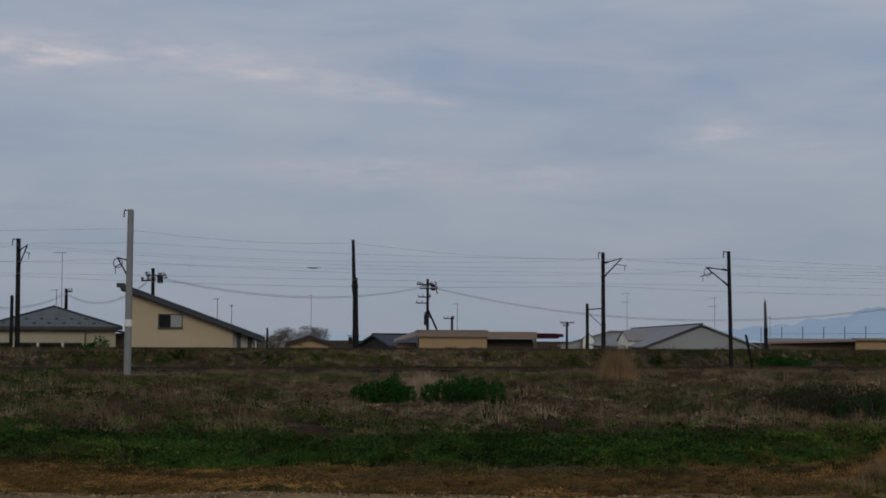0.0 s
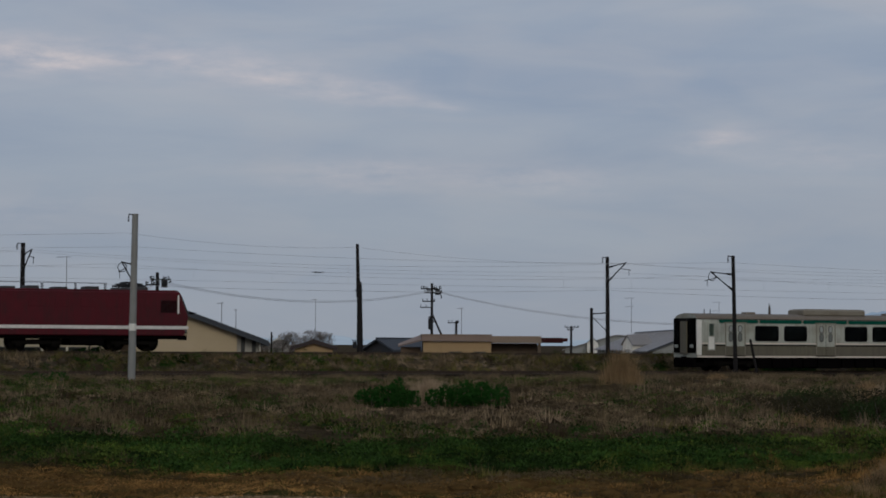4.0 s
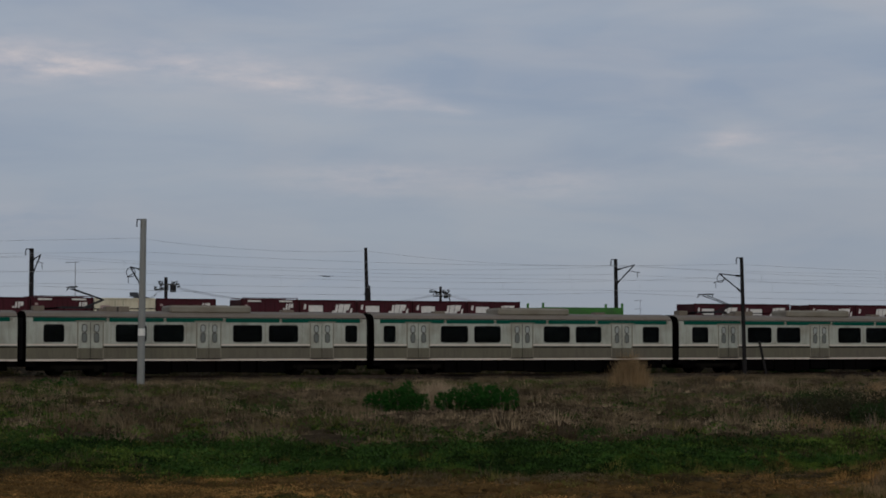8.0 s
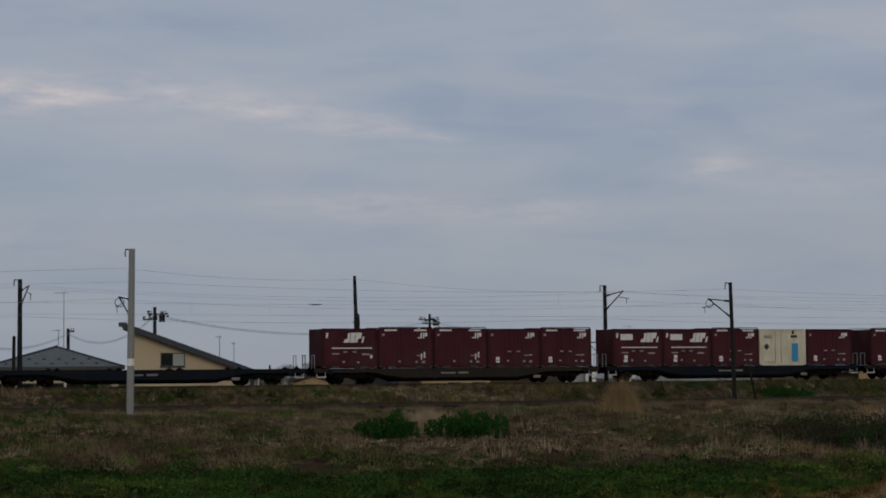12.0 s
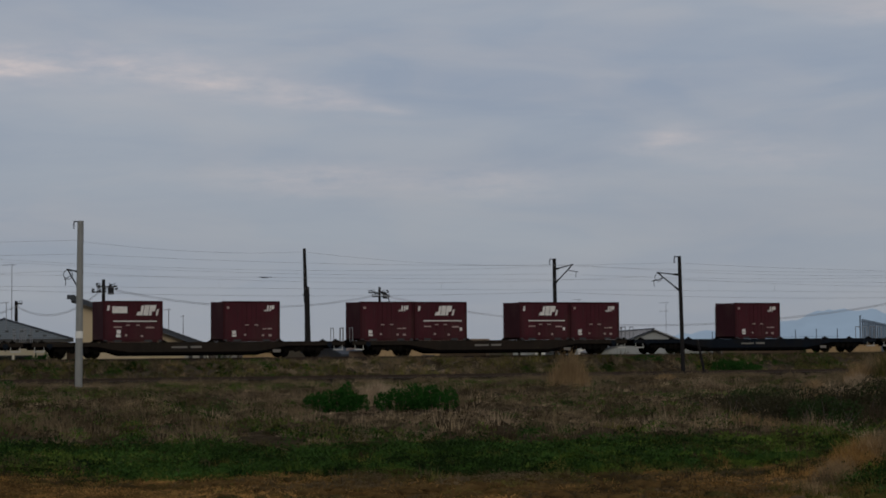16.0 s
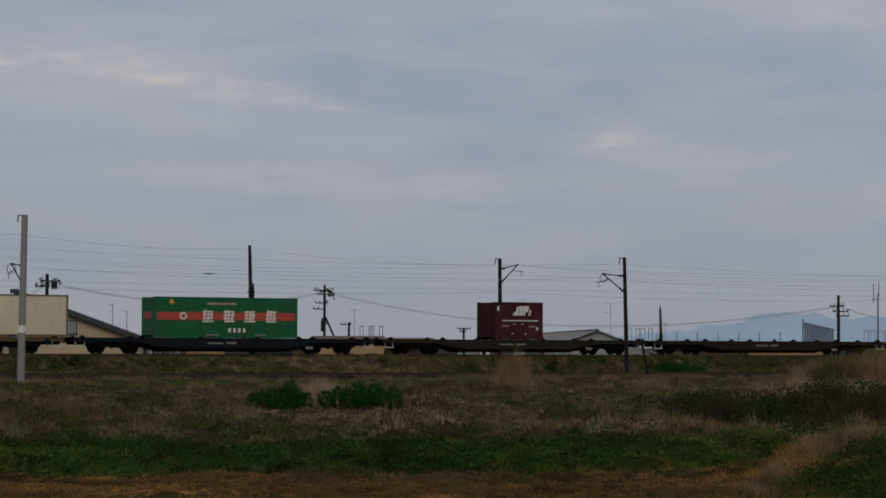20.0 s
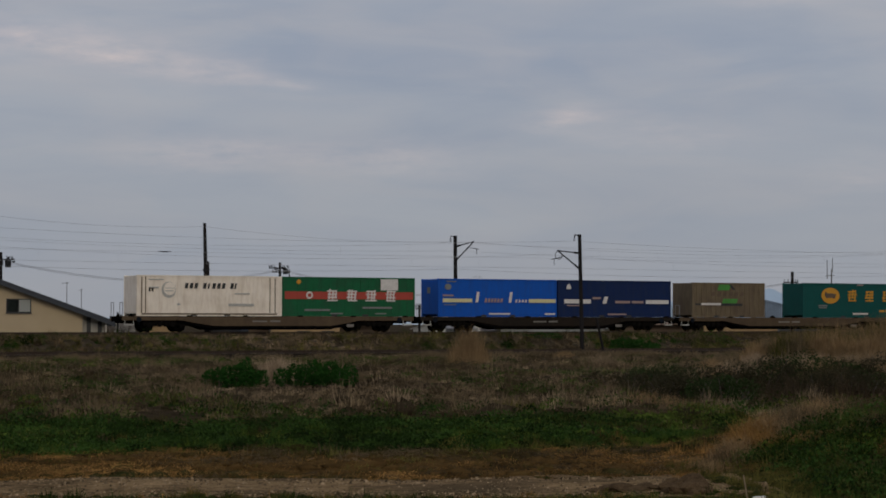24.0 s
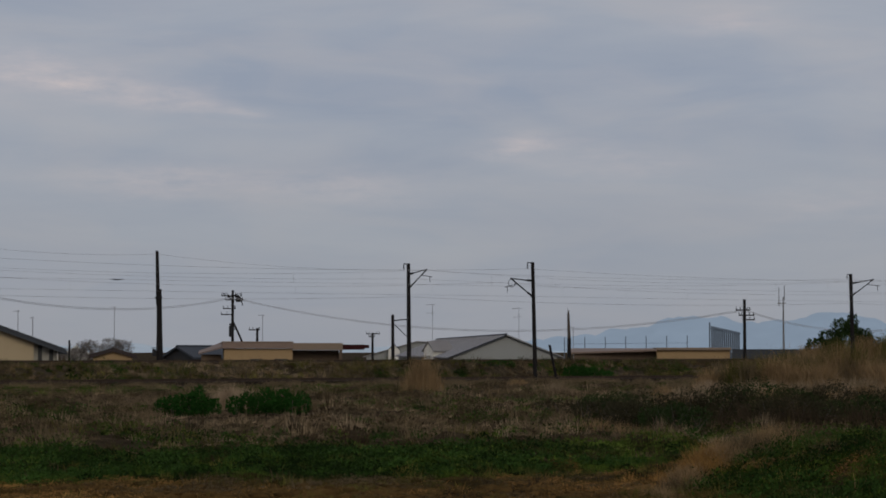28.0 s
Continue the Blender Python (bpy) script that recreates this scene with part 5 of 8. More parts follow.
# Both ridges glow by themselves, distance haze painted into their blue.
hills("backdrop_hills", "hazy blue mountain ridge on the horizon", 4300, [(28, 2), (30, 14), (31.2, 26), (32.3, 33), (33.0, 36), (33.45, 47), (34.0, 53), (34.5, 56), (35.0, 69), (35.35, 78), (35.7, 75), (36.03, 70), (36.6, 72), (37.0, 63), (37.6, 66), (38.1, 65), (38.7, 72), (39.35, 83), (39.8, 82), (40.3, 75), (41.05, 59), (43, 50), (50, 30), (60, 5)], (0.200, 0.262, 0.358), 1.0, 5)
hills("backdrop_lowland", "far lowland, pale blue with haze put into its colour", 4000, [(-20, 4), (0, 8), (10, 9), (15, 12), (19, 13), (20.3, 17), (20.8, 10), (24, 9), (27, 10), (30, 8), (31, 3), (36, 2), (40, 2), (50, 3), (70, 2)], (0.265, 0.320, 0.405), 1.0, 7)


# ---- the railway ----
NEAR_Y, NEAR_Z, FAR_Y, FAR_Z = 110.65, 0.0, 120.47, 1.05


def track(name, y, z, label):
    t = thing(name, label, "railway", kind="structure")
    one("ballast", lambda bm: extrude_x(bm, [(y - 3.0, z - 0.75), (y + 3.0, z - 0.75), (y + 1.75, z - 0.16), (y - 1.75, z - 0.16)], -700, 700), M["ballast"], t)
    for s in (-1, 1):
        c = y + s * 0.567

        def rail(bm):
            extrude_x(bm, [(c - .06, z - .15), (c + .06, z - .15), (c + .06, z - .135), (c + .01, z - .12), (c + .01, z - .04), (c + .033, z - .03), (c + .033, z), (c - .033, z), (c - .033, z - .03), (c - .01, z - .04), (c - .01, z - .12), (c - .06, z - .135)], -700, 700)
        one("rail", rail, M["rail_steel"], t)
    return t


near_track = track("near_track", NEAR_Y, NEAR_Z, "single railway line on dark brown ballast")
far_track = track("far_track", FAR_Y, FAR_Z, "single railway line on a low grassy bank")


def insulator(bm, p, q, n=4, r=0.075):
    p, q = Vector(p), Vector(q)
    for k in range(n):
        a, b = p.lerp(q, k / n), p.lerp(q, (k + .6) / n)
        tube(bm, a, b, r, r * .6, 7)


def mast(label, x, y, base, top, material, r0, r1, lean_x, side, tie, loop=False, band=None, pole_only=False):
    """A catenary mast; side: +1 or -1, the way across the tracks that its bracket points; tie: drop of the bracket below the top."""
    t = thing("catenary_mast", label, "mast", "masts along the railway")
    t.matrix_basis = pose(x, y, base)
    h = top - base
    tip = lambda z: lean_x * z / h
    one("pole", lambda bm: tube(bm, (0, 0, -.3), (lean_x, 0, h), r0, r1, 14), M[material], t)
    if band:
        one("band", lambda bm: tube(bm, (tip(band), 0, band), (tip(band + .38), 0, band + .38), r0 * .97 + .004, r0 * .94 + .004, 14), M["white_paint"], t, "white marker band")
    if pole_only:
        return t
    s = side
    z1 = h - tie
    x1 = tip(z1)
    one("tie_rod", lambda bm: (tube(bm, (x1, 0, z1), (x1, s * 2.7, z1 + .25), .035), insulator(bm, (x1, s * .3, z1 + .03), (x1, s * .8, z1 + .075))), M["steel_dark"], t)
    one("strut", lambda bm: (tube(bm, (tip(z1 - 1.0), 0, z1 - 1.0), (x1, s * 2.6, z1 + .22), .04), insulator(bm, (tip(z1 - .95), s * .15, z1 - .93), (x1, s * .7, z1 - .65))), M["steel_dark"], t)
    one("steady_arm", lambda bm: (tube(bm, (x1, s * 1.9, z1 - .12), (x1, s * 3.4, z1 - .28), .022), tube(bm, (x1, s * 3.1, z1 - .25), (x1, s * 3.1, z1 - .62), .018)), M["steel_dark"], t)
    if loop:
        def ring(bm):
            rows = []
            for k in range(16):
                a0 = k * math.tau / 16
                rows.append([bm.verts.new((x1 + (.25 + .02 * math.cos(c * math.tau / 6)) * math.cos(a0), s * 2.55 + .02 * math.sin(c * math.tau / 6), z1 - .05 + (.25 + .02 * math.cos(c * math.tau / 6)) * math.sin(a0))) for c in range(6)])
            for k in range(16):
                for c in range(6):
                    bm.faces.new((rows[k][c], rows[k - 1][c], rows[k - 1][c - 1], rows[k][c - 1]))
        one("wire_loop", ring, M["steel_dark"], t)
    one("top_bracket", lambda bm: (tube(bm, (lean_x, 0, h - .08), (lean_x - .34, 0, h - .02), .03), tube(bm, (lean_x - .34, 0, h - .02), (lean_x - .36, 0, h - .2), .03), insulator(bm, (lean_x - .36, 0, h - .2), (lean_x - .36, 0, h - .45), 3, .06)), M["steel_dark"], t)
    return t


mast("grey concrete catenary mast with a white band", 27.15, 106.0, -0.6, 8.46, "concrete_pole", 0.205, 0.165, 0.10, 1, 2.72, True, 2.82)
mast("slim dark catenary mast leaning slightly", 64.42, 106.0, -0.6, 7.04, "dark_pole", 0.135, 0.105, -0.20, 1, 1.15, True)
mast("slim dark catenary mast beside the farther track", 24.80, 123.5, 0.5, 7.62, "dark_pole", 0.165, 0.13, 0.0, -1, 0.75)
mast("slim dark catenary mast beside the farther track", 64.90, 123.5, 0.5, 7.64, "dark_pole", 0.16, 0.12, -0.06, -1, 0.75)
mast("slim dark catenary mast beside the farther track", 104.0, 123.5, 0.5, 7.62, "dark_pole", 0.17, 0.13, -0.20, -1, 0.75)
mast("dark catenary mast farther along the line", -15.0, 123.5, 0.5, 7.6, "dark_pole", 0.165, 0.13, 0.0, -1, 0.75)
mast("dark catenary mast farther along the line", 143.5, 123.5, 0.5, 7.6, "dark_pole", 0.165, 0.13, 0.0, -1, 0.75)
mast("dark catenary mast farther along the line", 103.5, 106.0, -0.6, 7.1, "dark_pole", 0.165, 0.13, 0.0, 1, 1.15)
mast("dark catenary mast farther along the line", -12.0, 106.0, -0.6, 7.9, "dark_pole", 0.165, 0.13, 0.0, 1, 1.9)


def joint_pole():
    """A thick dark pole spliced out of two lengths."""
    t = thing("spliced_pole", "tall dark pole spliced out of two lengths", "pole")
    t.matrix_basis = pose(46.72, 123.5, 0.4)
    one("lower_length", lambda bm: tube(bm, (.05, 0, 0), (-.03, 0, 5.2), .22, .16, 14), M["dark_pole"], t)
    one("upper_length", lambda bm: tube(bm, (-.09, 0, 4.2), (-.19, 0, 7.68), .14, .10, 14), M["dark_pole"], t)
    one("clamp", lambda bm: tube(bm, (-.06, 0, 4.6), (-.065, 0, 4.72), .235, .235, 14), M["steel_dark"], t)
    one("clamp", lambda bm: tube(bm, (-.0, 0, 1.6), (-.0, 0, 1.68), .225, .225, 14), M["steel_dark"], t)
    one("switch_box", lambda bm: box(bm, -.42, -.24, -.12, .12, .9, 1.35), M["steel_dark"], t)
    one("step_bar", lambda bm: tube(bm, (-.55, 0, 1.42), (.3, 0, 1.42), .025), M["steel_dark"], t)


joint_pole()


def stub_pole(label, x, y, base, top, lean, r=0.11, to=None):
    t = thing("stay_post", label, "post")
    t.matrix_basis = pose(x, y, base)
    h = top - base
    one("post", lambda bm: tube(bm, (0, 0, -.2), (lean, 0, h), r, r * .85, 10), M["dark_pole"], t)
    one("cap", lambda bm: tube(bm, (lean, 0, h), (lean, 0, h + .06), r * .95, r * .5, 10), M["steel_dark"], t)
    if to:
        one("cross_tie", lambda bm: (tube(bm, (lean, 0, h - .35), (to, 0, h - .25), .04), tube(bm, (lean * .9, 0, h - .5), (to, 0, h - 1.7), .025)), M["steel_dark"], t)


stub_pole("short dark stay post tied to the mast", 63.35, 122.9, 0.5, 4.05, -0.03, 0.12, 1.35)
stub_pole("short dark stay post beside the mast", 24.3, 122.9, 0.5, 4.1, 0.03, 0.12)
stub_pole("short leaning dark post beside the nearer track", 67.0, 107.6, -0.32, 1.95, -0.58, 0.09)
def splintered_pole():
    t = thing("broken_pole", "pale weathered pole with a splintered top", "pole")
    t.matrix_basis = pose(84.2, 133.5, -0.6)
    one("lower_length", lambda bm: tube(bm, (0, 0, -.2), (-.03, 0, 3.2), .17, .14, 10), M["dark_pole"], t)
    one("upper_length", lambda bm: tube(bm, (-.03, 0, 3.2), (-.09, 0, 5.15), .13, .085, 10), M["bark"], t, "pale bare upper length")
    for x, z in ((-.14, 5.5), (.0, 5.35)):
        one("splinter", lambda bm: tube(bm, (-.09, 0, 5.1), (x, 0, z), .05, .012, 6), M["bark"], t)


splintered_pole()


def trace(name, label, pts, sag, r=0.012, group="overhead wires"):
    """A wire hung through points; sag: metres at the middle of each span, one number or one for each."""
    line, n = [], 14
    sags = sag if isinstance(sag, tuple) else (sag,) * len(pts)
    for p, q, drop in zip(pts, pts[1:], sags):
        p, q = Vector(p), Vector(q)
        line += [p.lerp(q, k / n) - Vector((0, 0, 4 * drop * (k / n) * (1 - k / n))) for k in range(n)]
    line.append(Vector(pts[-1]))
    bm = bmesh.new()
    rings = []
    for k, p in enumerate(line):
        d = (line[min(k + 1, len(line) - 1)] - line[max(k - 1, 0)]).normalized()
        u = d.cross(Vector((0, 0, 1))).normalized()
        w = u.cross(d)
        rings.append([bm.verts.new(p + (u * math.cos(a) + w * math.sin(a)) * r) for a in (0, 1.2566, 2.5133, 3.7699, 5.0265)])
    for a, b in zip(rings, rings[1:]):
        for k in range(5):
            bm.faces.new((a[k], a[(k + 1) % 5], b[(k + 1) % 5], b[k]))
    ob = new(name, mesh_of(name, bm, M["wire"]))
    return tagged(ob, label, "wire", group)


fy, ny = FAR_Y, NEAR_Y - 1.6
trace("messenger_wire", "thin messenger wire over the farther track", [(x, fy, 7.08) for x in (-54, -15, 24.8, 64.8, 103.9, 143.5, 183)], 0.55, .0065)
trace("contact_wire", "thin contact wire over the farther track", [(x, fy, 6.10) for x in (-54, -15, 24.8, 64.8, 103.9, 143.5, 183)], 0.03, .0065)
trace("messenger_wire", "thin messenger wire over the nearer track", [(-51, NEAR_Y, 6.0), (-12, NEAR_Y, 6.0), (27.2, NEAR_Y, 5.95), (64.4, NEAR_Y, 5.95), (103.5, NEAR_Y, 5.95), (143, NEAR_Y, 5.95)], 0.5, .0065)
trace("contact_wire", "thin contact wire over the nearer track", [(x, NEAR_Y, 5.10) for x in (-51, -12, 27.2, 64.4, 103.5, 143)], 0.03, .0065)
trace("feeder_wire", "thin feeder wire along the mast tops", [(-54, 124, 7.6), (-15.3, 123.6, 7.5), (26.8, 105.9, 7.42), (46.5, 123.4, 7.86), (64.5, 123.5, 7.2), (103.5, 123.5, 7.2), (143, 123.5, 7.2), (183, 123.5, 7.2)], 0.30, .0065)
trace("earth_wire", "thin earth wire along the mast tops", [(-51, 106, 6.6), (-12, 106, 6.65), (27.2, 106, 6.7), (63.9, 106, 6.62), (103.2, 106, 6.6), (143, 106, 6.6)], 0.35, .0065)
trace("earth_wire", "thin earth wire along the farther masts", [(-15, 123.6, 7.15), (24.8, 123.6, 7.1), (64.8, 123.6, 6.6), (103.8, 123.6, 7.0), (143, 123.6, 7.0)], 0.4, .0065)
trace("signal_cable", "signal cable hung low along the masts", [(x, 123.5, 5.35) for x in (-15, 24.8, 64.87, 103.9, 143.5)], 0.35, .009)


def droppers():
    t = thing("wire_droppers", "short droppers between messenger and contact wire", "wire", "overhead wires")
    for x0, x1, y, za, zb, s in ((24.8, 64.8, fy, 7.08, 6.10, .55), (64.8, 103.9, fy, 7.08, 6.10, .55), (27.2, 64.4, NEAR_Y, 5.95, 5.1, .5), (64.4, 103.5, NEAR_Y, 5.95, 5.1, .5)):
        for k in range(1, 8):
            f = k / 8
            x = x0 + (x1 - x0) * f
            one("dropper", lambda bm: tube(bm, (x, y, zb - .03 * 4 * f * (1 - f)), (x, y, za - 4 * s * f * (1 - f)), .004, n=4), M["wire"], t)
    t2 = thing("wire_insulator", "small dark section insulator hung in the wire", "insulator")
    t2.matrix_basis = pose(42.75, fy, 6.07)
    one("body", lambda bm: (tube(bm, (-.22, 0, 0), (.22, 0, 0), .04, .03, 8), tube(bm, (-.45, 0, .02), (.45, 0, .02), .014, n=6)), M["steel_dark"], t2)


droppers()


# ---- utility poles and aerials ----
def utility_pole(label, az, dist, base, top, arms, boxes=0, brace=False, r=0.13, cluster=()):
    """arms: drop below the top, reach to the left, reach to the right."""
    t = thing("utility_pole", label, "pole", "utility poles")
    t.matrix_basis = spot(az, dist, base)
    h = top - base
    one("pole", lambda bm: tube(bm, (0, 0, 0), (0, 0, h), r * 1.25, r, 12), M["dark_pole"], t)
    for d, l, rr in arms:
        one("crossarm", lambda bm: box(bm, -l, rr, -.05, .05, h - d - .05, h - d + .05), M["steel_dark"], t)
        for x in (-l + .05, -l * .5, rr * .5, rr - .05):
            one("insulator", lambda bm: insulator(bm, (x, 0, h - d + .05), (x, 0, h - d + .3), 3, .07), M["dark_pole"], t)
    for k in range(boxes):
        sx = (.55, -.5, .9)[k]
        one("transformer", lambda bm: (tube(bm, (sx, 0, h - 1.15 + .1 * k), (sx, 0, h - .6 + .1 * k), .24, .24, 12), tube(bm, (sx, 0, h - .6 + .1 * k), (sx, 0, h - .45 + .1 * k), .08, .05)), M["steel_dark"], t)
    for x, z in cluster:
        one("strain_insulator", lambda bm: insulator(bm, (x, -.1, h - z), (x + .12, -.1, h - z - .34), 2, .15), M["dark_pole"], t)
    if brace:
        one("stay", lambda bm: tube(bm, (.1, 0, h - 3.2), (2.4, 0, .1), .09, .12, 8), M["dark_pole"], t)
        one("transformer", lambda bm: (tube(bm, (-.12, -.25, h - 4.6), (-.12, -.25, h - 3.5), .25, .25, 12), tube(bm, (-.12, -.25, h - 3.5), (-.12, -.25, h - 3.3), .10, .06)), M["steel_dark"], t)
        one("jumper", lambda bm: [tube(bm, (.2 + .75 * math.sin(k * .26), 0, h - 1.5 + .95 * math.cos(k * .26)), (.2 + .75 * math.sin(k * .26 + .26), 0, h - 1.5 + .95 * math.cos(k * .26 + .26)), .05, n=6) for k in range(6)], M["dark_pole"], t, "cable looped down from the crossarm")
    return t


utility_pole("dark utility pole with insulators rising behind the roof", 15.05, 158, -0.8, 7.0, ((.55, .55, .9), (.95, .9, .2)), 1, cluster=((-.5, .3), (-.8, .75), (.6, .35), (.9, .5), (-.35, .6)))
utility_pole("thin utility pole above the hipped roof", 12.67, 172, -0.8, 5.68, ((.22, .1, .5),))
utility_pole("utility pole crowded with crossarms and transformers", 22.76, 202, -0.8, 7.64, ((.55, 1.1, .5), (.95, .75, 1.0), (1.8, .95, .3), (2.4, 1.15, .1)), 1, True, .125, ((-.85, .3), (-.5, .45), (-.2, .55), (.25, .4), (.5, .55), (.75, .3), (.85, .75), (-.25, 3.3), (.15, 3.6)))
utility_pole("low utility pole behind the flat roof", 23.45, 205, -0.8, 3.95, ((.2, .85, .25),), 0, False, .12)
utility_pole("small utility pole between the buildings", 26.69, 250, -0.8, 3.9, ((.15, .8, .9), (.5, .5, .3)), 0)
utility_pole("dark utility pole in front of the mountains", 37.13, 180, -0.8, 6.16, ((.95, .75, .5), (1.4, .5, .85), (1.8, .2, .9)), 0)
utility_pole("thin grey service pole by the trees", 18.25, 240, -0.8, 2.9, ((.6, .1, .15),), 0, False, .10)
for up in (0, .11):
    trace("power_cable", "thick sagging power cable between utility poles", [tuple(spot(a, d, z + up).translation) for a, d, z in ((9.0, 150, 5.1), (12.67, 171, 5.2), (15.05, 158, 6.3), (22.76, 202, 6.85), (37.13, 180, 5.15), (42.5, 190, 4.3))], (1.35, 1.35, 1.35, 2.5, 1.35), .018)


def aerial(az, dist, base, top, half, rows=1):
    t = thing("tv_aerial", "thin television aerial on a tall mast", "aerial", "television aerials")
    t.matrix_basis = spot(az, dist, base)
    h = top - base
    one("mast", lambda bm: tube(bm, (0, 0, 0), (0, 0, h), .035, .025, 6), M["steel_grey"], t)
    for k in range(rows):
        z = h - .08 - k * 1.1
        one("boom", lambda bm: tube(bm, (-half, 0, z), (half * .4, 0, z + .03), .022, n=5), M["steel_grey"], t)
        for j in range(6):
            x = -half + j * half * .27
            one("element", lambda bm: tube(bm, (x, -.25, z), (x, .25, z), .012, n=4), M["steel_grey"], t)


aerial(12.55, 165, 2.9, 8.47, .78)
aerial(12.40, 162, 2.9, 5.4, .5)
aerial(19.48, 234, 1.9, 6.7, .5)
aerial(23.6, 212, -0.8, 5.4, .45)
aerial(28.38, 262, -0.8, 7.7, .8, 2)
aerial(30.82, 262, -0.8, 7.2, .85, 2)
aerial(16.85, 156, 2.0, 4.7, .35)
aerial(17.25, 156, 1.8, 4.2, .2)
aerial(32.35, 215, 0.5, 4.2, .3)


def lattice_mast():
    t = thing("antenna_mast", "thin grey antenna mast beyond the reeds", "mast")
    t.matrix_basis = spot(38.2, 220, -0.8)
    one("pole", lambda bm: tube(bm, (0, 0, 0), (0, 0, 8.2), .14, .07, 8), M["steel_grey"], t)
    for x, z0, z1 in ((-.45, 7.2, 9.2), (.12, 7.9, 9.4)):
        one("whip", lambda bm: tube(bm, (x, 0, z0), (x, 0, z1), .045, .04, 6), M["steel_grey"], t)
    one("crossarm", lambda bm: box(bm, -.6, .3, -.03, .03, 7.5, 7.58), M["steel_grey"], t)


lattice_mast()


# ---- buildings beyond the line ----
YARD = -0.8


def window(parent, x0, x1, z0, z1, y, split=True):
    # The dark frame plate also backs the clear pane as the dim room.
    w = bx("window", (x0, x1, y - .06, y + .02, z0, z1), "frame_dark", parent, "dark-framed sliding window")
    m = (x0 + x1) / 2
    fr = .08
    if split:
        bx("pane", (x0 + fr, m - .03, y - .075, y - .055, z0 + fr, z1 - fr), "glass", w)
        bx("pane", (m + .03, x1 - fr, y - .075, y - .055, z0 + fr, z1 - fr), "glass_pale", w, "pane with a pale curtain behind it")
    else:
        bx("pane", (x0 + fr, x1 - fr, y - .075, y - .055, z0 + fr, z1 - fr), "glass", w)
    bx("sill", (x0 - .05, x1 + .05, y - .12, y, z0 - .06, z0), "frame_dark", w)
    return w


def lean_to_house():
    t = thing("yellow_house", "pale yellow house with a long dark single-pitch roof", "house")
    t.matrix_basis = spot(14.183, 150, YARD)
    g = -YARD
    zt = lambda x: 5.54 + g - (x - 0.0) * (5.54 - 1.76) / 10.34
    u = .30
    one("wall", lambda bm: prism(bm, [(.7, 0), (8.13, 0), (8.13, zt(8.13) - u), (.7, zt(.7) - u)], 0, 8), M["wall_yellow"], t)
    one("side_wall", lambda bm: prism(bm, [(8.13, 0), (9.75, 0), (9.75, zt(9.75) - u), (8.13, zt(8.13) - u)], .5, 7.6), M["wall_grey"], t, "grey recessed wall under the low eave")
    for x0 in (8.45, 9.25):
        bx("window_slit", (x0, x0 + .3, .44, .52, 1.3, zt(x0) - u - .12), "frame_dark", t)
    window(t, 2.68, 4.46, 2.35 + g, 3.38 + g, 0)

    def roof(bm):
        slab(bm, [(-.05, -.7, zt(-.05) - u), (10.4, -.7, zt(10.4) - u), (10.4, 8.6, zt(10.4) - u), (-.05, 8.6, zt(-.05) - u)], (0, 0, u))
    one("roof", roof, M["roof_slate"], t)
    one("bargeboard", lambda bm: slab(bm, [(-.1, -.76, zt(-.1) - u - .06), (10.45, -.76, zt(10.45) - u - .06), (10.45, -.703, zt(10.45) - u - .06), (-.1, -.703, zt(-.1) - u - .06)], (0, 0, u + .02)), M["roof_slate"], t)
    for k in range(26):
        x = .2 + k * .39
        one("verge_tile", lambda bm: slab(bm, [(x, -.80, zt(x) - .10), (x + .34, -.80, zt(x + .34) - .13), (x + .34, -.4, zt(x + .34) - .13), (x, -.4, zt(x) - .10)], (0, 0, .16)), M["roof_slate"], t)
    one("snow_guard", lambda bm: slab(bm, [(.2, 1.5, zt(.2) + .05), (10.2, 1.5, zt(10.2) + .05), (10.2, 1.56, zt(10.2) + .05), (.2, 1.56, zt(.2) + .05)], (0, 0, .06)), M["steel_grey"], t)
    bx("ridge_vent", (-.35, .25, -.8, 1.2, zt(0) - .22, zt(0) + .06), "roof_slate", t)
    bx("gutter", (10.38, 10.52, -.75, 8.6, zt(10.4) - u - .06, zt(10.4) - u + .08), "frame_dark", t)
    bx("downpipe", (9.78, 9.86, -.1, 0, 0, zt(9.8) - u), "white_paint", t)
    return t


lean_to_house()


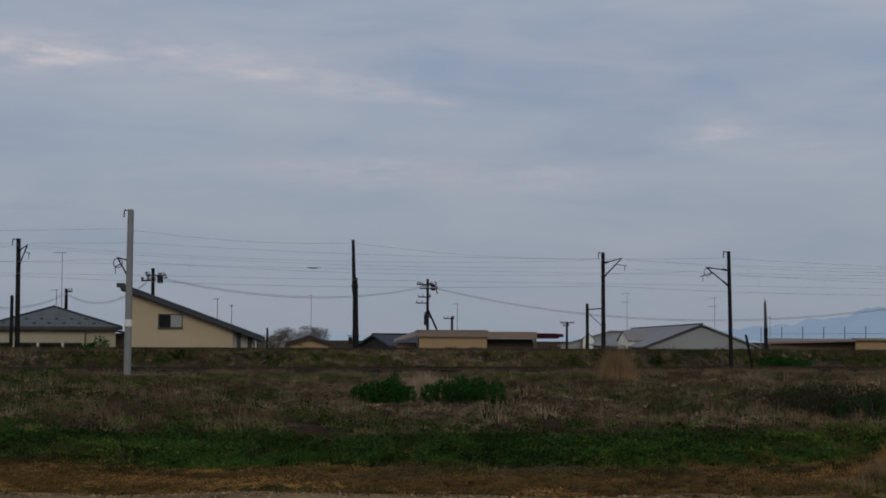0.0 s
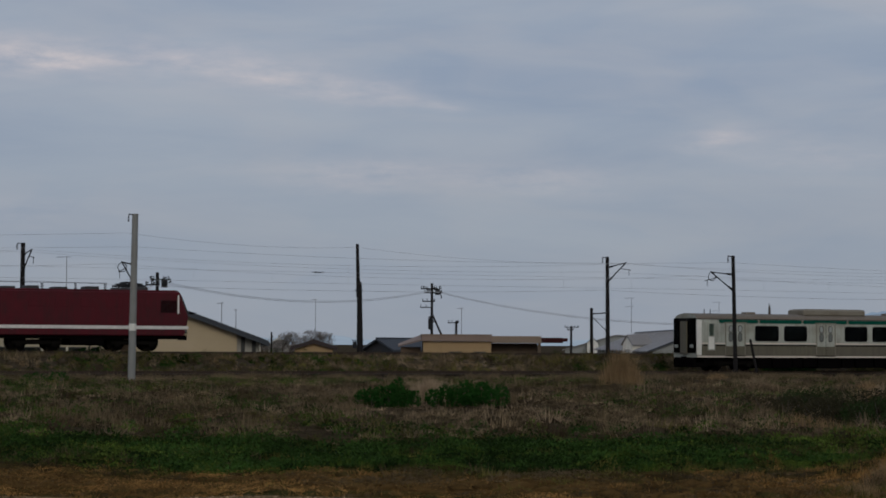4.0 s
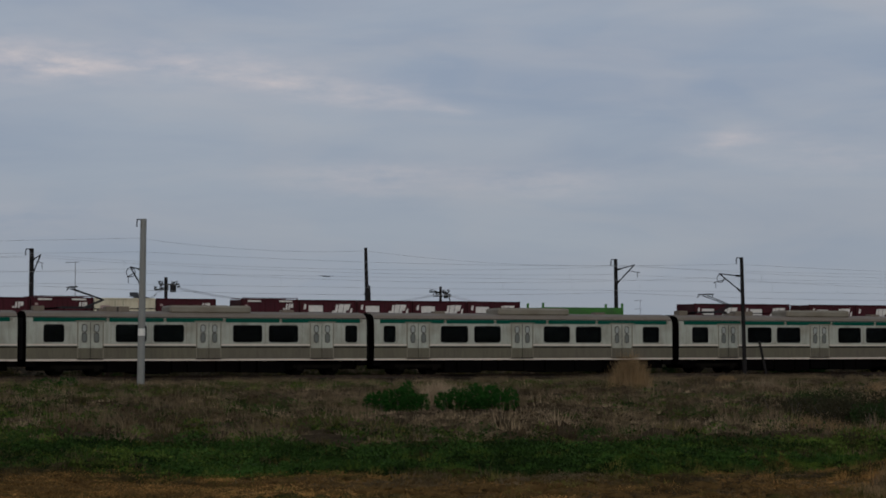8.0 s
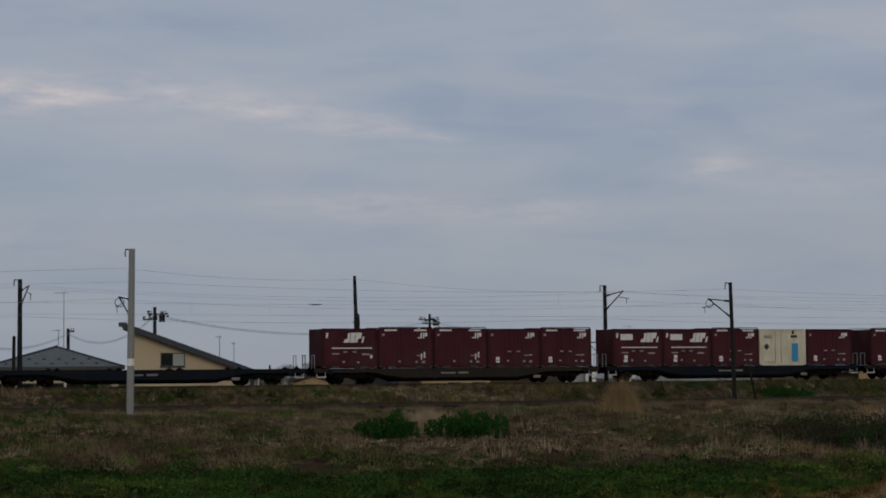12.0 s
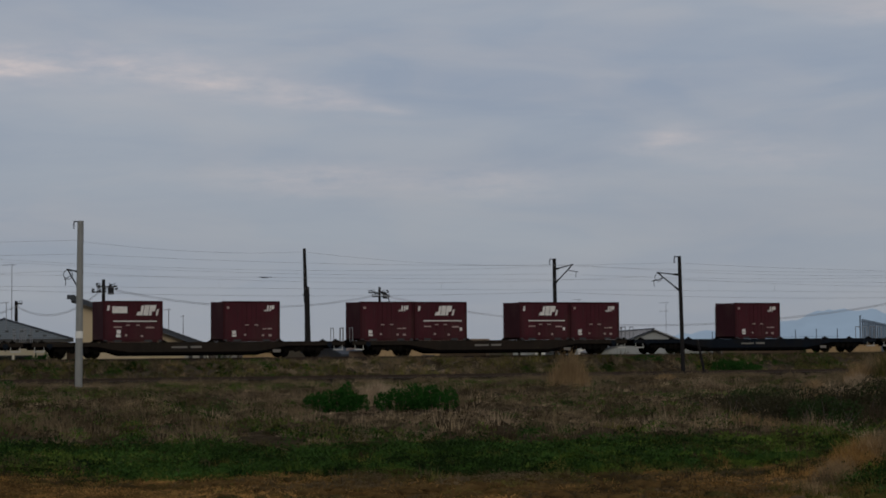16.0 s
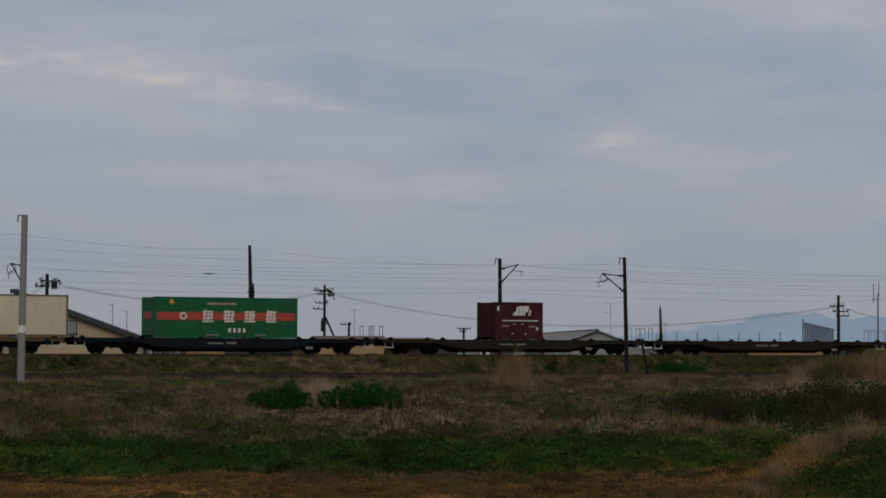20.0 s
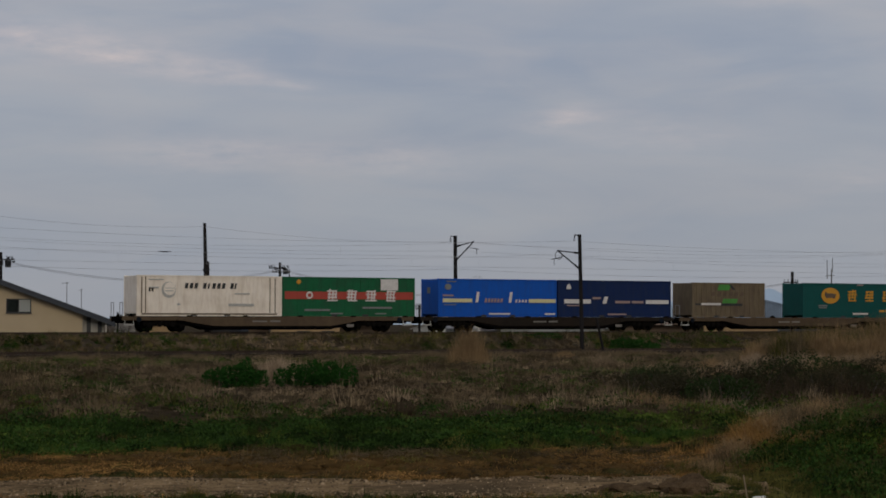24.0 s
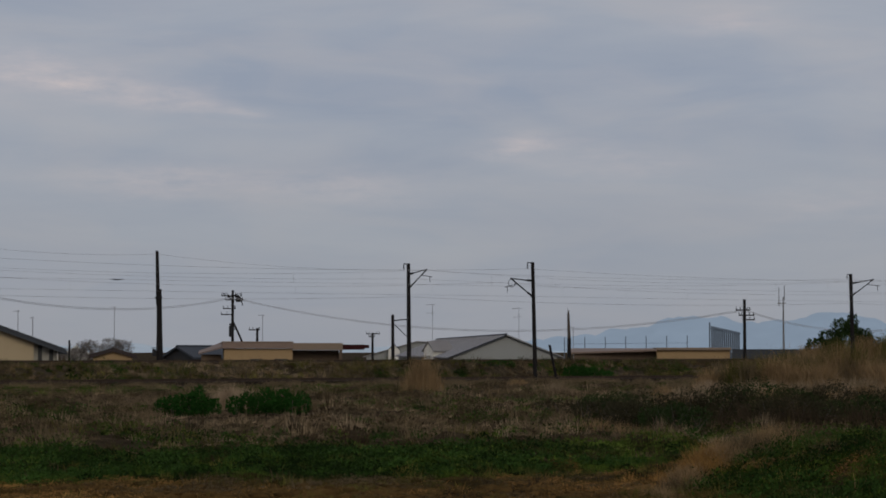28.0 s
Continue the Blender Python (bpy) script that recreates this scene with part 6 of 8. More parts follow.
def hip_house():
    t = thing("hipped_house", "low cream house with a hipped grey tile roof", "house")
    t.matrix_basis = spot(12.288, 160, YARD)
    e, top, hw = 2.42 - YARD, 4.05 - YARD, 5.35
    one("wall", lambda bm: box(bm, -4.9, 4.9, 0, 9.4, 0, e - .1), M["wall_cream"], t)
    bm = bmesh.new()
    v = [bm.verts.new(p) for p in ((-hw, -.6, e), (hw, -.6, e), (hw, 10, e), (-hw, 10, e), (.05, 4.7, top), (.25, 4.7, top))]
    for f in ((0, 1, 5, 4), (1, 2, 5), (2, 3, 4, 5), (3, 0, 4), (3, 2, 1, 0)):
        bm.faces.new([v[i] for i in f])
    part("roof", bm, M["roof_tile"], t)
    # tile courses up the front slope and ridge tiles down the hips
    for k in range(1, 11):
        f = k / 11.5
        z, y0 = e + (top - e) * f, -.6 + 5.3 * f
        one("tile_course", lambda b: box(b, -hw + (hw + .05) * f, hw - (hw - .25) * f, y0 - .03, y0 + .02, z - .02, z + .035), M["roof_tile"], t)
    for x0 in (-hw, hw):
        one("hip_tiles", lambda b: tube(b, (x0, -.6, e + .05), (.15, 4.7, top + .05), .09, .09, 6), M["roof_slate"], t)
    one("finial", lambda b: tube(b, (.15, 4.7, top), (.15, 4.7, top + .16), .12, .06, 8), M["roof_slate"], t)
    one("eave_board", lambda b: box(b, -hw - .05, hw + .05, -.66, -.6, e - .20, e + .06), M["frame_dark"], t)
    one("soffit", lambda b: box(b, -hw, hw, -.6, 0, e - .14, e - .1), M["wall_brown"], t)
    for x0, x1 in ((-4.5, -3.0), (-2.75, -1.15), (-.95, .75), (.95, 2.3), (2.75, 3.3)):
        window(t, x0, x1, .7, 2.02, 0, False)
    for x in (-1.05, .85):
        bx("window_post", (x - .05, x + .05, -.07, .02, .7, 2.02), "white_paint", t)
    bx("downpipe", (2.50, 2.60, -.5, -.4, 0, e - .2), "frame_dark", t)
    bx("cabinet", (3.5, 4.0, -.5, -.05, 0, 1.9), "wall_brown", t)
    for row, zz in ((8, .26), (6, .62)):
        for k in range(row):
            x = -4.2 + zz * 1.6 + k * 1.15
            f = zz / (top - e)
            one("snow_guard", lambda b: box(b, x, x + .26, -.6 + 5.3 * f - .05, -.6 + 5.3 * f, e + zz, e + zz + .11), M["frame_dark"], t)
    one("wing_wall", lambda b: box(b, 4.9, 6.2, 1.5, 8, 0, e - .45), M["wall_brown"], t)
    one("wing_roof", lambda b: slab(b, [(4.9, 1.2, e - .3), (6.5, 1.2, e - .55), (6.5, 8.3, e - .55), (4.9, 8.3, e - .3)], (0, 0, .12)), M["roof_slate"], t)


hip_house()


def gable_house(label, az, dist, hw, eave, ridge, depth, wall, roof, turn=0.0, base=YARD, thick=.16):
    t = thing("gabled_house", label, "house", "small houses beyond the line")
    t.matrix_basis = spot(az, dist, base, turn)
    e, r = eave - base, ridge - base
    one("wall", lambda bm: prism(bm, [(-hw * .86, 0), (hw * .86, 0), (hw * .86, e), (0, r - .2), (-hw * .86, e)], 0, depth), M[wall], t)
    for s in (-1, 1):
        one("roof_slope", lambda bm: slab(bm, [(0, -.5, r - thick), (s * hw * 1.06, -.5, e - .2), (s * hw * 1.06, depth + .5, e - .2), (0, depth + .5, r - thick)][::s], (0, 0, thick)), M[roof], t)
    one("ridge_cap", lambda bm: tube(bm, (0, -.52, r + .02), (0, depth + .52, r + .02), .1, .1, 8), M[roof], t)
    window(t, -hw * .35, hw * .35, e * .35, e * .8, 0)
    return t


gable_house("small house with a brown gable roof", 19.44, 230, 2.5, 1.0, 2.02, 7, "wall_ochre", "roof_brown", thick=.42)
gable_house("dark gabled house with a grey roof", 21.28, 220, 2.2, 0.95, 2.17, 9, "frame_dark", "roof_slate", -38, thick=.22)
gable_house("pale low house half hidden by trees", 18.45, 275, 1.6, 1.4, 2.4, 6, "wall_grey", "white_paint")


def flat_building():
    t = thing("flat_roofed_building", "long ochre building with a flat brown roof", "building")
    t.matrix_basis = spot(21.859, 190, YARD)
    g = -YARD
    bx("wall", (2.2, 8.57, 0, 9, 0, 1.86 + g), "wall_ochre", t)
    # dark brown here stands in for the shade of the recess
    bx("recess_wall", (8.57, 13.0, 1.6, 9, 0, 1.7 + g), "wall_brown", t, "wall under the overhang, the recess shade put into its brown")
    bx("fascia", (2.05, 8.6, -.35, 9.2, 1.88 + g, 2.46 + g), "roof_pink", t)
    bx("fascia", (8.603, 13.25, -.25, 9.2, 1.72 + g, 2.38 + g), "fascia_brown", t)
    one("roof_slope", lambda bm: slab(bm, [(2.05, -.3, 1.9 + g), (-.15, 2.5, 1.3 + g), (-.15, 9, 1.5 + g), (2.05, 9, 2.35 + g)], (0, 0, .14)), M["roof_pink"], t)
    bx("side_wall", (.1, 2.0, 2.5, 8.5, 0, 1.3 + g), "wall_brown", t)
    bx("canopy", (13.25, 15.3, -.1, 5, 1.76 + g, 2.24 + g), "canopy_red", t, "dark red projecting canopy", .03)
    bx("canopy", (15.2, 15.75, .1, 4.8, 1.90 + g, 2.20 + g), "canopy_red", t, "", .03)
    bx("post", (12.95, 13.2, -.1, .2, 0, 1.72 + g), "wall_brown", t)
    bx("parapet_cap", (2.0, 8.65, -.4, 9.3, 2.46 + g, 2.52 + g), "fascia_brown", t)
    for x in (4.6, 6.9):
        window(t, x, x + 1.2, .7, 1.7, 0)


flat_building()


def big_shed():
    """A long low barn, its gable end turned to the line."""
    t = thing("storage_shed", "long grey barn with a shallow gable roof", "shed")
    t.matrix_basis = spot(30.46, 170, YARD, 7.0)
    e, r, hw, dp = 1.12 - YARD, 3.0 - YARD, 4.7, 66
    one("wall", lambda bm: prism(bm, [(-hw * .95, 0), (hw * .95, 0), (hw * .95, e + .05), (0, r - .16), (-hw * .95, e + .05)], 0, dp), M["wall_shed"], t)
    for k in range(9):
        x = -4.0 + k
        bx("cladding_rib", (x - .03, x + .03, -.03, .01, 0, r - .32 - abs(x) * (r - e) / hw), "wall_shed", t)
    for s in (-1, 1):
        one("roof_slope", lambda bm: slab(bm, [(0, -.3, r - .10), (s * hw * 1.04, -.3, e - .12), (s * hw * 1.04, dp + .4, e - .12), (0, dp + .4, r - .10)][::s], (0, 0, .10)), M["roof_shed"], t)
        one("gable_trim", lambda bm: slab(bm, [(0, -.36, r - .1), (s * hw * 1.04, -.36, e - .12), (s * hw * 1.04, -.31, e - .12), (0, -.31, r - .1)][::s], (0, 0, .115)), M["roof_slate" if s < 0 else "steel_grey"], t)
    one("ridge_cap", lambda bm: tube(bm, (0, -.3, r + .02), (0, dp + .4, r + .02), .08, .08, 8), M["roof_slate"], t)
    for k in range(16):
        y = 2.0 + k * 4
        one("roof_rib", lambda bm: slab(bm, [(0, y, r + .01), (-hw, y, e + .01), (-hw, y + .12, e + .01), (0, y + .12, r + .01)], (0, 0, .04)), M["roof_shed"], t)
    # a small white hut stands before its long side
    h = thing("white_hut", "small white hut with a dark gable roof", "hut")
    h.matrix_basis = spot(28.27, 184, YARD, -48)
    one("wall", lambda bm: prism(bm, [(-.62, 0), (.62, 0), (.62, 2.5), (0, 3.22), (-.62, 2.5)], 0, 2.3), M["white_paint"], h)
    for s in (-1, 1):
        one("roof_slope", lambda bm: slab(bm, [(0, -.12, 3.24), (s * .8, -.12, 2.36), (s * .8, 2.5, 2.36), (0, 2.5, 3.24)][::s], (0, 0, .10)), M["roof_shed"], h)
    bx("door", (-.35, .35, -.03, .01, .1, 2.0), "wall_shed", h)
    # lower roofs beyond the far end
    t2 = thing("low_annex", "low annex with a pale wall beyond the barn", "shed")
    t2.matrix_basis = spot(27.5, 268, YARD)
    one("wall", lambda bm: prism(bm, [(-4.6, 0), (5.5, 0), (5.5, 3.45), (2.0, 3.6), (-.4, 2.95), (-4.6, 1.7)], 0, 8), M["wall_shed"], t2)
    one("roof", lambda bm: slab(bm, [(-5.0, -.3, 1.62), (2.0, -.3, 3.62), (2.0, 8.3, 3.62), (-5.0, 8.3, 1.62)], (0, 0, .12)), M["roof_shed"], t2)
    one("roof", lambda bm: slab(bm, [(2.0, -.3, 3.62), (5.8, -.3, 3.48), (5.8, 8.3, 3.48), (2.0, 8.3, 3.62)], (0, 0, .12)), M["roof_shed"], t2)
    one("white_gable", lambda bm: prism(bm, [(-1.7, 0), (-.2, 0), (-.2, 2.6), (-.95, 3.25), (-1.7, 2.6)], -2.0, -.35), M["white_paint"], t2, "white gabled porch")
    one("porch_roof", lambda bm: (slab(bm, [(-.95, -2.1, 3.27), (-.95, -.35, 3.27), (-.05, -.35, 2.48), (-.05, -2.1, 2.48)], (0, 0, .1)), slab(bm, [(-1.85, -2.1, 2.48), (-1.85, -.35, 2.48), (-.95, -.35, 3.27), (-.95, -2.1, 3.27)], (0, 0, .1))), M["roof_slate"], t2)


big_shed()


def low_building():
    t = thing("ochre_building", "low ochre building with a wide brown roof", "building")
    t.matrix_basis = spot(32.117, 200, YARD)
    g = -YARD
    bx("wall", (8.96, 16.1, 0, 8, 0, 1.72 + g), "wall_ochre", t)
    # brown wall colour carries the dark of the recess below the roof
    one("recess_wall", lambda bm: prism(bm, [(.9, 0), (8.955, 0), (8.955, 1.70 + g), (.9, 1.44 + g)], 1.2, 7.9), M["wall_brown"], t, "wall under the eave, the recess shade put into its brown")
    one("roof", lambda bm: slab(bm, [(.6, 1.0, 1.35 + g), (8.96, -.4, 1.62 + g), (8.96, 8, 1.75 + g), (.6, 8, 1.75 + g)], (0, 0, .16)), M["roof_pink"], t)
    bx("fascia", (8.9, 16.2, -.4, 8.2, 1.72 + g, 1.96 + g), "fascia_brown", t)
    t2 = thing("long_wall", "long dark grey wall beyond the reeds", "wall")
    t2.matrix_basis = spot(36.75, 200, YARD)
    bx("wall", (.1, 14, 0, .3, 0, 1.72 + g), "roof_slate", t2)
    bx("coping", (.05, 14.05, -.05, .35, 1.72 + g, 1.8 + g), "roof_slate", t2)
    # a line of net posts behind
    t3 = thing("post_fence", "line of dark fence posts before the mountains", "fence")
    t3.matrix_basis = spot(32.674, 210, YARD)
    for k in range(7):
        x = -2.1 + k * 2.1
        bx("post", (x - .04, x + .04, -.04, .04, 0, 3.02 + g + .035 * k), "slate_haze", t3)
    for z in (1.75, 2.35):
        one("rail", lambda bm: tube(bm, (-2.2, 0, z + g), (10.7, 0, z + g + .12), .015, n=5), M["slate_haze"], t3)
    # a slatted structure farther off
    t4 = thing("slatted_tower", "blue-grey slatted structure before the mountains", "structure")
    t4.matrix_basis = spot(36.2, 300, YARD)
    for k in range(14):
        x = k * .3
        top = 6.1 - .07 * k
        bx("slat", (x, x + .255, .05 * (k % 2), .12 + .05 * (k % 2), 0, top), "slate_haze", t4)
    bx("post", (-.3, -.1, -.1, .1, 0, 6.6), "slate_haze", t4)
    one("rail", lambda bm: slab(bm, [(-.2, -.12, 5.7), (4.3, -.12, 4.9), (4.3, -.02, 4.9), (-.2, -.02, 5.7)], (0, 0, .12)), M["slate_haze"], t4)


M["slate_haze"] = paint("slate_haze", (0.085, 0.110, 0.145), 0.8)
low_building()


# ---- the commuter train ----
CAR, HALF = 9.76, 1.45                  # half length of a body, half width
MOVERS = []                             # thing, place along the line at 0 s, speed, y, z

PROFILE = [(-1.40, 0.86), (-1.45, 1.05), (-1.45, 2.95), (-1.40, 3.22), (-1.22, 3.42), (-0.8, 3.54), (0, 3.60)]
PROFILE = PROFILE + [(-y, z) for y, z in PROFILE[-2::-1]]


def rounded(name, x0, x1, z0, z1, r, y0, y1, material, parent, label=""):
    """A plate with rounded corners."""
    pts = []
    for cx, cz, a0 in ((x1 - r, z0 + r, -90), (x1 - r, z1 - r, 0), (x0 + r, z1 - r, 90), (x0 + r, z0 + r, 180)):
        pts += [(cx + r * math.cos(radians(a0 + 30 * k)), cz + r * math.sin(radians(a0 + 30 * k))) for k in range(4)]
    return one(name, lambda bm: prism(bm, pts, y0, y1), M[material], parent, label)


def car_door(parent, x):
    """A pair of sliding leaves with narrow rounded windows."""
    for s in (-1, 1):
        c = x + s * .335
        leaf = bx("door_leaf", (c - .325, c + .325, -1.472, -1.44, 1.0, 2.98), "cream_panel", parent, "", .006)
        bx("lower_panel", (c - .325, c + .325, -1.479, -1.455, .97, 1.56), "lower_steel", leaf)
        # reflections painted in: a pale upper pane, a dimmer lower one
        for z0, z1, mat in ((2.46, 2.82, "glass_pale"), (1.90, 2.36, "glass_dim_reflection")):
            rounded("window_seal", c - .155, c + .155, z0 - .05, z1 + .05, .13, -1.479, -1.465, "door_seal", leaf)
            rounded("door_window", c - .105, c + .105, z0, z1, .095, -1.485, -1.46, mat, leaf)
    bx("door_seam", (x - .012, x + .012, -1.482, -1.45, .98, 2.98), "dark_rubber", parent)
    bx("door_rail", (x - .82, x + .82, -1.482, -1.44, 3.0, 3.06), "ac_beige", parent)
    bx("door_step", (x - .72, x + .72, -1.49, -1.42, .93, .985), "black_gear_and_shade", parent)
    for s in (-1, 1):
        bx("door_post", (x + s * .70 - .025, x + s * .70 + .025, -1.478, -1.44, 1.0, 3.0), "ac_beige", parent)


def car_window(parent, x0, x1):
    # Dark plate behind the pane stands in for the unlit car interior.
    w = rounded("window", x0 - .04, x1 + .04, 1.88, 2.85, .14, -1.468, -1.44, "dark_rubber", parent)
    rounded("pane", x0, x1, 1.92, 2.81, .11, -1.480, -1.462, "glass", w)


def bogie(parent, x, r=0.43, name="bogie"):
    b = one(name, lambda bm: (box(bm, x - 1.45, x + 1.45, -1.08, -.92, .42, .62), box(bm, x - 1.45, x + 1.45, .92, 1.08, .42, .62), box(bm, x - .25, x + .25, -1.0, 1.0, .40, .70)), M["bogie"], parent)
    for s in (-1, 1):
        one("wheelset", lambda bm: (tube(bm, (x + s * 1.05, -.60, r), (x + s * 1.05, -.48, r), r, r, 16), tube(bm, (x + s * 1.05, .48, r), (x + s * 1.05, .60, r), r, r, 16), tube(bm, (x + s * 1.05, -.9, r), (x + s * 1.05, .9, r), .08)), M["bogie"], b)
        one("axle_box", lambda bm: box(bm, x + s * 1.05 - .16, x + s * 1.05 + .16, -1.14, -.9, .28, .62), M["bogie"], b)


def pantograph(parent, x, z, height, mat="steel_dark", diamond=False):
    def linkage(bm):
        for y in (-.55, .55):
            if diamond:
                for s in (-1, 1):
                    tube(bm, (x + s * .75, y, z + .18), (x - s * .75, y * .8, z + .18 + height * .5), .03)
                    tube(bm, (x - s * .75, y * .8, z + .18 + height * .5), (x + s * .22, y * .5, z + .18 + height), .025)
            else:
                tube(bm, (x + .55, y * .6, z + .15), (x + 1.55, y * .4, z + .25 + height * .30), .04)
                tube(bm, (x + 1.55, y * .3, z + .25 + height * .30), (x - .25, y * .5, z + height + .12), .028)
        for s in (-.12, .12):
            tube(bm, (x - .2 + s, -.75, z + .2 + height), (x - .2 + s, .75, z + .2 + height), .035)
        for y in (-.75, .75):
            tube(bm, (x - .2, y, z + .2 + height), (x - .28, y * 1.25, z + .02 + height), .025)
    p = one("pantograph", linkage, M[mat], parent, "raised pantograph" if height > .5 else "folded pantograph")
    one("pantograph_base", lambda bm: (box(bm, x - .9, x + .9, -.65, -.5, z + .08, z + .18), box(bm, x - .9, x + .9, .5, .65, z + .08, z + .18)), M[mat], p)
    for sx in (-.75, .75):
        for y in (-.57, .57):
            one("insulator", lambda bm: insulator(bm, (x + sx, y, z - .12), (x + sx, y, z + .09), 3, .06), M["black_gear_and_shade"], p)


def commuter_car(kind, cab=0, panto=False):
    """kind: which windows; cab: -1 or 1 where the driver's end is."""
    t = thing("train_car", ("cream and steel commuter train cab car with a teal stripe" if cab else "cream and steel commuter train car with a teal stripe"), "train car", "cars of the commuter train")
    one("body", lambda bm: extrude_x(bm, PROFILE, -CAR, CAR), M["cream_panel"], t)
    one("roof", lambda bm: extrude_x(bm, [(-1.405, 3.24), (-1.225, 3.43), (-.8, 3.552), (0, 3.612), (.8, 3.552), (1.225, 3.43), (1.405, 3.24)], -CAR + .01, CAR - .01), M["roof_dirty"], t)
    for y0, y1 in ((-1.458, -1.44), (1.44, 1.458)):
        bx("lower_band", (-CAR + .004, CAR - .004, y0, y1, .98, 1.60), "lower_steel", t, "dull steel lower side")
        bx("waist_line", (-CAR + .006, CAR - .006, y0 * 1.003, y1 * 1.003, 1.70, 1.775), "pale_line", t)
        bx("waist_groove", (-CAR + .008, CAR - .008, y0 * 1.001, y1 * 1.001, 1.58, 1.66), "black_gear_and_shade", t)
        bx("sill_line", (-CAR + .002, CAR - .002, y0 * 1.002, y1 * 1.002, .86, .95), "pale_line", t)
    # the stripe is broken by vents and lamps
    cuts = sorted([-CAR + .3 + (1.2 if cab == -1 else 0), -5.3, -2.1, 1.3, 4.6, CAR - .3 - (1.2 if cab == 1 else 0)])
    for a, b in zip(cuts, cuts[1:]):
        bx("stripe", (a + .06, b - .10, -1.456, -1.40, 2.99, 3.21), "teal_stripe", t)
        bx("side_lamp", (b - .08, b + .04, -1.460, -1.40, 3.03, 3.18), "ac_beige", t)
    bx("eave_line", (-CAR + .01, CAR - .01, -1.43, -1.36, 3.225, 3.265), "roof_brown", t)
    for x in (-8.05, -5.15, -2.9, -.9, 1.6, 3.68, 5.85, 8.25):
        bx("sheet_seam", (x - .008, x + .008, -1.4535, -1.44, 1.78, 2.98), "ac_beige", t)
    mirror = kind in ("mid_b", "head")
    f = -1 if mirror else 1
    for x in (-6.28, .38, 7.04):
        car_door(t, f * x)
    wins = [(-4.85, -3.2), (-2.73, -1.08), (1.82, 3.45), (3.92, 5.58)]
    if kind != "head":
        wins.append((-8.8, -7.75))
    if not cab:
        wins.append((8.49, 9.15))
    for a, b in wins:
        car_window(t, *sorted((f * a, f * b)))
    if cab:
        c = cab
        x0 = c * 8.76
        d = bx("cab_door", (x0 - .26, x0 + .26, -1.476, -1.44, 1.30, 3.02), "cream_panel", t, "driver's door with a white lower panel", .006)
        bx("door_panel", (x0 - .20, x0 + .20, -1.484, -1.46, 1.38, 2.14), "white_paint", d)
        bx("cab_window", (x0 - .17, x0 + .17, -1.485, -1.46, 2.20, 2.94), "glass", d, "", .02)
        bx("cab_edge", (min(c * 9.46, c * 9.80), max(c * 9.46, c * 9.80), -1.47, -1.40, 1.0, 3.18), "white_paint", t, "white corner panel")
        bx("front_mask", (min(c * CAR, c * 9.86), max(c * CAR, c * 9.86), -1.34, 1.34, 1.15, 3.30), "black_gear_and_shade", t, "black front mask", .03)
        for y in (-.95, .95):
            bx("windscreen", (min(c * 9.83, c * 9.88), max(c * 9.83, c * 9.88), y - .33, y + .33, 2.1, 3.0), "glass", t, "", .02)
            bx("headlight", (min(c * 9.83, c * 9.90), max(c * 9.83, c * 9.90), y - .2, y + .2, 1.45, 1.65), "glass_pale", t, "", .02)
        bx("gangway_door", (min(c * 9.83, c * 9.93), max(c * 9.83, c * 9.93), -.40, .40, 1.05, 3.1), "lower_steel", t, "", .02)
        bx("destination_box", (min(c * 9.83, c * 9.87), max(c * 9.83, c * 9.87), -.7, .7, 3.12, 3.3), "dark_rubber", t)
        bx("skirt", (min(c * 8.9, c * 9.9), max(c * 8.9, c * 9.9), -1.3, 1.3, .25, .86), "black_gear_and_shade", t, "", .05)
        for y in (-1.2, 1.2):
            one("radio_whip", lambda bm: tube(bm, (c * 8.2, y * .3, 3.6), (c * 8.2, y * .3, 3.9), .03, .02), M["steel_dark"], t)
    # Solid black block filling the space below the floor, standing in for shade.
    bx("underframe", (-9.3, 9.3, -1.0, 1.0, .34, .87), "black_gear_and_shade", t)
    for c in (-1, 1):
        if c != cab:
            # Black cap: the shade of the gap between cars put into its colour.
            one("end_wall", lambda bm: extrude_x(bm, [(y * .995, z - .004) for y, z in PROFILE], min(c * CAR, c * 9.775), max(c * CAR, c * 9.775)), M["black_gear_and_shade"], t, "black end wall, the shade between cars put into its colour")
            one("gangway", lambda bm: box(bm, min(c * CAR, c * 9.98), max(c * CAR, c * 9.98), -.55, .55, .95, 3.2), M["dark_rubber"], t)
        one("coupler", lambda bm: box(bm, min(c * 9.4, c * 10.0), max(c * 9.4, c * 10.0), -.12, .12, .62, .92), M["black_gear_and_shade"], t)
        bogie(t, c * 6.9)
        one("headstock", lambda bm: box(bm, min(c * 9.2, c * 9.74), max(c * 9.2, c * 9.74), -1.3, 1.3, .55, .86), M["black_gear_and_shade"], t)
    # Boxes drawn deep and close so their black fills in for shade below.
    rs = random.Random(len(MOVERS) * 7 + 3)
    x = -5.3
    while x < 4.3:
        l = rs.uniform(.7, 1.9)
        bx("equipment_box", (x, min(x + l, 5.35), -1.32, 1.32, rs.uniform(.10, .26), .86), "black_gear_and_shade", t, "", .03)
        x += l + rs.uniform(.05, .16)
    bx("air_conditioner", (-1.7, 3.0, -.95, .95, 3.5, 3.92), "ac_beige", t, "beige rooftop air conditioner", .09)
    for k in range(4):
        bx("ac_grille", (-1.4 + k * 1.12, -.6 + k * 1.12, -.8, .8, 3.915, 3.95), "roof_dirty", t)
    for xv in (-5.2, 5.4):
        bx("roof_vent", (xv - .35, xv + .35, -.3, .3, 3.56, 3.72), "roof_dirty", t, "", .03)
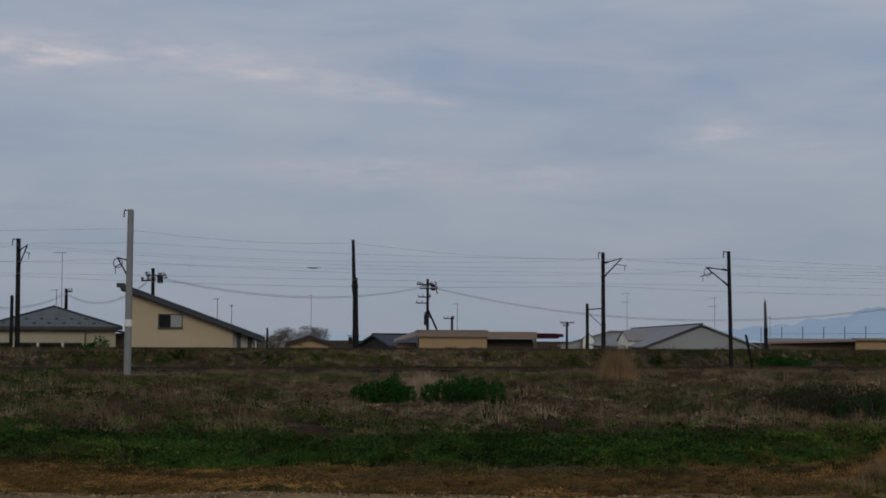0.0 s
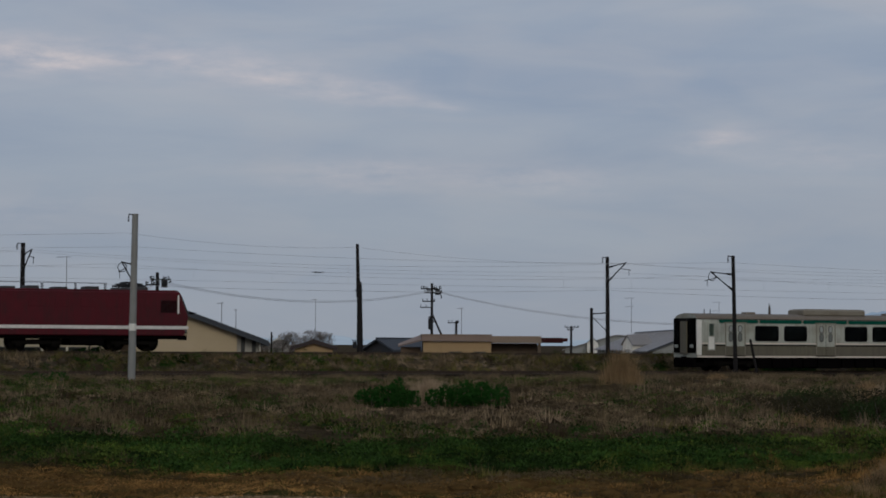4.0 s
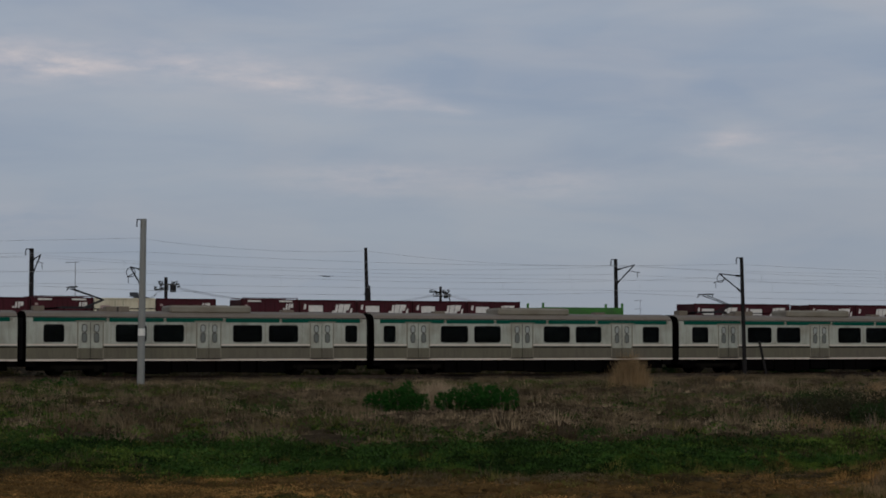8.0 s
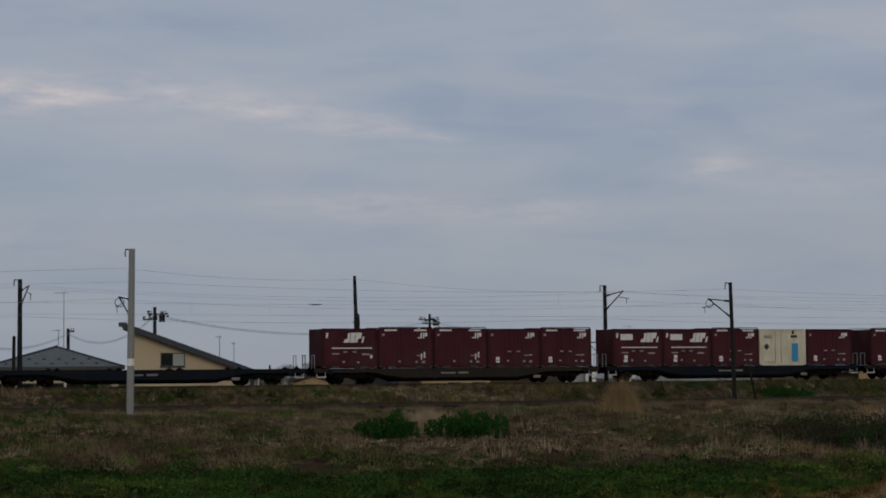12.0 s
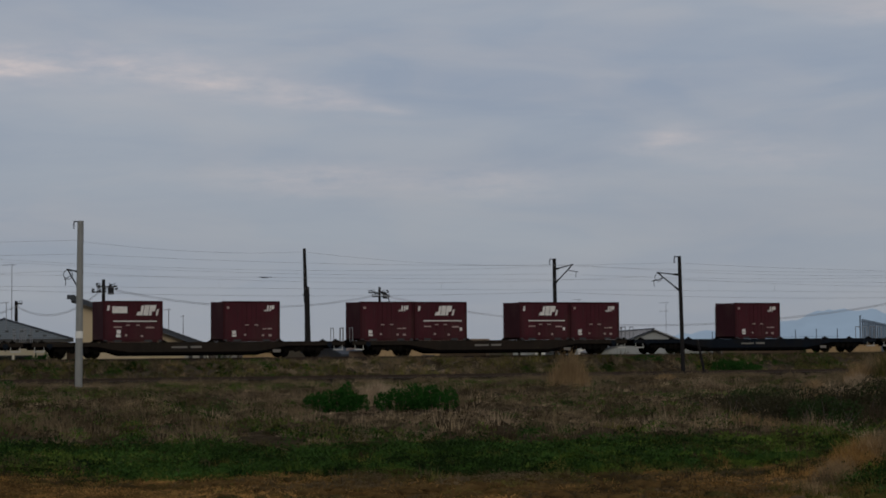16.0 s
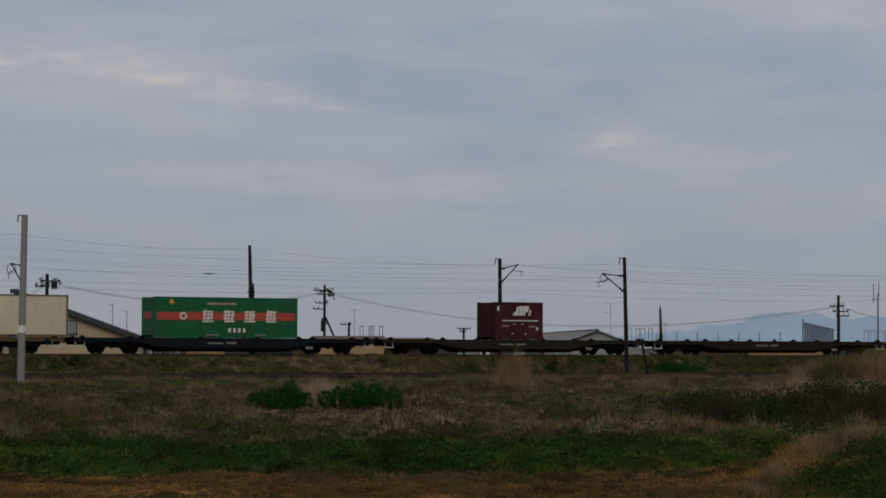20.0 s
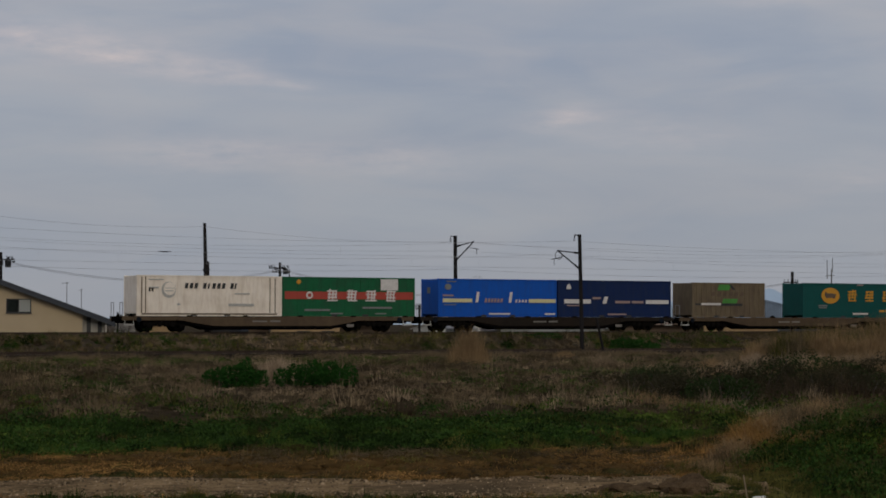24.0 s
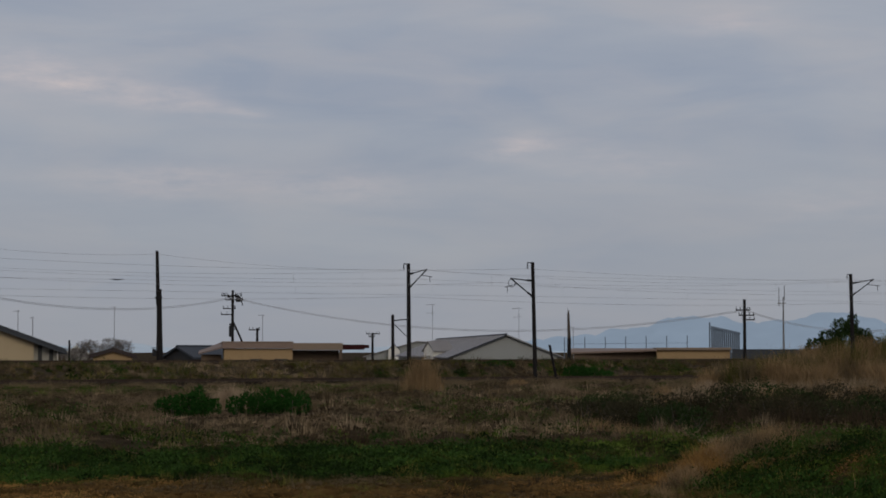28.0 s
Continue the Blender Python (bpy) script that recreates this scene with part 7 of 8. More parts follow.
    if panto:
        pantograph(t, -6.8, 3.66, 1.05)
        one("roof_cable", lambda bm: (tube(bm, (-5.7, .3, 3.72), (-2.2, .3, 3.76), .03), tube(bm, (-8.6, -.2, 3.7), (-7.8, -.2, 3.76), .05)), M["black_gear_and_shade"], t)
        for xb in (-8.9, -4.9, -4.2):
            bx("roof_box", (xb - .3, xb + .3, -.5, .2, 3.55, 3.86), "roof_dirty", t, "", .03)
    return t


FRONT, TRAIN_V = 165.27, -25.478
for k, (kind, cab, panto) in enumerate((("head", -1, False), ("tail", 1, True), ("head", -1, False), ("mid_a", 0, True), ("mid_b", 0, False), ("tail", 1, True))):
    MOVERS.append((commuter_car(kind, cab, panto), FRONT + 10 + 20 * k, TRAIN_V, NEAR_Y, NEAR_Z))


# ---- the freight train ----
FREIGHT_V = 21.909
DECK = 1.01                              # deck over the rail


def locomotive():
    t = thing("locomotive", "dark red two-section electric freight locomotive", "locomotive")
    for s in (-1, 1):
        a, b = (s * .35, s * 12.35) if s > 0 else (s * 12.35, s * .35)
        end = 12.35 * s
        sec = one("section_body", lambda bm: prism(bm, [(a + (.0 if s > 0 else .25), .95), (b - (.25 if s > 0 else 0), .95), (b - (.0 if s > 0 else 0), 2.1), (b - (.55 if s > 0 else 0), 3.6), (a + (0 if s > 0 else .55), 3.6), (a, 2.1)], -1.42, 1.42), M["loco_red"], t, "dark red body", .06)
        bx("roof_deck", (a + .6, b - .6, -1.25, 1.25, 3.585, 3.7), "loco_red", sec, "", .04)
        x0 = end - s * 1.75
        bx("cab_side_window", (min(x0, x0 + s * 1.0), max(x0, x0 + s * 1.0), -1.44, -1.40, 2.35, 3.08), "glass", sec, "", .02)
        one("windscreen", lambda bm: slab(bm, [(end + s * .02, -1.2, 2.3), (end + s * .02, 1.2, 2.3), (end - s * .40, 1.15, 3.4), (end - s * .40, -1.15, 3.4)], (s * .03, 0, .01)), M["glass"], sec)
        bx("cab_pillar", (min(x0 + s * 1.05, x0 + s * 1.15), max(x0 + s * 1.05, x0 + s * 1.15), -1.436, -1.40, 2.3, 3.4), "white_paint", sec)
        bx("white_band", (a + .02, b - .02, -1.435, -1.41, 1.35, 1.55), "mark_white", sec)
        for k in range(5):
            xl = min(a, b) + 2.3 + k * 1.55
            bx("louvre", (xl, xl + .9, -1.436, -1.41, 2.65, 3.15), "loco_red", sec, "", .01)
        for k in range(2):
            bogie(t, s * (3.2 + 5.9 * k), .56)
        bx("tank", (min(s * 5.2, s * 7.2), max(s * 5.2, s * 7.2), -1.25, 1.25, .35, .95), "black_gear_and_shade", t)
        for k, xl in enumerate((1.2, 2.6, 4.3, 6.2, 8.0, 9.2)):
            bx("roof_box", (min(s * xl, s * (xl + .8)), max(s * xl, s * (xl + .8)), -.7, .7, 3.69, 3.84 + .05 * (k % 2)), "loco_grey", t, "", .03)
        for xl in (1.0, 3.6, 5.6, 7.4):
            one("roof_insulator", lambda bm: insulator(bm, (s * xl, -.55, 3.7), (s * xl, -.55, 4.08), 4, .11), M["black_gear_and_shade"], t)
        one("bus_bar", lambda bm: tube(bm, (s * .9, -.55, 4.09), (s * 7.5, -.55, 4.09), .018), M["steel_dark"], t)
        pantograph(t, s * 9.0 if s > 0 else -1.4, 3.82, .16 if s > 0 else .95, "steel_dark", True)
    one("bellows", lambda bm: box(bm, -.36, .36, -1.1, 1.1, 1.0, 3.5), M["dark_rubber"], t)
    bx("underframe", (-12.0, 12.0, -1.2, 1.2, .75, .97), "black_gear_and_shade", t)
    for s in (-1, 1):
        one("coupler", lambda bm: box(bm, min(s * 12.1, s * 12.6), max(s * 12.1, s * 12.6), -.15, .15, .7, 1.0), M["black_gear_and_shade"], t)
        bx("cab_lamp", (min(s * 11.6, s * 11.9), max(s * 11.6, s * 11.9), -.3, .3, 3.58, 3.74), "glass_pale", t, "", .03)
    return t


MOVERS.append((locomotive(), -66.0, FREIGHT_V, FAR_Y, FAR_Z))


def flat_wagon(paint_name, label):
    """A long container flat: fish-bellied side sills, two bogies, lock blocks, end rails."""
    t = thing("container_wagon", label, "rail wagon", "wagons of the freight train")
    sill = [(-9.95, DECK - .28), (-6.0, DECK - .28), (-4.1, DECK - .66), (4.1, DECK - .66), (6.0, DECK - .28), (9.95, DECK - .28), (9.95, DECK - .015), (-9.95, DECK - .015)]
    for y0, y1 in ((-1.24, -1.12), (1.12, 1.24)):
        s = one("side_sill", lambda bm: prism(bm, sill, y0, y1), M[paint_name], t, "fish-bellied side sill")
        if y0 < 0:
            bx("stencil", (-1.4, -.4, -1.247, -1.235, DECK - .38, DECK - .28), "stencil_grey", s)
            bx("stencil", (-.2, .5, -1.247, -1.235, DECK - .38, DECK - .26), "stencil_grey", s)
            for x in (-8.6, -6.4, -2.8, 1.7, 3.3, 6.8, 8.7):
                bx("sill_rib", (x - .05, x + .05, -1.262, -1.235, DECK - .27, DECK - .03), paint_name, s)
    # Thickened in black to take in the shadow below the flange as well.
    one("lower_flange", lambda bm: prism(bm, [(-6.4, DECK - .36), (-4.3, DECK - .78), (4.3, DECK - .78), (6.4, DECK - .36), (6.4, DECK - .26), (4.0, DECK - .62), (-4.0, DECK - .62), (-6.4, DECK - .26)], -1.30, -1.0), M["black_gear_and_shade"], t)
    bx("deck", (-9.95, 9.95, -1.16, 1.16, DECK - .12, DECK - .03), "black_gear_and_shade", t)
    # Sill deepened between the bogies as a black screen against the view through.
    one("centre_sill", lambda bm: prism(bm, [(-9.9, .55), (-5.6, .55), (-4.4, .15), (4.4, .15), (5.6, .55), (9.9, .55), (9.9, .85), (-9.9, .85)], -.3, .3), M["black_gear_and_shade"], t)
    for k in range(6):
        x = -9.35 + k * 3.74
        for y in (-1.15, 1.15):
            one("lock_block", lambda bm: (box(bm, x - .17, x + .17, y - .12, y + .10, DECK - .04, DECK + .05), box(bm, x - .07, x + .07, y - .06, y + .06, DECK + .04, DECK + .13)), M["bogie"], t)
    for s in (-1, 1):
        bogie(t, s * 7.1, .40)
        for y0 in (-1.1, .6):
            one("end_rail", lambda bm: (tube(bm, (s * 9.9, y0, DECK - .05), (s * 9.9, y0, DECK + .82), .024), tube(bm, (s * 9.9, y0 + .5, DECK - .05), (s * 9.9, y0 + .5, DECK + .82), .024), tube(bm, (s * 9.9, y0 - .02, DECK + .82), (s * 9.9, y0 + .52, DECK + .82), .024)), M["steel_grey"], t)
        one("coupler", lambda bm: box(bm, min(s * 9.8, s * 10.2), max(s * 9.8, s * 10.2), -.12, .12, .65, .95), M["black_gear_and_shade"], t)
        one("brake_step", lambda bm: (box(bm, s * 9.5 - .3, s * 9.5 + .3, -1.3, -1.1, .42, .50), tube(bm, (s * 9.5 - .28, -1.2, .45), (s * 9.5 - .28, -1.2, DECK - .2), .022), tube(bm, (s * 9.5 + .28, -1.2, .45), (s * 9.5 + .28, -1.2, DECK - .2), .022)), M["mark_grey"], t, "pale step")
    bx("air_tank", (-2.6, -1.2, -.95, -.45, .3, .62), "black_gear_and_shade", t, "", .1)
    bx("brake_valve", (1.4, 2.0, -.9, -.4, .34, .66), "black_gear_and_shade", t, "", .05)
    one("brake_rod", lambda bm: (tube(bm, (-6.0, -.5, .42), (6.0, -.5, .38), .035, n=6), tube(bm, (-5.4, -.9, .56), (5.4, -.9, .30), .025, n=6)), M["black_gear_and_shade"], t)
    for s in (-1, 1):
        one("bogie_spring", lambda bm: [tube(bm, (s * 7.1 + x, -1.16, .34), (s * 7.1 + x, -1.16, .66), .13, .13, 8) for x in (-.42, 0, .42)], M["bogie"], t)
        one("hand_brake", lambda bm: (tube(bm, (s * 8.9, -1.27, .45), (s * 8.9, -1.27, .80), .02, n=6), tube(bm, (s * 8.9, -1.30, .78), (s * 8.9, -1.24, .78), .17, .17, 12)), M["wagon_blue"], t)
    bx("placard", (5.1, 5.6, -1.33, -1.30, .32, .50), "stencil_grey", t)
    return t


WAGON = [flat_wagon("wagon_brown", "weathered brown container flat wagon"), flat_wagon("wagon_blue", "weathered blue-grey container flat wagon"), flat_wagon("wagon_rust", "rusty brown container flat wagon")]
FIRST, PITCH = -78.8, 20.425
ZONE = lambda i: FIRST - PITCH * i       # the front edge of the load on wagon i


def bars(parent, name, mat, items, y=-1.232):
    for x0, x1, z0, z1 in items:
        bx(name, (x0, x1, y - .012, y + .004, z0, z1), mat, parent)


def slant(parent, name, mat, x0, x1, z0, z1, lean=.12, y=-1.232):
    one(name, lambda bm: prism(bm, [(x0, z0), (x1, z0), (x1 + lean, z1), (x0 + lean, z1)], y - .013, y + .004), M[mat], parent)


def box_shell(t, length, height, mat, end_mat, width=2.45, ribs=0, bevel=.02):
    """The shell of a container on its corner posts; ribs: upright corrugations on the sides."""
    h, w = length / 2, width / 2
    b = bx("body", (-h + .03, h - .03, -w + .03, w - .03, .14, height - .03), mat, t, "", bevel)
    for s in (-1, 1):
        for y in (-w + .06, w - .06):
            bx("corner_post", (s * (h - .06) - .06, s * (h - .06) + .06, y - .06, y + .06, 0, height), end_mat, t, "", .01)
        bx("end_panel", (min(s * (h - .03), s * (h - .012)), max(s * (h - .03), s * (h - .012)), -w + .12, w - .12, .16, height - .1), end_mat, t)
    for y in (-w + .03, w - .03):
        bx("bottom_rail", (-h + .12, h - .12, y - .03, y + .03, .0, .15), end_mat, t)
        bx("top_rail", (-h + .12, h - .12, y - .035, y + .028, height - .09, height - .005), end_mat, t)
    for k in range(ribs):
        x = -h + .25 + (length - .5) * (k + .5) / ribs
        bx("side_rib", (x - .07, x + .07, -w - (.02 if mat == "grey_long" else 0), -w + .034, .17, height - .1), mat, t)
    return b


def red_container(kind, frame_top):
    """kinds: plain with a monogram, lettered with a white panel, lettered without it, ribbed."""
    words = {"J": "dark red container with a white monogram", "B": "dark red container with white panel, logo and line", "F": "dark red container with white logo and line", "R": "dark red ribbed container with white monogram"}[kind]
    t = thing("freight_container", words + (" and a raised top frame" if frame_top else ""), "container", "containers on the freight train")
    box_shell(t, 3.715, 2.49, "container_red", "container_end", ribs=11 if kind == "R" else 0)
    if kind != "R":
        for x in (-1.72, -.62, .0, .62, 1.72):
            bx("door_seam", (x - .012, x + .012, -1.206, -1.185, .18, 2.38), "container_end", t)
        for x in (-.31, .31):
            one("lock_bar", lambda bm: tube(bm, (x, -1.215, .2), (x, -1.215, 2.36), .018, n=6), M["container_end"], t)
            bx("lock_handle", (x - .12, x + .12, -1.235, -1.205, .98, 1.05), "mark_dull", t)
        for x in (-1.2, 1.2):
            bx("press_rib", (x - .35, x + .35, -1.207, -1.185, .3, 2.3), "container_red", t, "", .008)
    for x in (-.95, .95):
        bx("fork_pocket", (x - .24, x + .24, -1.232, -1.19, .0, .13), "mark_black", t)
    for x in (-1.70, 1.70):
        bx("foot_casting", (x - .10, x + .10, -1.236, -1.12, -.02, .13), "mark_black", t)
    y = -1.222
    if kind in "JR":
        # monogram as plain blocks
        bars(t, "logo", "mark_white", ((.82, .96, 1.86, 1.95),), y)
        slant(t, "logo", "mark_white", .99, 1.09, 1.86, 2.22, .03, y)
        slant(t, "logo", "mark_white", 1.16, 1.25, 1.86, 2.22, .03, y)
        slant(t, "logo", "mark_white", 1.29, 1.46, 1.98, 2.22, .02, y)
        bars(t, "label_plate", "mark_white", ((-1.28, -1.00, .30, .42), (-1.28, -1.02, .46, .66)) if kind == "J" else ((1.22, 1.32, .62, 1.0), (1.02, 1.1, .5, .9)), y)
        bars(t, "small_marking", "mark_dull", ((.72, 1.0, .74, .80), (1.04, 1.32, .74, .82), (.66, .80, .32, .44), (1.1, 1.3, .30, .44), (-.5, -.36, .36, .46), (-1.62, -1.45, 2.02, 2.16)), y)
    else:
        if kind == "B":
            bars(t, "white_panel", "mark_white", ((-1.28, -.36, 1.74, 2.14),), y)
        x0 = .20 if kind == "B" else -.44
        for a, b, z0, z1 in ((0, .2, 0, .18), (.2, .33, .0, .48), (.38, .64, .0, .5), (.68, .82, 0, .5), (.82, 1.02, .2, .5), (1.06, 1.16, .0, .3)):
            slant(t, "logo", "mark_white", x0 + a * 1.13, x0 + b * 1.13 + .01, 1.60 + z0 * 1.25, 1.60 + z1 * 1.25, .10, y)
        bars(t, "white_line", "mark_white", ((-1.22, 1.48, 1.22, 1.29),), y)
        bars(t, "small_marking", "mark_dull", ((-1.2, -.7, .86, .94), (.8, 1.3, .82, .92), (-.5, -.36, .34, .46), (.48, .62, .30, .42)), y)
        bars(t, "label_plate", "mark_white", ((-1.05, -.78, .28, .46), (-1.02, -.76, .50, .74)) if kind == "B" else ((1.34, 1.5, .62, .82),), y)
        slant(t, "end_logo", "mark_white", -1.62, -1.48, 1.9, 2.2, .05, y)
    if frame_top:
        bars(t, "top_panel", "mark_white", ((-1.45, -.62, 2.33, 2.43), (.58, 1.42, 2.33, 2.43)), y)
        for yy in (-1.19, 1.19):
            bx("top_frame", (-1.78, 1.78, yy - .03, yy + .03, 2.54, 2.59), "container_end", t)
        for x in (-1.75, -.4, .4, 1.75):
            bx("frame_post", (x - .03, x + .03, -1.2, -1.14, 2.47, 2.55), "container_end", t)
    return t


def cream_container(accent, label):
    t = thing("freight_container", label, "container", "containers on the freight train")
    box_shell(t, 3.715, 2.49, "cream_box", "cream_box", ribs=0)
    for x in (-.12, -.6, .9):
        bx("door_seam", (x - .012, x + .012, -1.206, -1.185, .18, 2.38), "mark_black", t)
    if accent == "mark_blue":
        bars(t, "blue_panel", accent, ((.72, 1.22, .25, 1.50),), -1.222)
        bars(t, "small_marking", "mark_black", ((.66, 1.16, 1.9, 2.06), (.75, .9, 2.15, 2.4)), -1.222)
    else:
        bars(t, "orange_panel", accent, ((.82, 1.22, .15, 2.4),), -1.222)
        for x in (.1, .3, .5):
            bx("press_rib", (x, x + .1, -1.215, -1.185, .2, 2.35), "cream_box", t)
    one("diamond", lambda bm: prism(bm, [(-1.3, 1.05), (-1.08, 1.28), (-1.3, 1.51), (-1.52, 1.28)], -1.236, -1.19), M["mark_black"], t, "black diamond sign")
    bars(t, "small_marking", "mark_dull", ((-1.5, -.9, 1.85, 2.05), (-1.4, -.7, .2, .26)), -1.222)
    return t


def long_container(name_mat, length, label, height=2.55, ribs=24, end="", decorate=None):
    t = thing("long_container", label, "container", "long containers on the freight train")
    box_shell(t, length, height, name_mat, end or name_mat, 2.47, ribs)
    if decorate:
        decorate(t)
    for x in (-1.1, 1.1):
        bx("fork_pocket", (x - .2, x + .2, -1.242, -1.2, .0, .13), "mark_black", t)
    return t


def glyph(t, mat, x, z, s, seed, y=-1.248):
    """A dense upright block of plain slanted bars."""
    rs = random.Random(seed)
    for k in range(4):
        a, b = rs.uniform(.34, .5), rs.uniform(.34, .5)
        slant(t, "lettering", mat, x - s * a, x + s * b, z + s * (.02 + k * .25), z + s * (.13 + k * .25), .02, y)
    for f in (-.30, rs.uniform(-.06, .06), .26):
        slant(t, "lettering", mat, x + s * f - s * .06, x + s * f + s * .06, z + s * rs.uniform(0, .3), z + s * rs.uniform(.75, 1.0), .07, y - .002)


def deco_green(plain):
    def deco(t):
        y = -1.240
        bx("red_band", (-4.55, 4.55, y - .004, y + .02, 1.10, 1.58), "mark_red", t)
        for k, x in enumerate((-1.25, .12, 1.5, 2.9)):
            glyph(t, "mark_white", x, .96, .80, k, -1.250)
        one("emblem", lambda bm: tube(bm, (-2.85, -1.235, 1.35), (-2.85, -1.258, 1.35), .24, .24, 18), M["mark_white"], t, "round white emblem")
        one("emblem_core", lambda bm: tube(bm, (-2.85, -1.25, 1.35), (-2.85, -1.264, 1.35), .13, .13, 14), M["mark_red"], t)
        bars(t, "lettering", "mark_dull", ((-1.3, .6, 2.05, 2.18),) if not plain else ((2.2, 3.4, 1.72, 2.42),), -1.248) if not plain else bars(t, "white_sheet", "mark_white", ((2.2, 3.45, 1.70, 2.42),), -1.248)
        bars(t, "lettering", "mark_white" if not plain else "mark_faint", [(.1 + .32 * k, .26 + .32 * k, .34, .60) for k in range(4)] if not plain else [(-3.2, -1.4, .34, .46), (.9, 3.0, .5, .62)], -1.248)
        bars(t, "label_plate", "mark_faint", ((-1.4, -.5, .14, .22), (1.8, 2.6, .14, .22)), -1.248)
        one("small_emblem", lambda bm: tube(bm, (-3.6, -1.235, 2.2), (-3.6, -1.256, 2.2), .16, .1, 10), M["mark_yellow"], t)
        for x in (-.35, .35):
            bx("end_band", (-4.73, -4.70, x - .35, x + .35, 1.15, 1.6), "mark_red", t)
    return deco


def deco_teal(t):
    one("emblem", lambda bm: extrude_disc(bm, -2.25, 1.60, .82, .58), M["mark_yellow"], t, "yellow oval emblem")
    one("emblem_core", lambda bm: prism(bm, [(-2.8, 1.62), (-2.62, 1.42), (-2.2, 1.46), (-1.9, 1.38), (-1.72, 1.7), (-2.1, 1.78), (-2.5, 1.76), (-2.72, 1.9)], -1.270, -1.25), M["wall_brown"], t, "plain dark shape")
    for k, x in enumerate((-.25, 1.35, 2.95)):
        glyph(t, "mark_yellow", x, 1.18, .88, 10 + k)
    bars(t, "lettering", "mark_faint", ((-3.35, -2.55, .82, .92), (-3.3, -2.6, .68, .76)), -1.248)
    bars(t, "label_plate", "mark_white", ((-.2, 1.2, .22, .34),), -1.248)
    bars(t, "lettering", "mark_yellow", ((2.3, 2.75, .42, .56), (2.85, 3.5, .40, .58)), -1.248)
    bars(t, "top_label", "mark_dull", ((.2, .8, 2.36, 2.44),), -1.248)


def extrude_disc(bm, x, z, rx, rz, y0=-1.256, y1=-1.22, n=28):
    prism(bm, [(x + rx * math.cos(k * math.tau / n), z + rz * math.sin(k * math.tau / n)) for k in range(n)], y0, y1)


def deco_blue(t):
    y = -1.248
    bars(t, "yellow_bar", "mark_pale_yellow", ((-4.2, -2.0, .95, 1.20), (2.35, 4.45, .95, 1.20)), y)
    slant(t, "lettering", "mark_white", -1.75, -1.55, .95, 1.65, .12, y)
    for k in range(6):
        slant(t, "lettering", "mark_dull", -1.05 + k * .24, -.9 + k * .24, .96, 1.22, .05, y)
    slant(t, "lettering", "mark_white", .78, .98, .95, 1.65, .12, y)
    for k in range(4):
        slant(t, "lettering", "mark_white", 1.3 + k * .25, 1.42 + k * .25, .96, 1.16, .05, y)
    bars(t, "small_marking", "mark_dull", ((-4.2, -3.4, 1.34, 1.46),), y)
    bars(t, "small_marking", "mark_faint", ((-4.1, -3.2, .76, .82), (-3.9, -3.2, 2.30, 2.36)), y)
    one("emblem", lambda bm: extrude_disc(bm, -3.8, 1.98, .24, .20), M["mark_faint"], t, "small round emblem")
    bars(t, "label_plate", "mark_white", ((-.7, .9, .14, .24), (3.6, 4.4, .14, .24)), y)
    bx("end_emblem", (-4.57, -4.55, -.1, .3, 1.55, 1.95), "mark_faint", t)


def deco_navy(t):
    y = -1.248
    bars(t, "cream_bar", "mark_white", ((-4.1, -2.0, .92, 1.20), (2.5, 4.4, .92, 1.18)), y)
    bars(t, "lettering", "mark_dull", ((-1.85, -1.2, 1.22, 1.36), (.0, 1.2, .95, 1.12), (1.35, 2.3, .95, 1.12), (-3.9, -2.8, .74, .82)), y)
    slant(t, "lettering", "mark_white", -1.05, -.75, .92, 1.40, .16, y)
    one("emblem", lambda bm: prism(bm, [(-3.95, 1.9), (-3.55, 1.9), (-3.6, 2.12), (-3.75, 2.28), (-3.9, 2.12)], y - .012, y + .004), M["mark_white"], t)
    bars(t, "label_plate", "mark_dull", ((-.6, .9, .14, .24),), y)


def deco_khaki(t):
    y = -1.248
    slant(t, "green_mark", "mark_green", -1.0, .0, 1.92, 2.32, .15, y)
    one("dark_arrow", lambda bm: prism(bm, [(.0, 2.32), (.2, 2.32), (.55, 1.96), (.3, 1.98)], y - .014, y + .004), M["mark_black"], t)
    for k in range(6):
        slant(t, "lettering", "wall_brown", -1.55 + k * .5, -1.25 + k * .5, 1.52, 1.78, .08, y)
    slant(t, "green_mark", "mark_green", -.6, .65, 1.0, 1.32, .1, y)
    bars(t, "lettering", "mark_black", ((-.7, 1.15, .82, .98), (-2.9, -2.4, .86, .98)), y)
    bars(t, "label_plate", "mark_white", ((-2.4, -.7, .86, 1.0),), y)


def deco_cream(t):
    y = -1.248
    one("emblem", lambda bm: prism(bm, [(-3.9, 2.02), (-3.6, 1.9), (-3.35, 2.08), (-3.72, 2.06)], y - .012, y + .004), M["mark_black"], t)
    bars(t, "lettering", "mark_dull", ((-4.1, -3.2, .78, .90), (-4.0, -2.9, .62, .70)), y)


def deco_grey(t):
    bars(t, "label_plate", "mark_grey", ((2.2, 3.9, .5, .92),), -1.258)


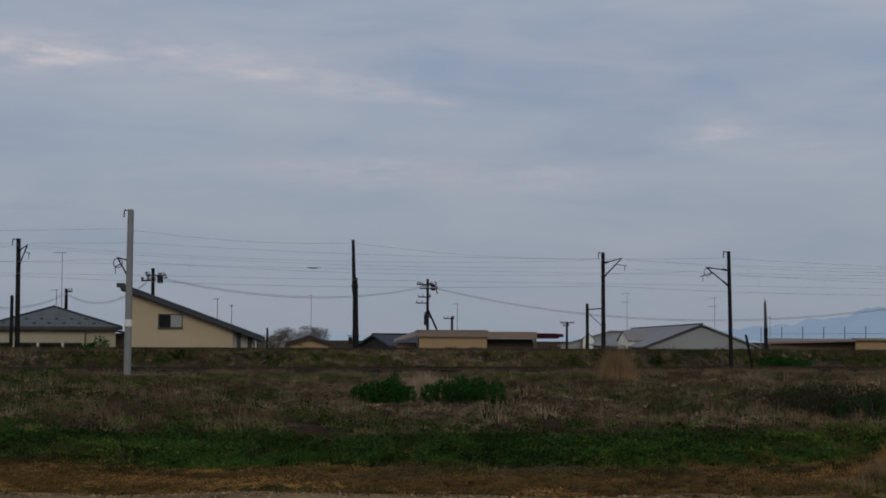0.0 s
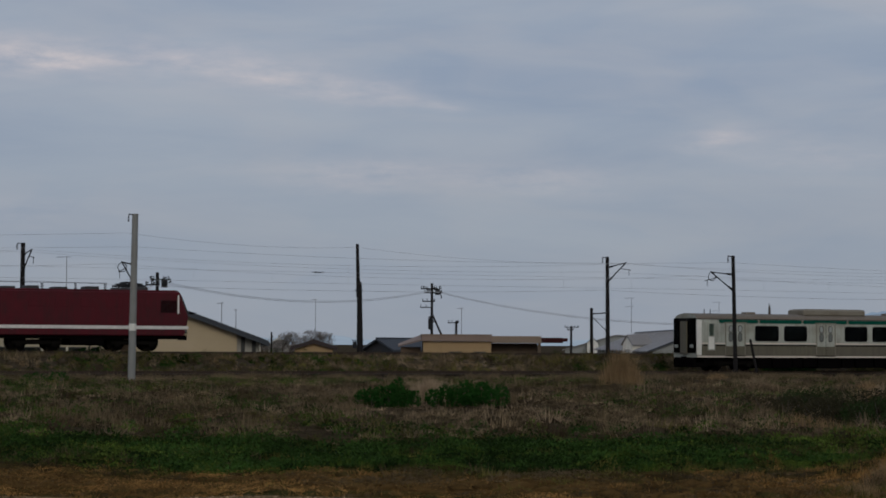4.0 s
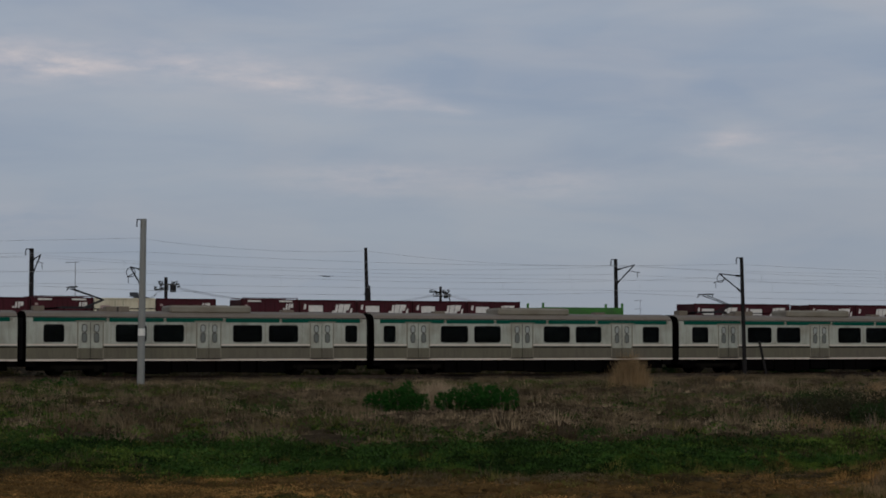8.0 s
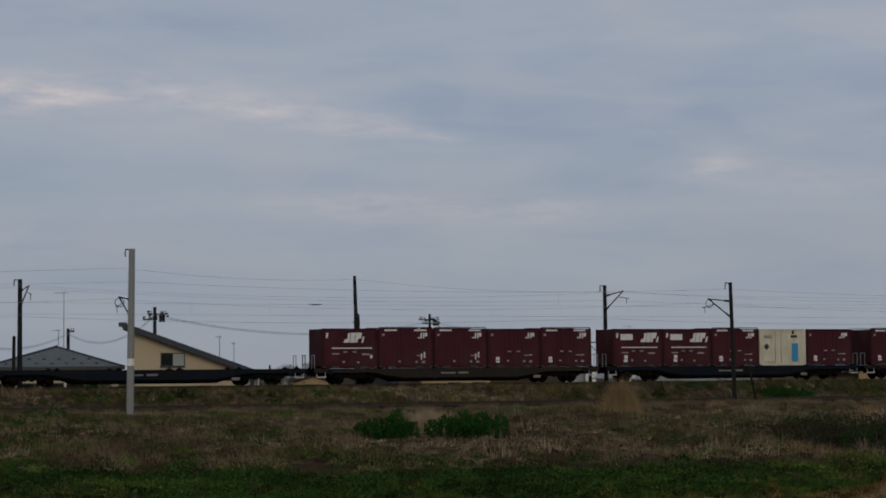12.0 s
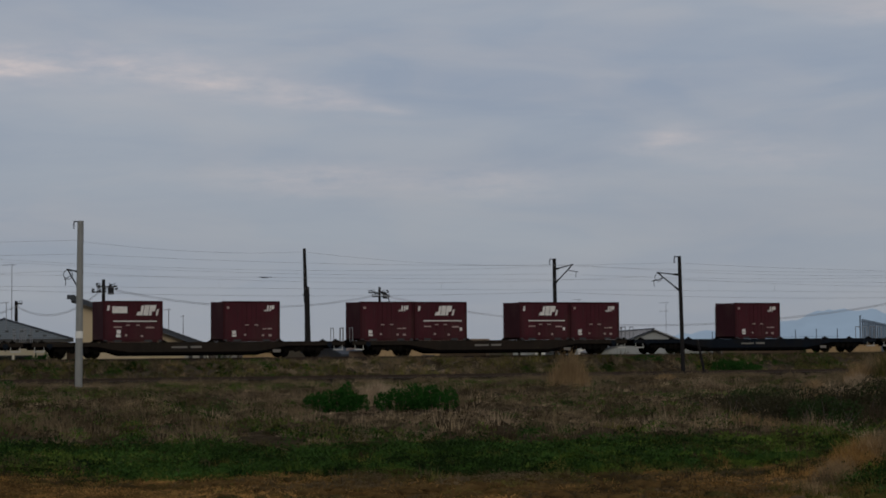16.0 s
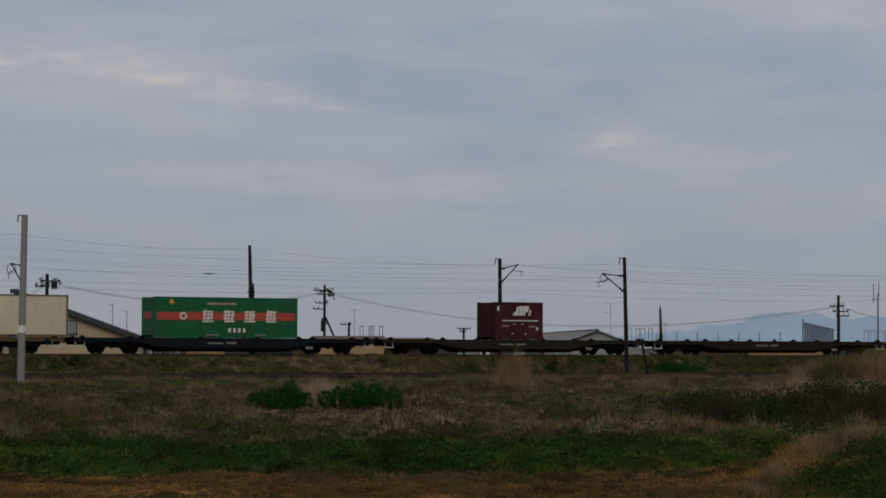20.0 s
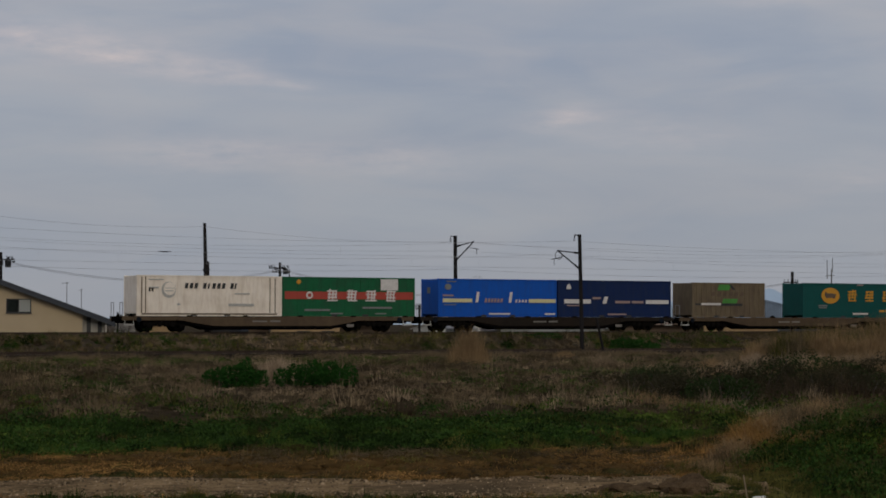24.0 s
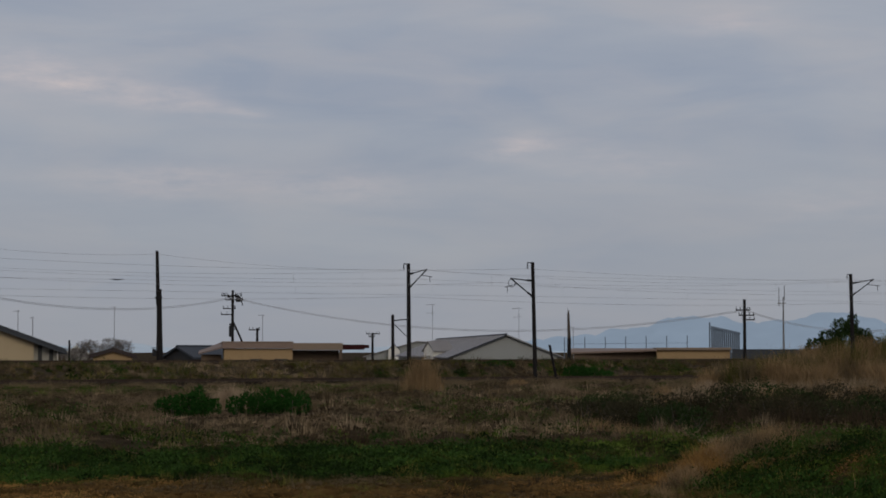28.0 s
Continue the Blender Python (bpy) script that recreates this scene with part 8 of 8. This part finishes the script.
def deco_white(t):
    y = -1.250
    for k, x in enumerate((-1.72, -1.40, -1.08, -.52, -.20, .10, .42, .74, 1.30, 1.58)):
        wide = .10 if x in (-.20, 1.58) else .20
        slant(t, "lettering", "mark_black", x, x + wide, 1.71, 2.05, .06, y)
    one("emblem", lambda bm: extrude_disc(bm, -2.75, 1.62, .46, .50), M["mark_grey"], t, "faint round emblem")
    one("emblem_core", lambda bm: extrude_disc(bm, -2.70, 1.68, .38, .40, -1.262, -1.24), M["white_long"], t)
    bars(t, "emblem_bar", "mark_grey", ((-3.0, -2.45, 1.52, 1.57), (-3.0, -2.4, 1.70, 1.74)), -1.258)
    bars(t, "lettering", "mark_grey", ((1.6, 2.6, 1.36, 1.44), (1.2, 2.9, .62, .78), (-4.0, -3.4, 1.7, 1.8), (-2.2, -2.0, .66, .78), (-4.1, -3.1, 2.22, 2.28)), y)
    bars(t, "lettering", "mark_black", ((-4.05, -3.95, 1.5, 1.75), (-3.85, -3.75, 1.5, 1.75)), y)
    for x in (-4.5, -4.25, 4.0, 4.35):
        one("lock_bar", lambda bm: tube(bm, (x, -1.245, .2), (x, -1.245, 2.4), .03, n=6), M["khaki_box"], t, "rust-stained lock bar")
    bx("sill_stain", (-4.5, 4.5, -1.252, -1.2, .08, .17), "khaki_box", t)


def lime_container():
    t = thing("open_container", "bright green open-top container with end posts", "container", "containers on the freight train")
    box_shell(t, 5.95, 2.16, "lime_box", "lime_box", ribs=0)
    for z in (.45, .9, 1.4, 1.85):
        bx("side_stringer", (-2.8, 2.8, -1.25, -1.19, z, z + .1), "lime_box", t)
    for s in (-1, 1):
        bx("end_post", (s * 2.9 - .06, s * 2.9 + .06, -1.23, -1.11, 0, 2.44), "lime_box", t)
    for s in (-1, 1):
        bx("end_post", (s * 2.9 - .06, s * 2.9 + .06, 1.11, 1.23, 0, 2.44), "lime_box", t)
    bars(t, "label_plate", "mark_pale_yellow", ((1.2, 2.2, .62, .7), (1.4, 2.3, .95, 1.02)), -1.256)
    return t


KINDS = {}


def load(code, x_right, length):
    """Puts a container of that kind with its front edge at x_right; a repeat copies the first of its kind."""
    kind, top = code[0], len(code) > 1
    if code in KINDS:
        t = copy_thing(KINDS[code], Matrix())
    elif kind in "JBFR":
        t = red_container(kind, top)
    elif code == "C":
        t = cream_container("mark_orange", "cream container with an orange stripe and black diamond")
    elif code == "D":
        t = cream_container("mark_blue", "cream container with a blue panel and black diamond")
    KINDS[code] = t
    MOVERS.append((t, x_right - length / 2, FREIGHT_V, FAR_Y, FAR_Z + DECK))


LOADS = ("F B J F B", "B B - - -", "B B B B J+", "J C J+ J J+", "J+ J+ J+ B J+", "J D J+ B B", "J+ J R+ R+ F", "", "", "- - J - -", "J F - F J", "- J - B -", "- J - B -", "", "- - F - -")
for i, row in enumerate(LOADS):
    for k, code in enumerate(row.split()):
        if code != "-":
            load(code, ZONE(i) - 3.775 * k, 3.715)
for code_mat, x_left, x_right, label, ribs, deco, end in (
    ("green_long", -399.45, -390.0, "green long container with a red band and white characters", 16, deco_green(False), ""),
    ("cream_long", -413.85, -404.8, "plain cream long container", 0, deco_cream, "khaki_box"),
    ("grey_long", -423.75, -414.6, "grey-brown corrugated long container", 26, deco_grey, ""),
    ("teal_long", -434.6, -425.1, "dark teal long container with a yellow oval and characters", 0, deco_teal, ""),
    ("khaki_box", -444.3, -438.0, "rusty khaki container with green marks", 14, deco_khaki, ""),
    ("navy_long", -455.3, -446.1, "navy blue long container with cream bars", 0, deco_navy, ""),
    ("blue_long", -464.5, -455.4, "bright blue long container with pale yellow bars", 0, deco_blue, ""),
    ("green_long", -475.6, -466.2, "green long container with a red band and a white sheet", 16, deco_green(True), ""),
    ("white_long", -485.3, -475.65, "off-white rust-streaked long container with dark lettering", 24, deco_white, ""),
):
    c = long_container(code_mat, x_right - x_left, label, 2.52 if code_mat != "khaki_box" else 2.46, ribs, end, deco)
    MOVERS.append((c, (x_left + x_right) / 2, FREIGHT_V, FAR_Y, FAR_Z + DECK))
MOVERS.append((lime_container(), -115.07, FREIGHT_V, FAR_Y, FAR_Z + DECK))
for i in range(20):
    w = WAGON[1 if i in (5, 7, 9, 15) else 2 if i in (16, 17, 19) else 0]
    if i not in (0, 5, 16):
        w = copy_thing(w, Matrix())
    MOVERS.append((w, ZONE(i) - 9.38, FREIGHT_V, FAR_Y, FAR_Z))


# sleepers of the stretch before the camera
def sleepers(parent, y, z, x0, x1):
    bm = bmesh.new()
    box(bm, -.11, .11, -1.05, 1.05, -.15, 0)
    me = mesh_of("sleeper", bm, M["sleeper"])
    k = 0
    while x0 + k * .6 < x1:
        ob = new("sleeper", me)
        ob.parent = parent
        ob.matrix_basis = pose(x0 + k * .6, y, z - .145)
        k += 1


sleepers(near_track, NEAR_Y, NEAR_Z, 15, 112)
sleepers(far_track, FAR_Y, FAR_Z, 15, 122)


def small_bird():
    t = thing("bird", "small dark bird in flight over the line", "bird")
    def body(bm):
        bmesh.ops.create_uvsphere(bm, u_segments=10, v_segments=6, radius=.045)
        for v in bm.verts:
            v.co = Vector((v.co.x * 2.1, v.co.y, v.co.z))
    one("body", body, M["dark_rubber"], t)
    one("head", lambda bm: tube(bm, (-.08, 0, .01), (-.15, 0, .012), .03, .006, 8), M["dark_rubber"], t)
    one("tail", lambda bm: slab(bm, [(.07, -.012, 0), (.17, -.04, 0), (.17, .04, 0), (.07, .012, 0)], (0, 0, .008)), M["dark_rubber"], t)
    return t, [one("wing", lambda bm: slab(bm, [(-.04, 0, 0), (.045, 0, 0), (.06, s * .12, 0), (.03, s * .20, 0), (-.02, s * .13, 0)], (0, 0, .006)), M["dark_rubber"], t) for s in (-1, 1)]


BIRD, WINGS = small_bird()


def small_insect():
    t = thing("flying_insect", "small dark insect darting past close to the eye", "insect")
    def body(bm):
        bmesh.ops.create_uvsphere(bm, u_segments=8, v_segments=5, radius=.0022)
        for v in bm.verts:
            v.co = Vector((v.co.x * 1.9, v.co.y, v.co.z))
    one("body", body, M["dark_rubber"], t)
    for s in (-1, 1):
        one("wing", lambda bm: slab(bm, [(-.001, 0, .001), (.002, 0, .001), (.004, s * .004, .003), (.001, s * .005, .003)], (0, 0, .0003)), M["curtain"], t)
    return t


INSECT = small_insect()


def motions():
    """Both trains run at a steady speed: the commuter train to the left, the freight train to the right."""
    for ob, x, v, y, z in MOVERS:
        walk(ob, [(s, pose(x + v * s, y, z)) for s in range(29)])
    # the bird crosses the view within the first seconds: seconds, bearing, height over the rails
    walk(BIRD, [(s, pose(70 * math.sin(radians(az)), 70 * math.cos(radians(az)), z, 0, 8 * math.sin(s * 5), -az)) for s, az, z in
                ((0.0, 36.1, 5.2), (0.5, 32.86, 4.87), (0.8, 31.1, 4.76), (1.0, 29.90, 4.70), (1.5, 27.01, 4.20), (2.0, 24.29, 3.70), (2.4, 22.38, 3.59), (2.6, 21.25, 3.17), (2.8, 20.33, 3.00), (3.0, 19.44, 2.95), (3.2, 18.71, 2.91), (3.5, 17.63, 2.66), (4.5, 14.5, 2.6), (8.0, 0.0, 4.0), (28.0, -80.0, 9.0))])
    for k, wing in enumerate(WINGS):
        side = -1 if k else 1
        walk(wing, [(s * .1, pose(0, 0, .01, side * (25 * math.sin(s * 2.2) - 5))) for s in range(46)] + [(28.0, pose(0, 0, .01))])
    # the insect flits by: seconds, bearing, elevation
    fly = lambda az, el: pose(2.4 * math.sin(radians(az)) * math.cos(radians(el)), 2.4 * math.cos(radians(az)) * math.cos(radians(el)), 1.6 + 2.4 * math.sin(radians(el)), 0, -12, -az)
    walk(INSECT, [(s, fly(az, el)) for s, az, el in ((0.0, -30.0, 20.0), (26.0, -12.0, 8.0), (26.8, 6.0, 6.0), (27.0, 17.46, 8.05), (27.2, 22.0, 16.0), (28.0, 40.0, 40.0))])


motions()
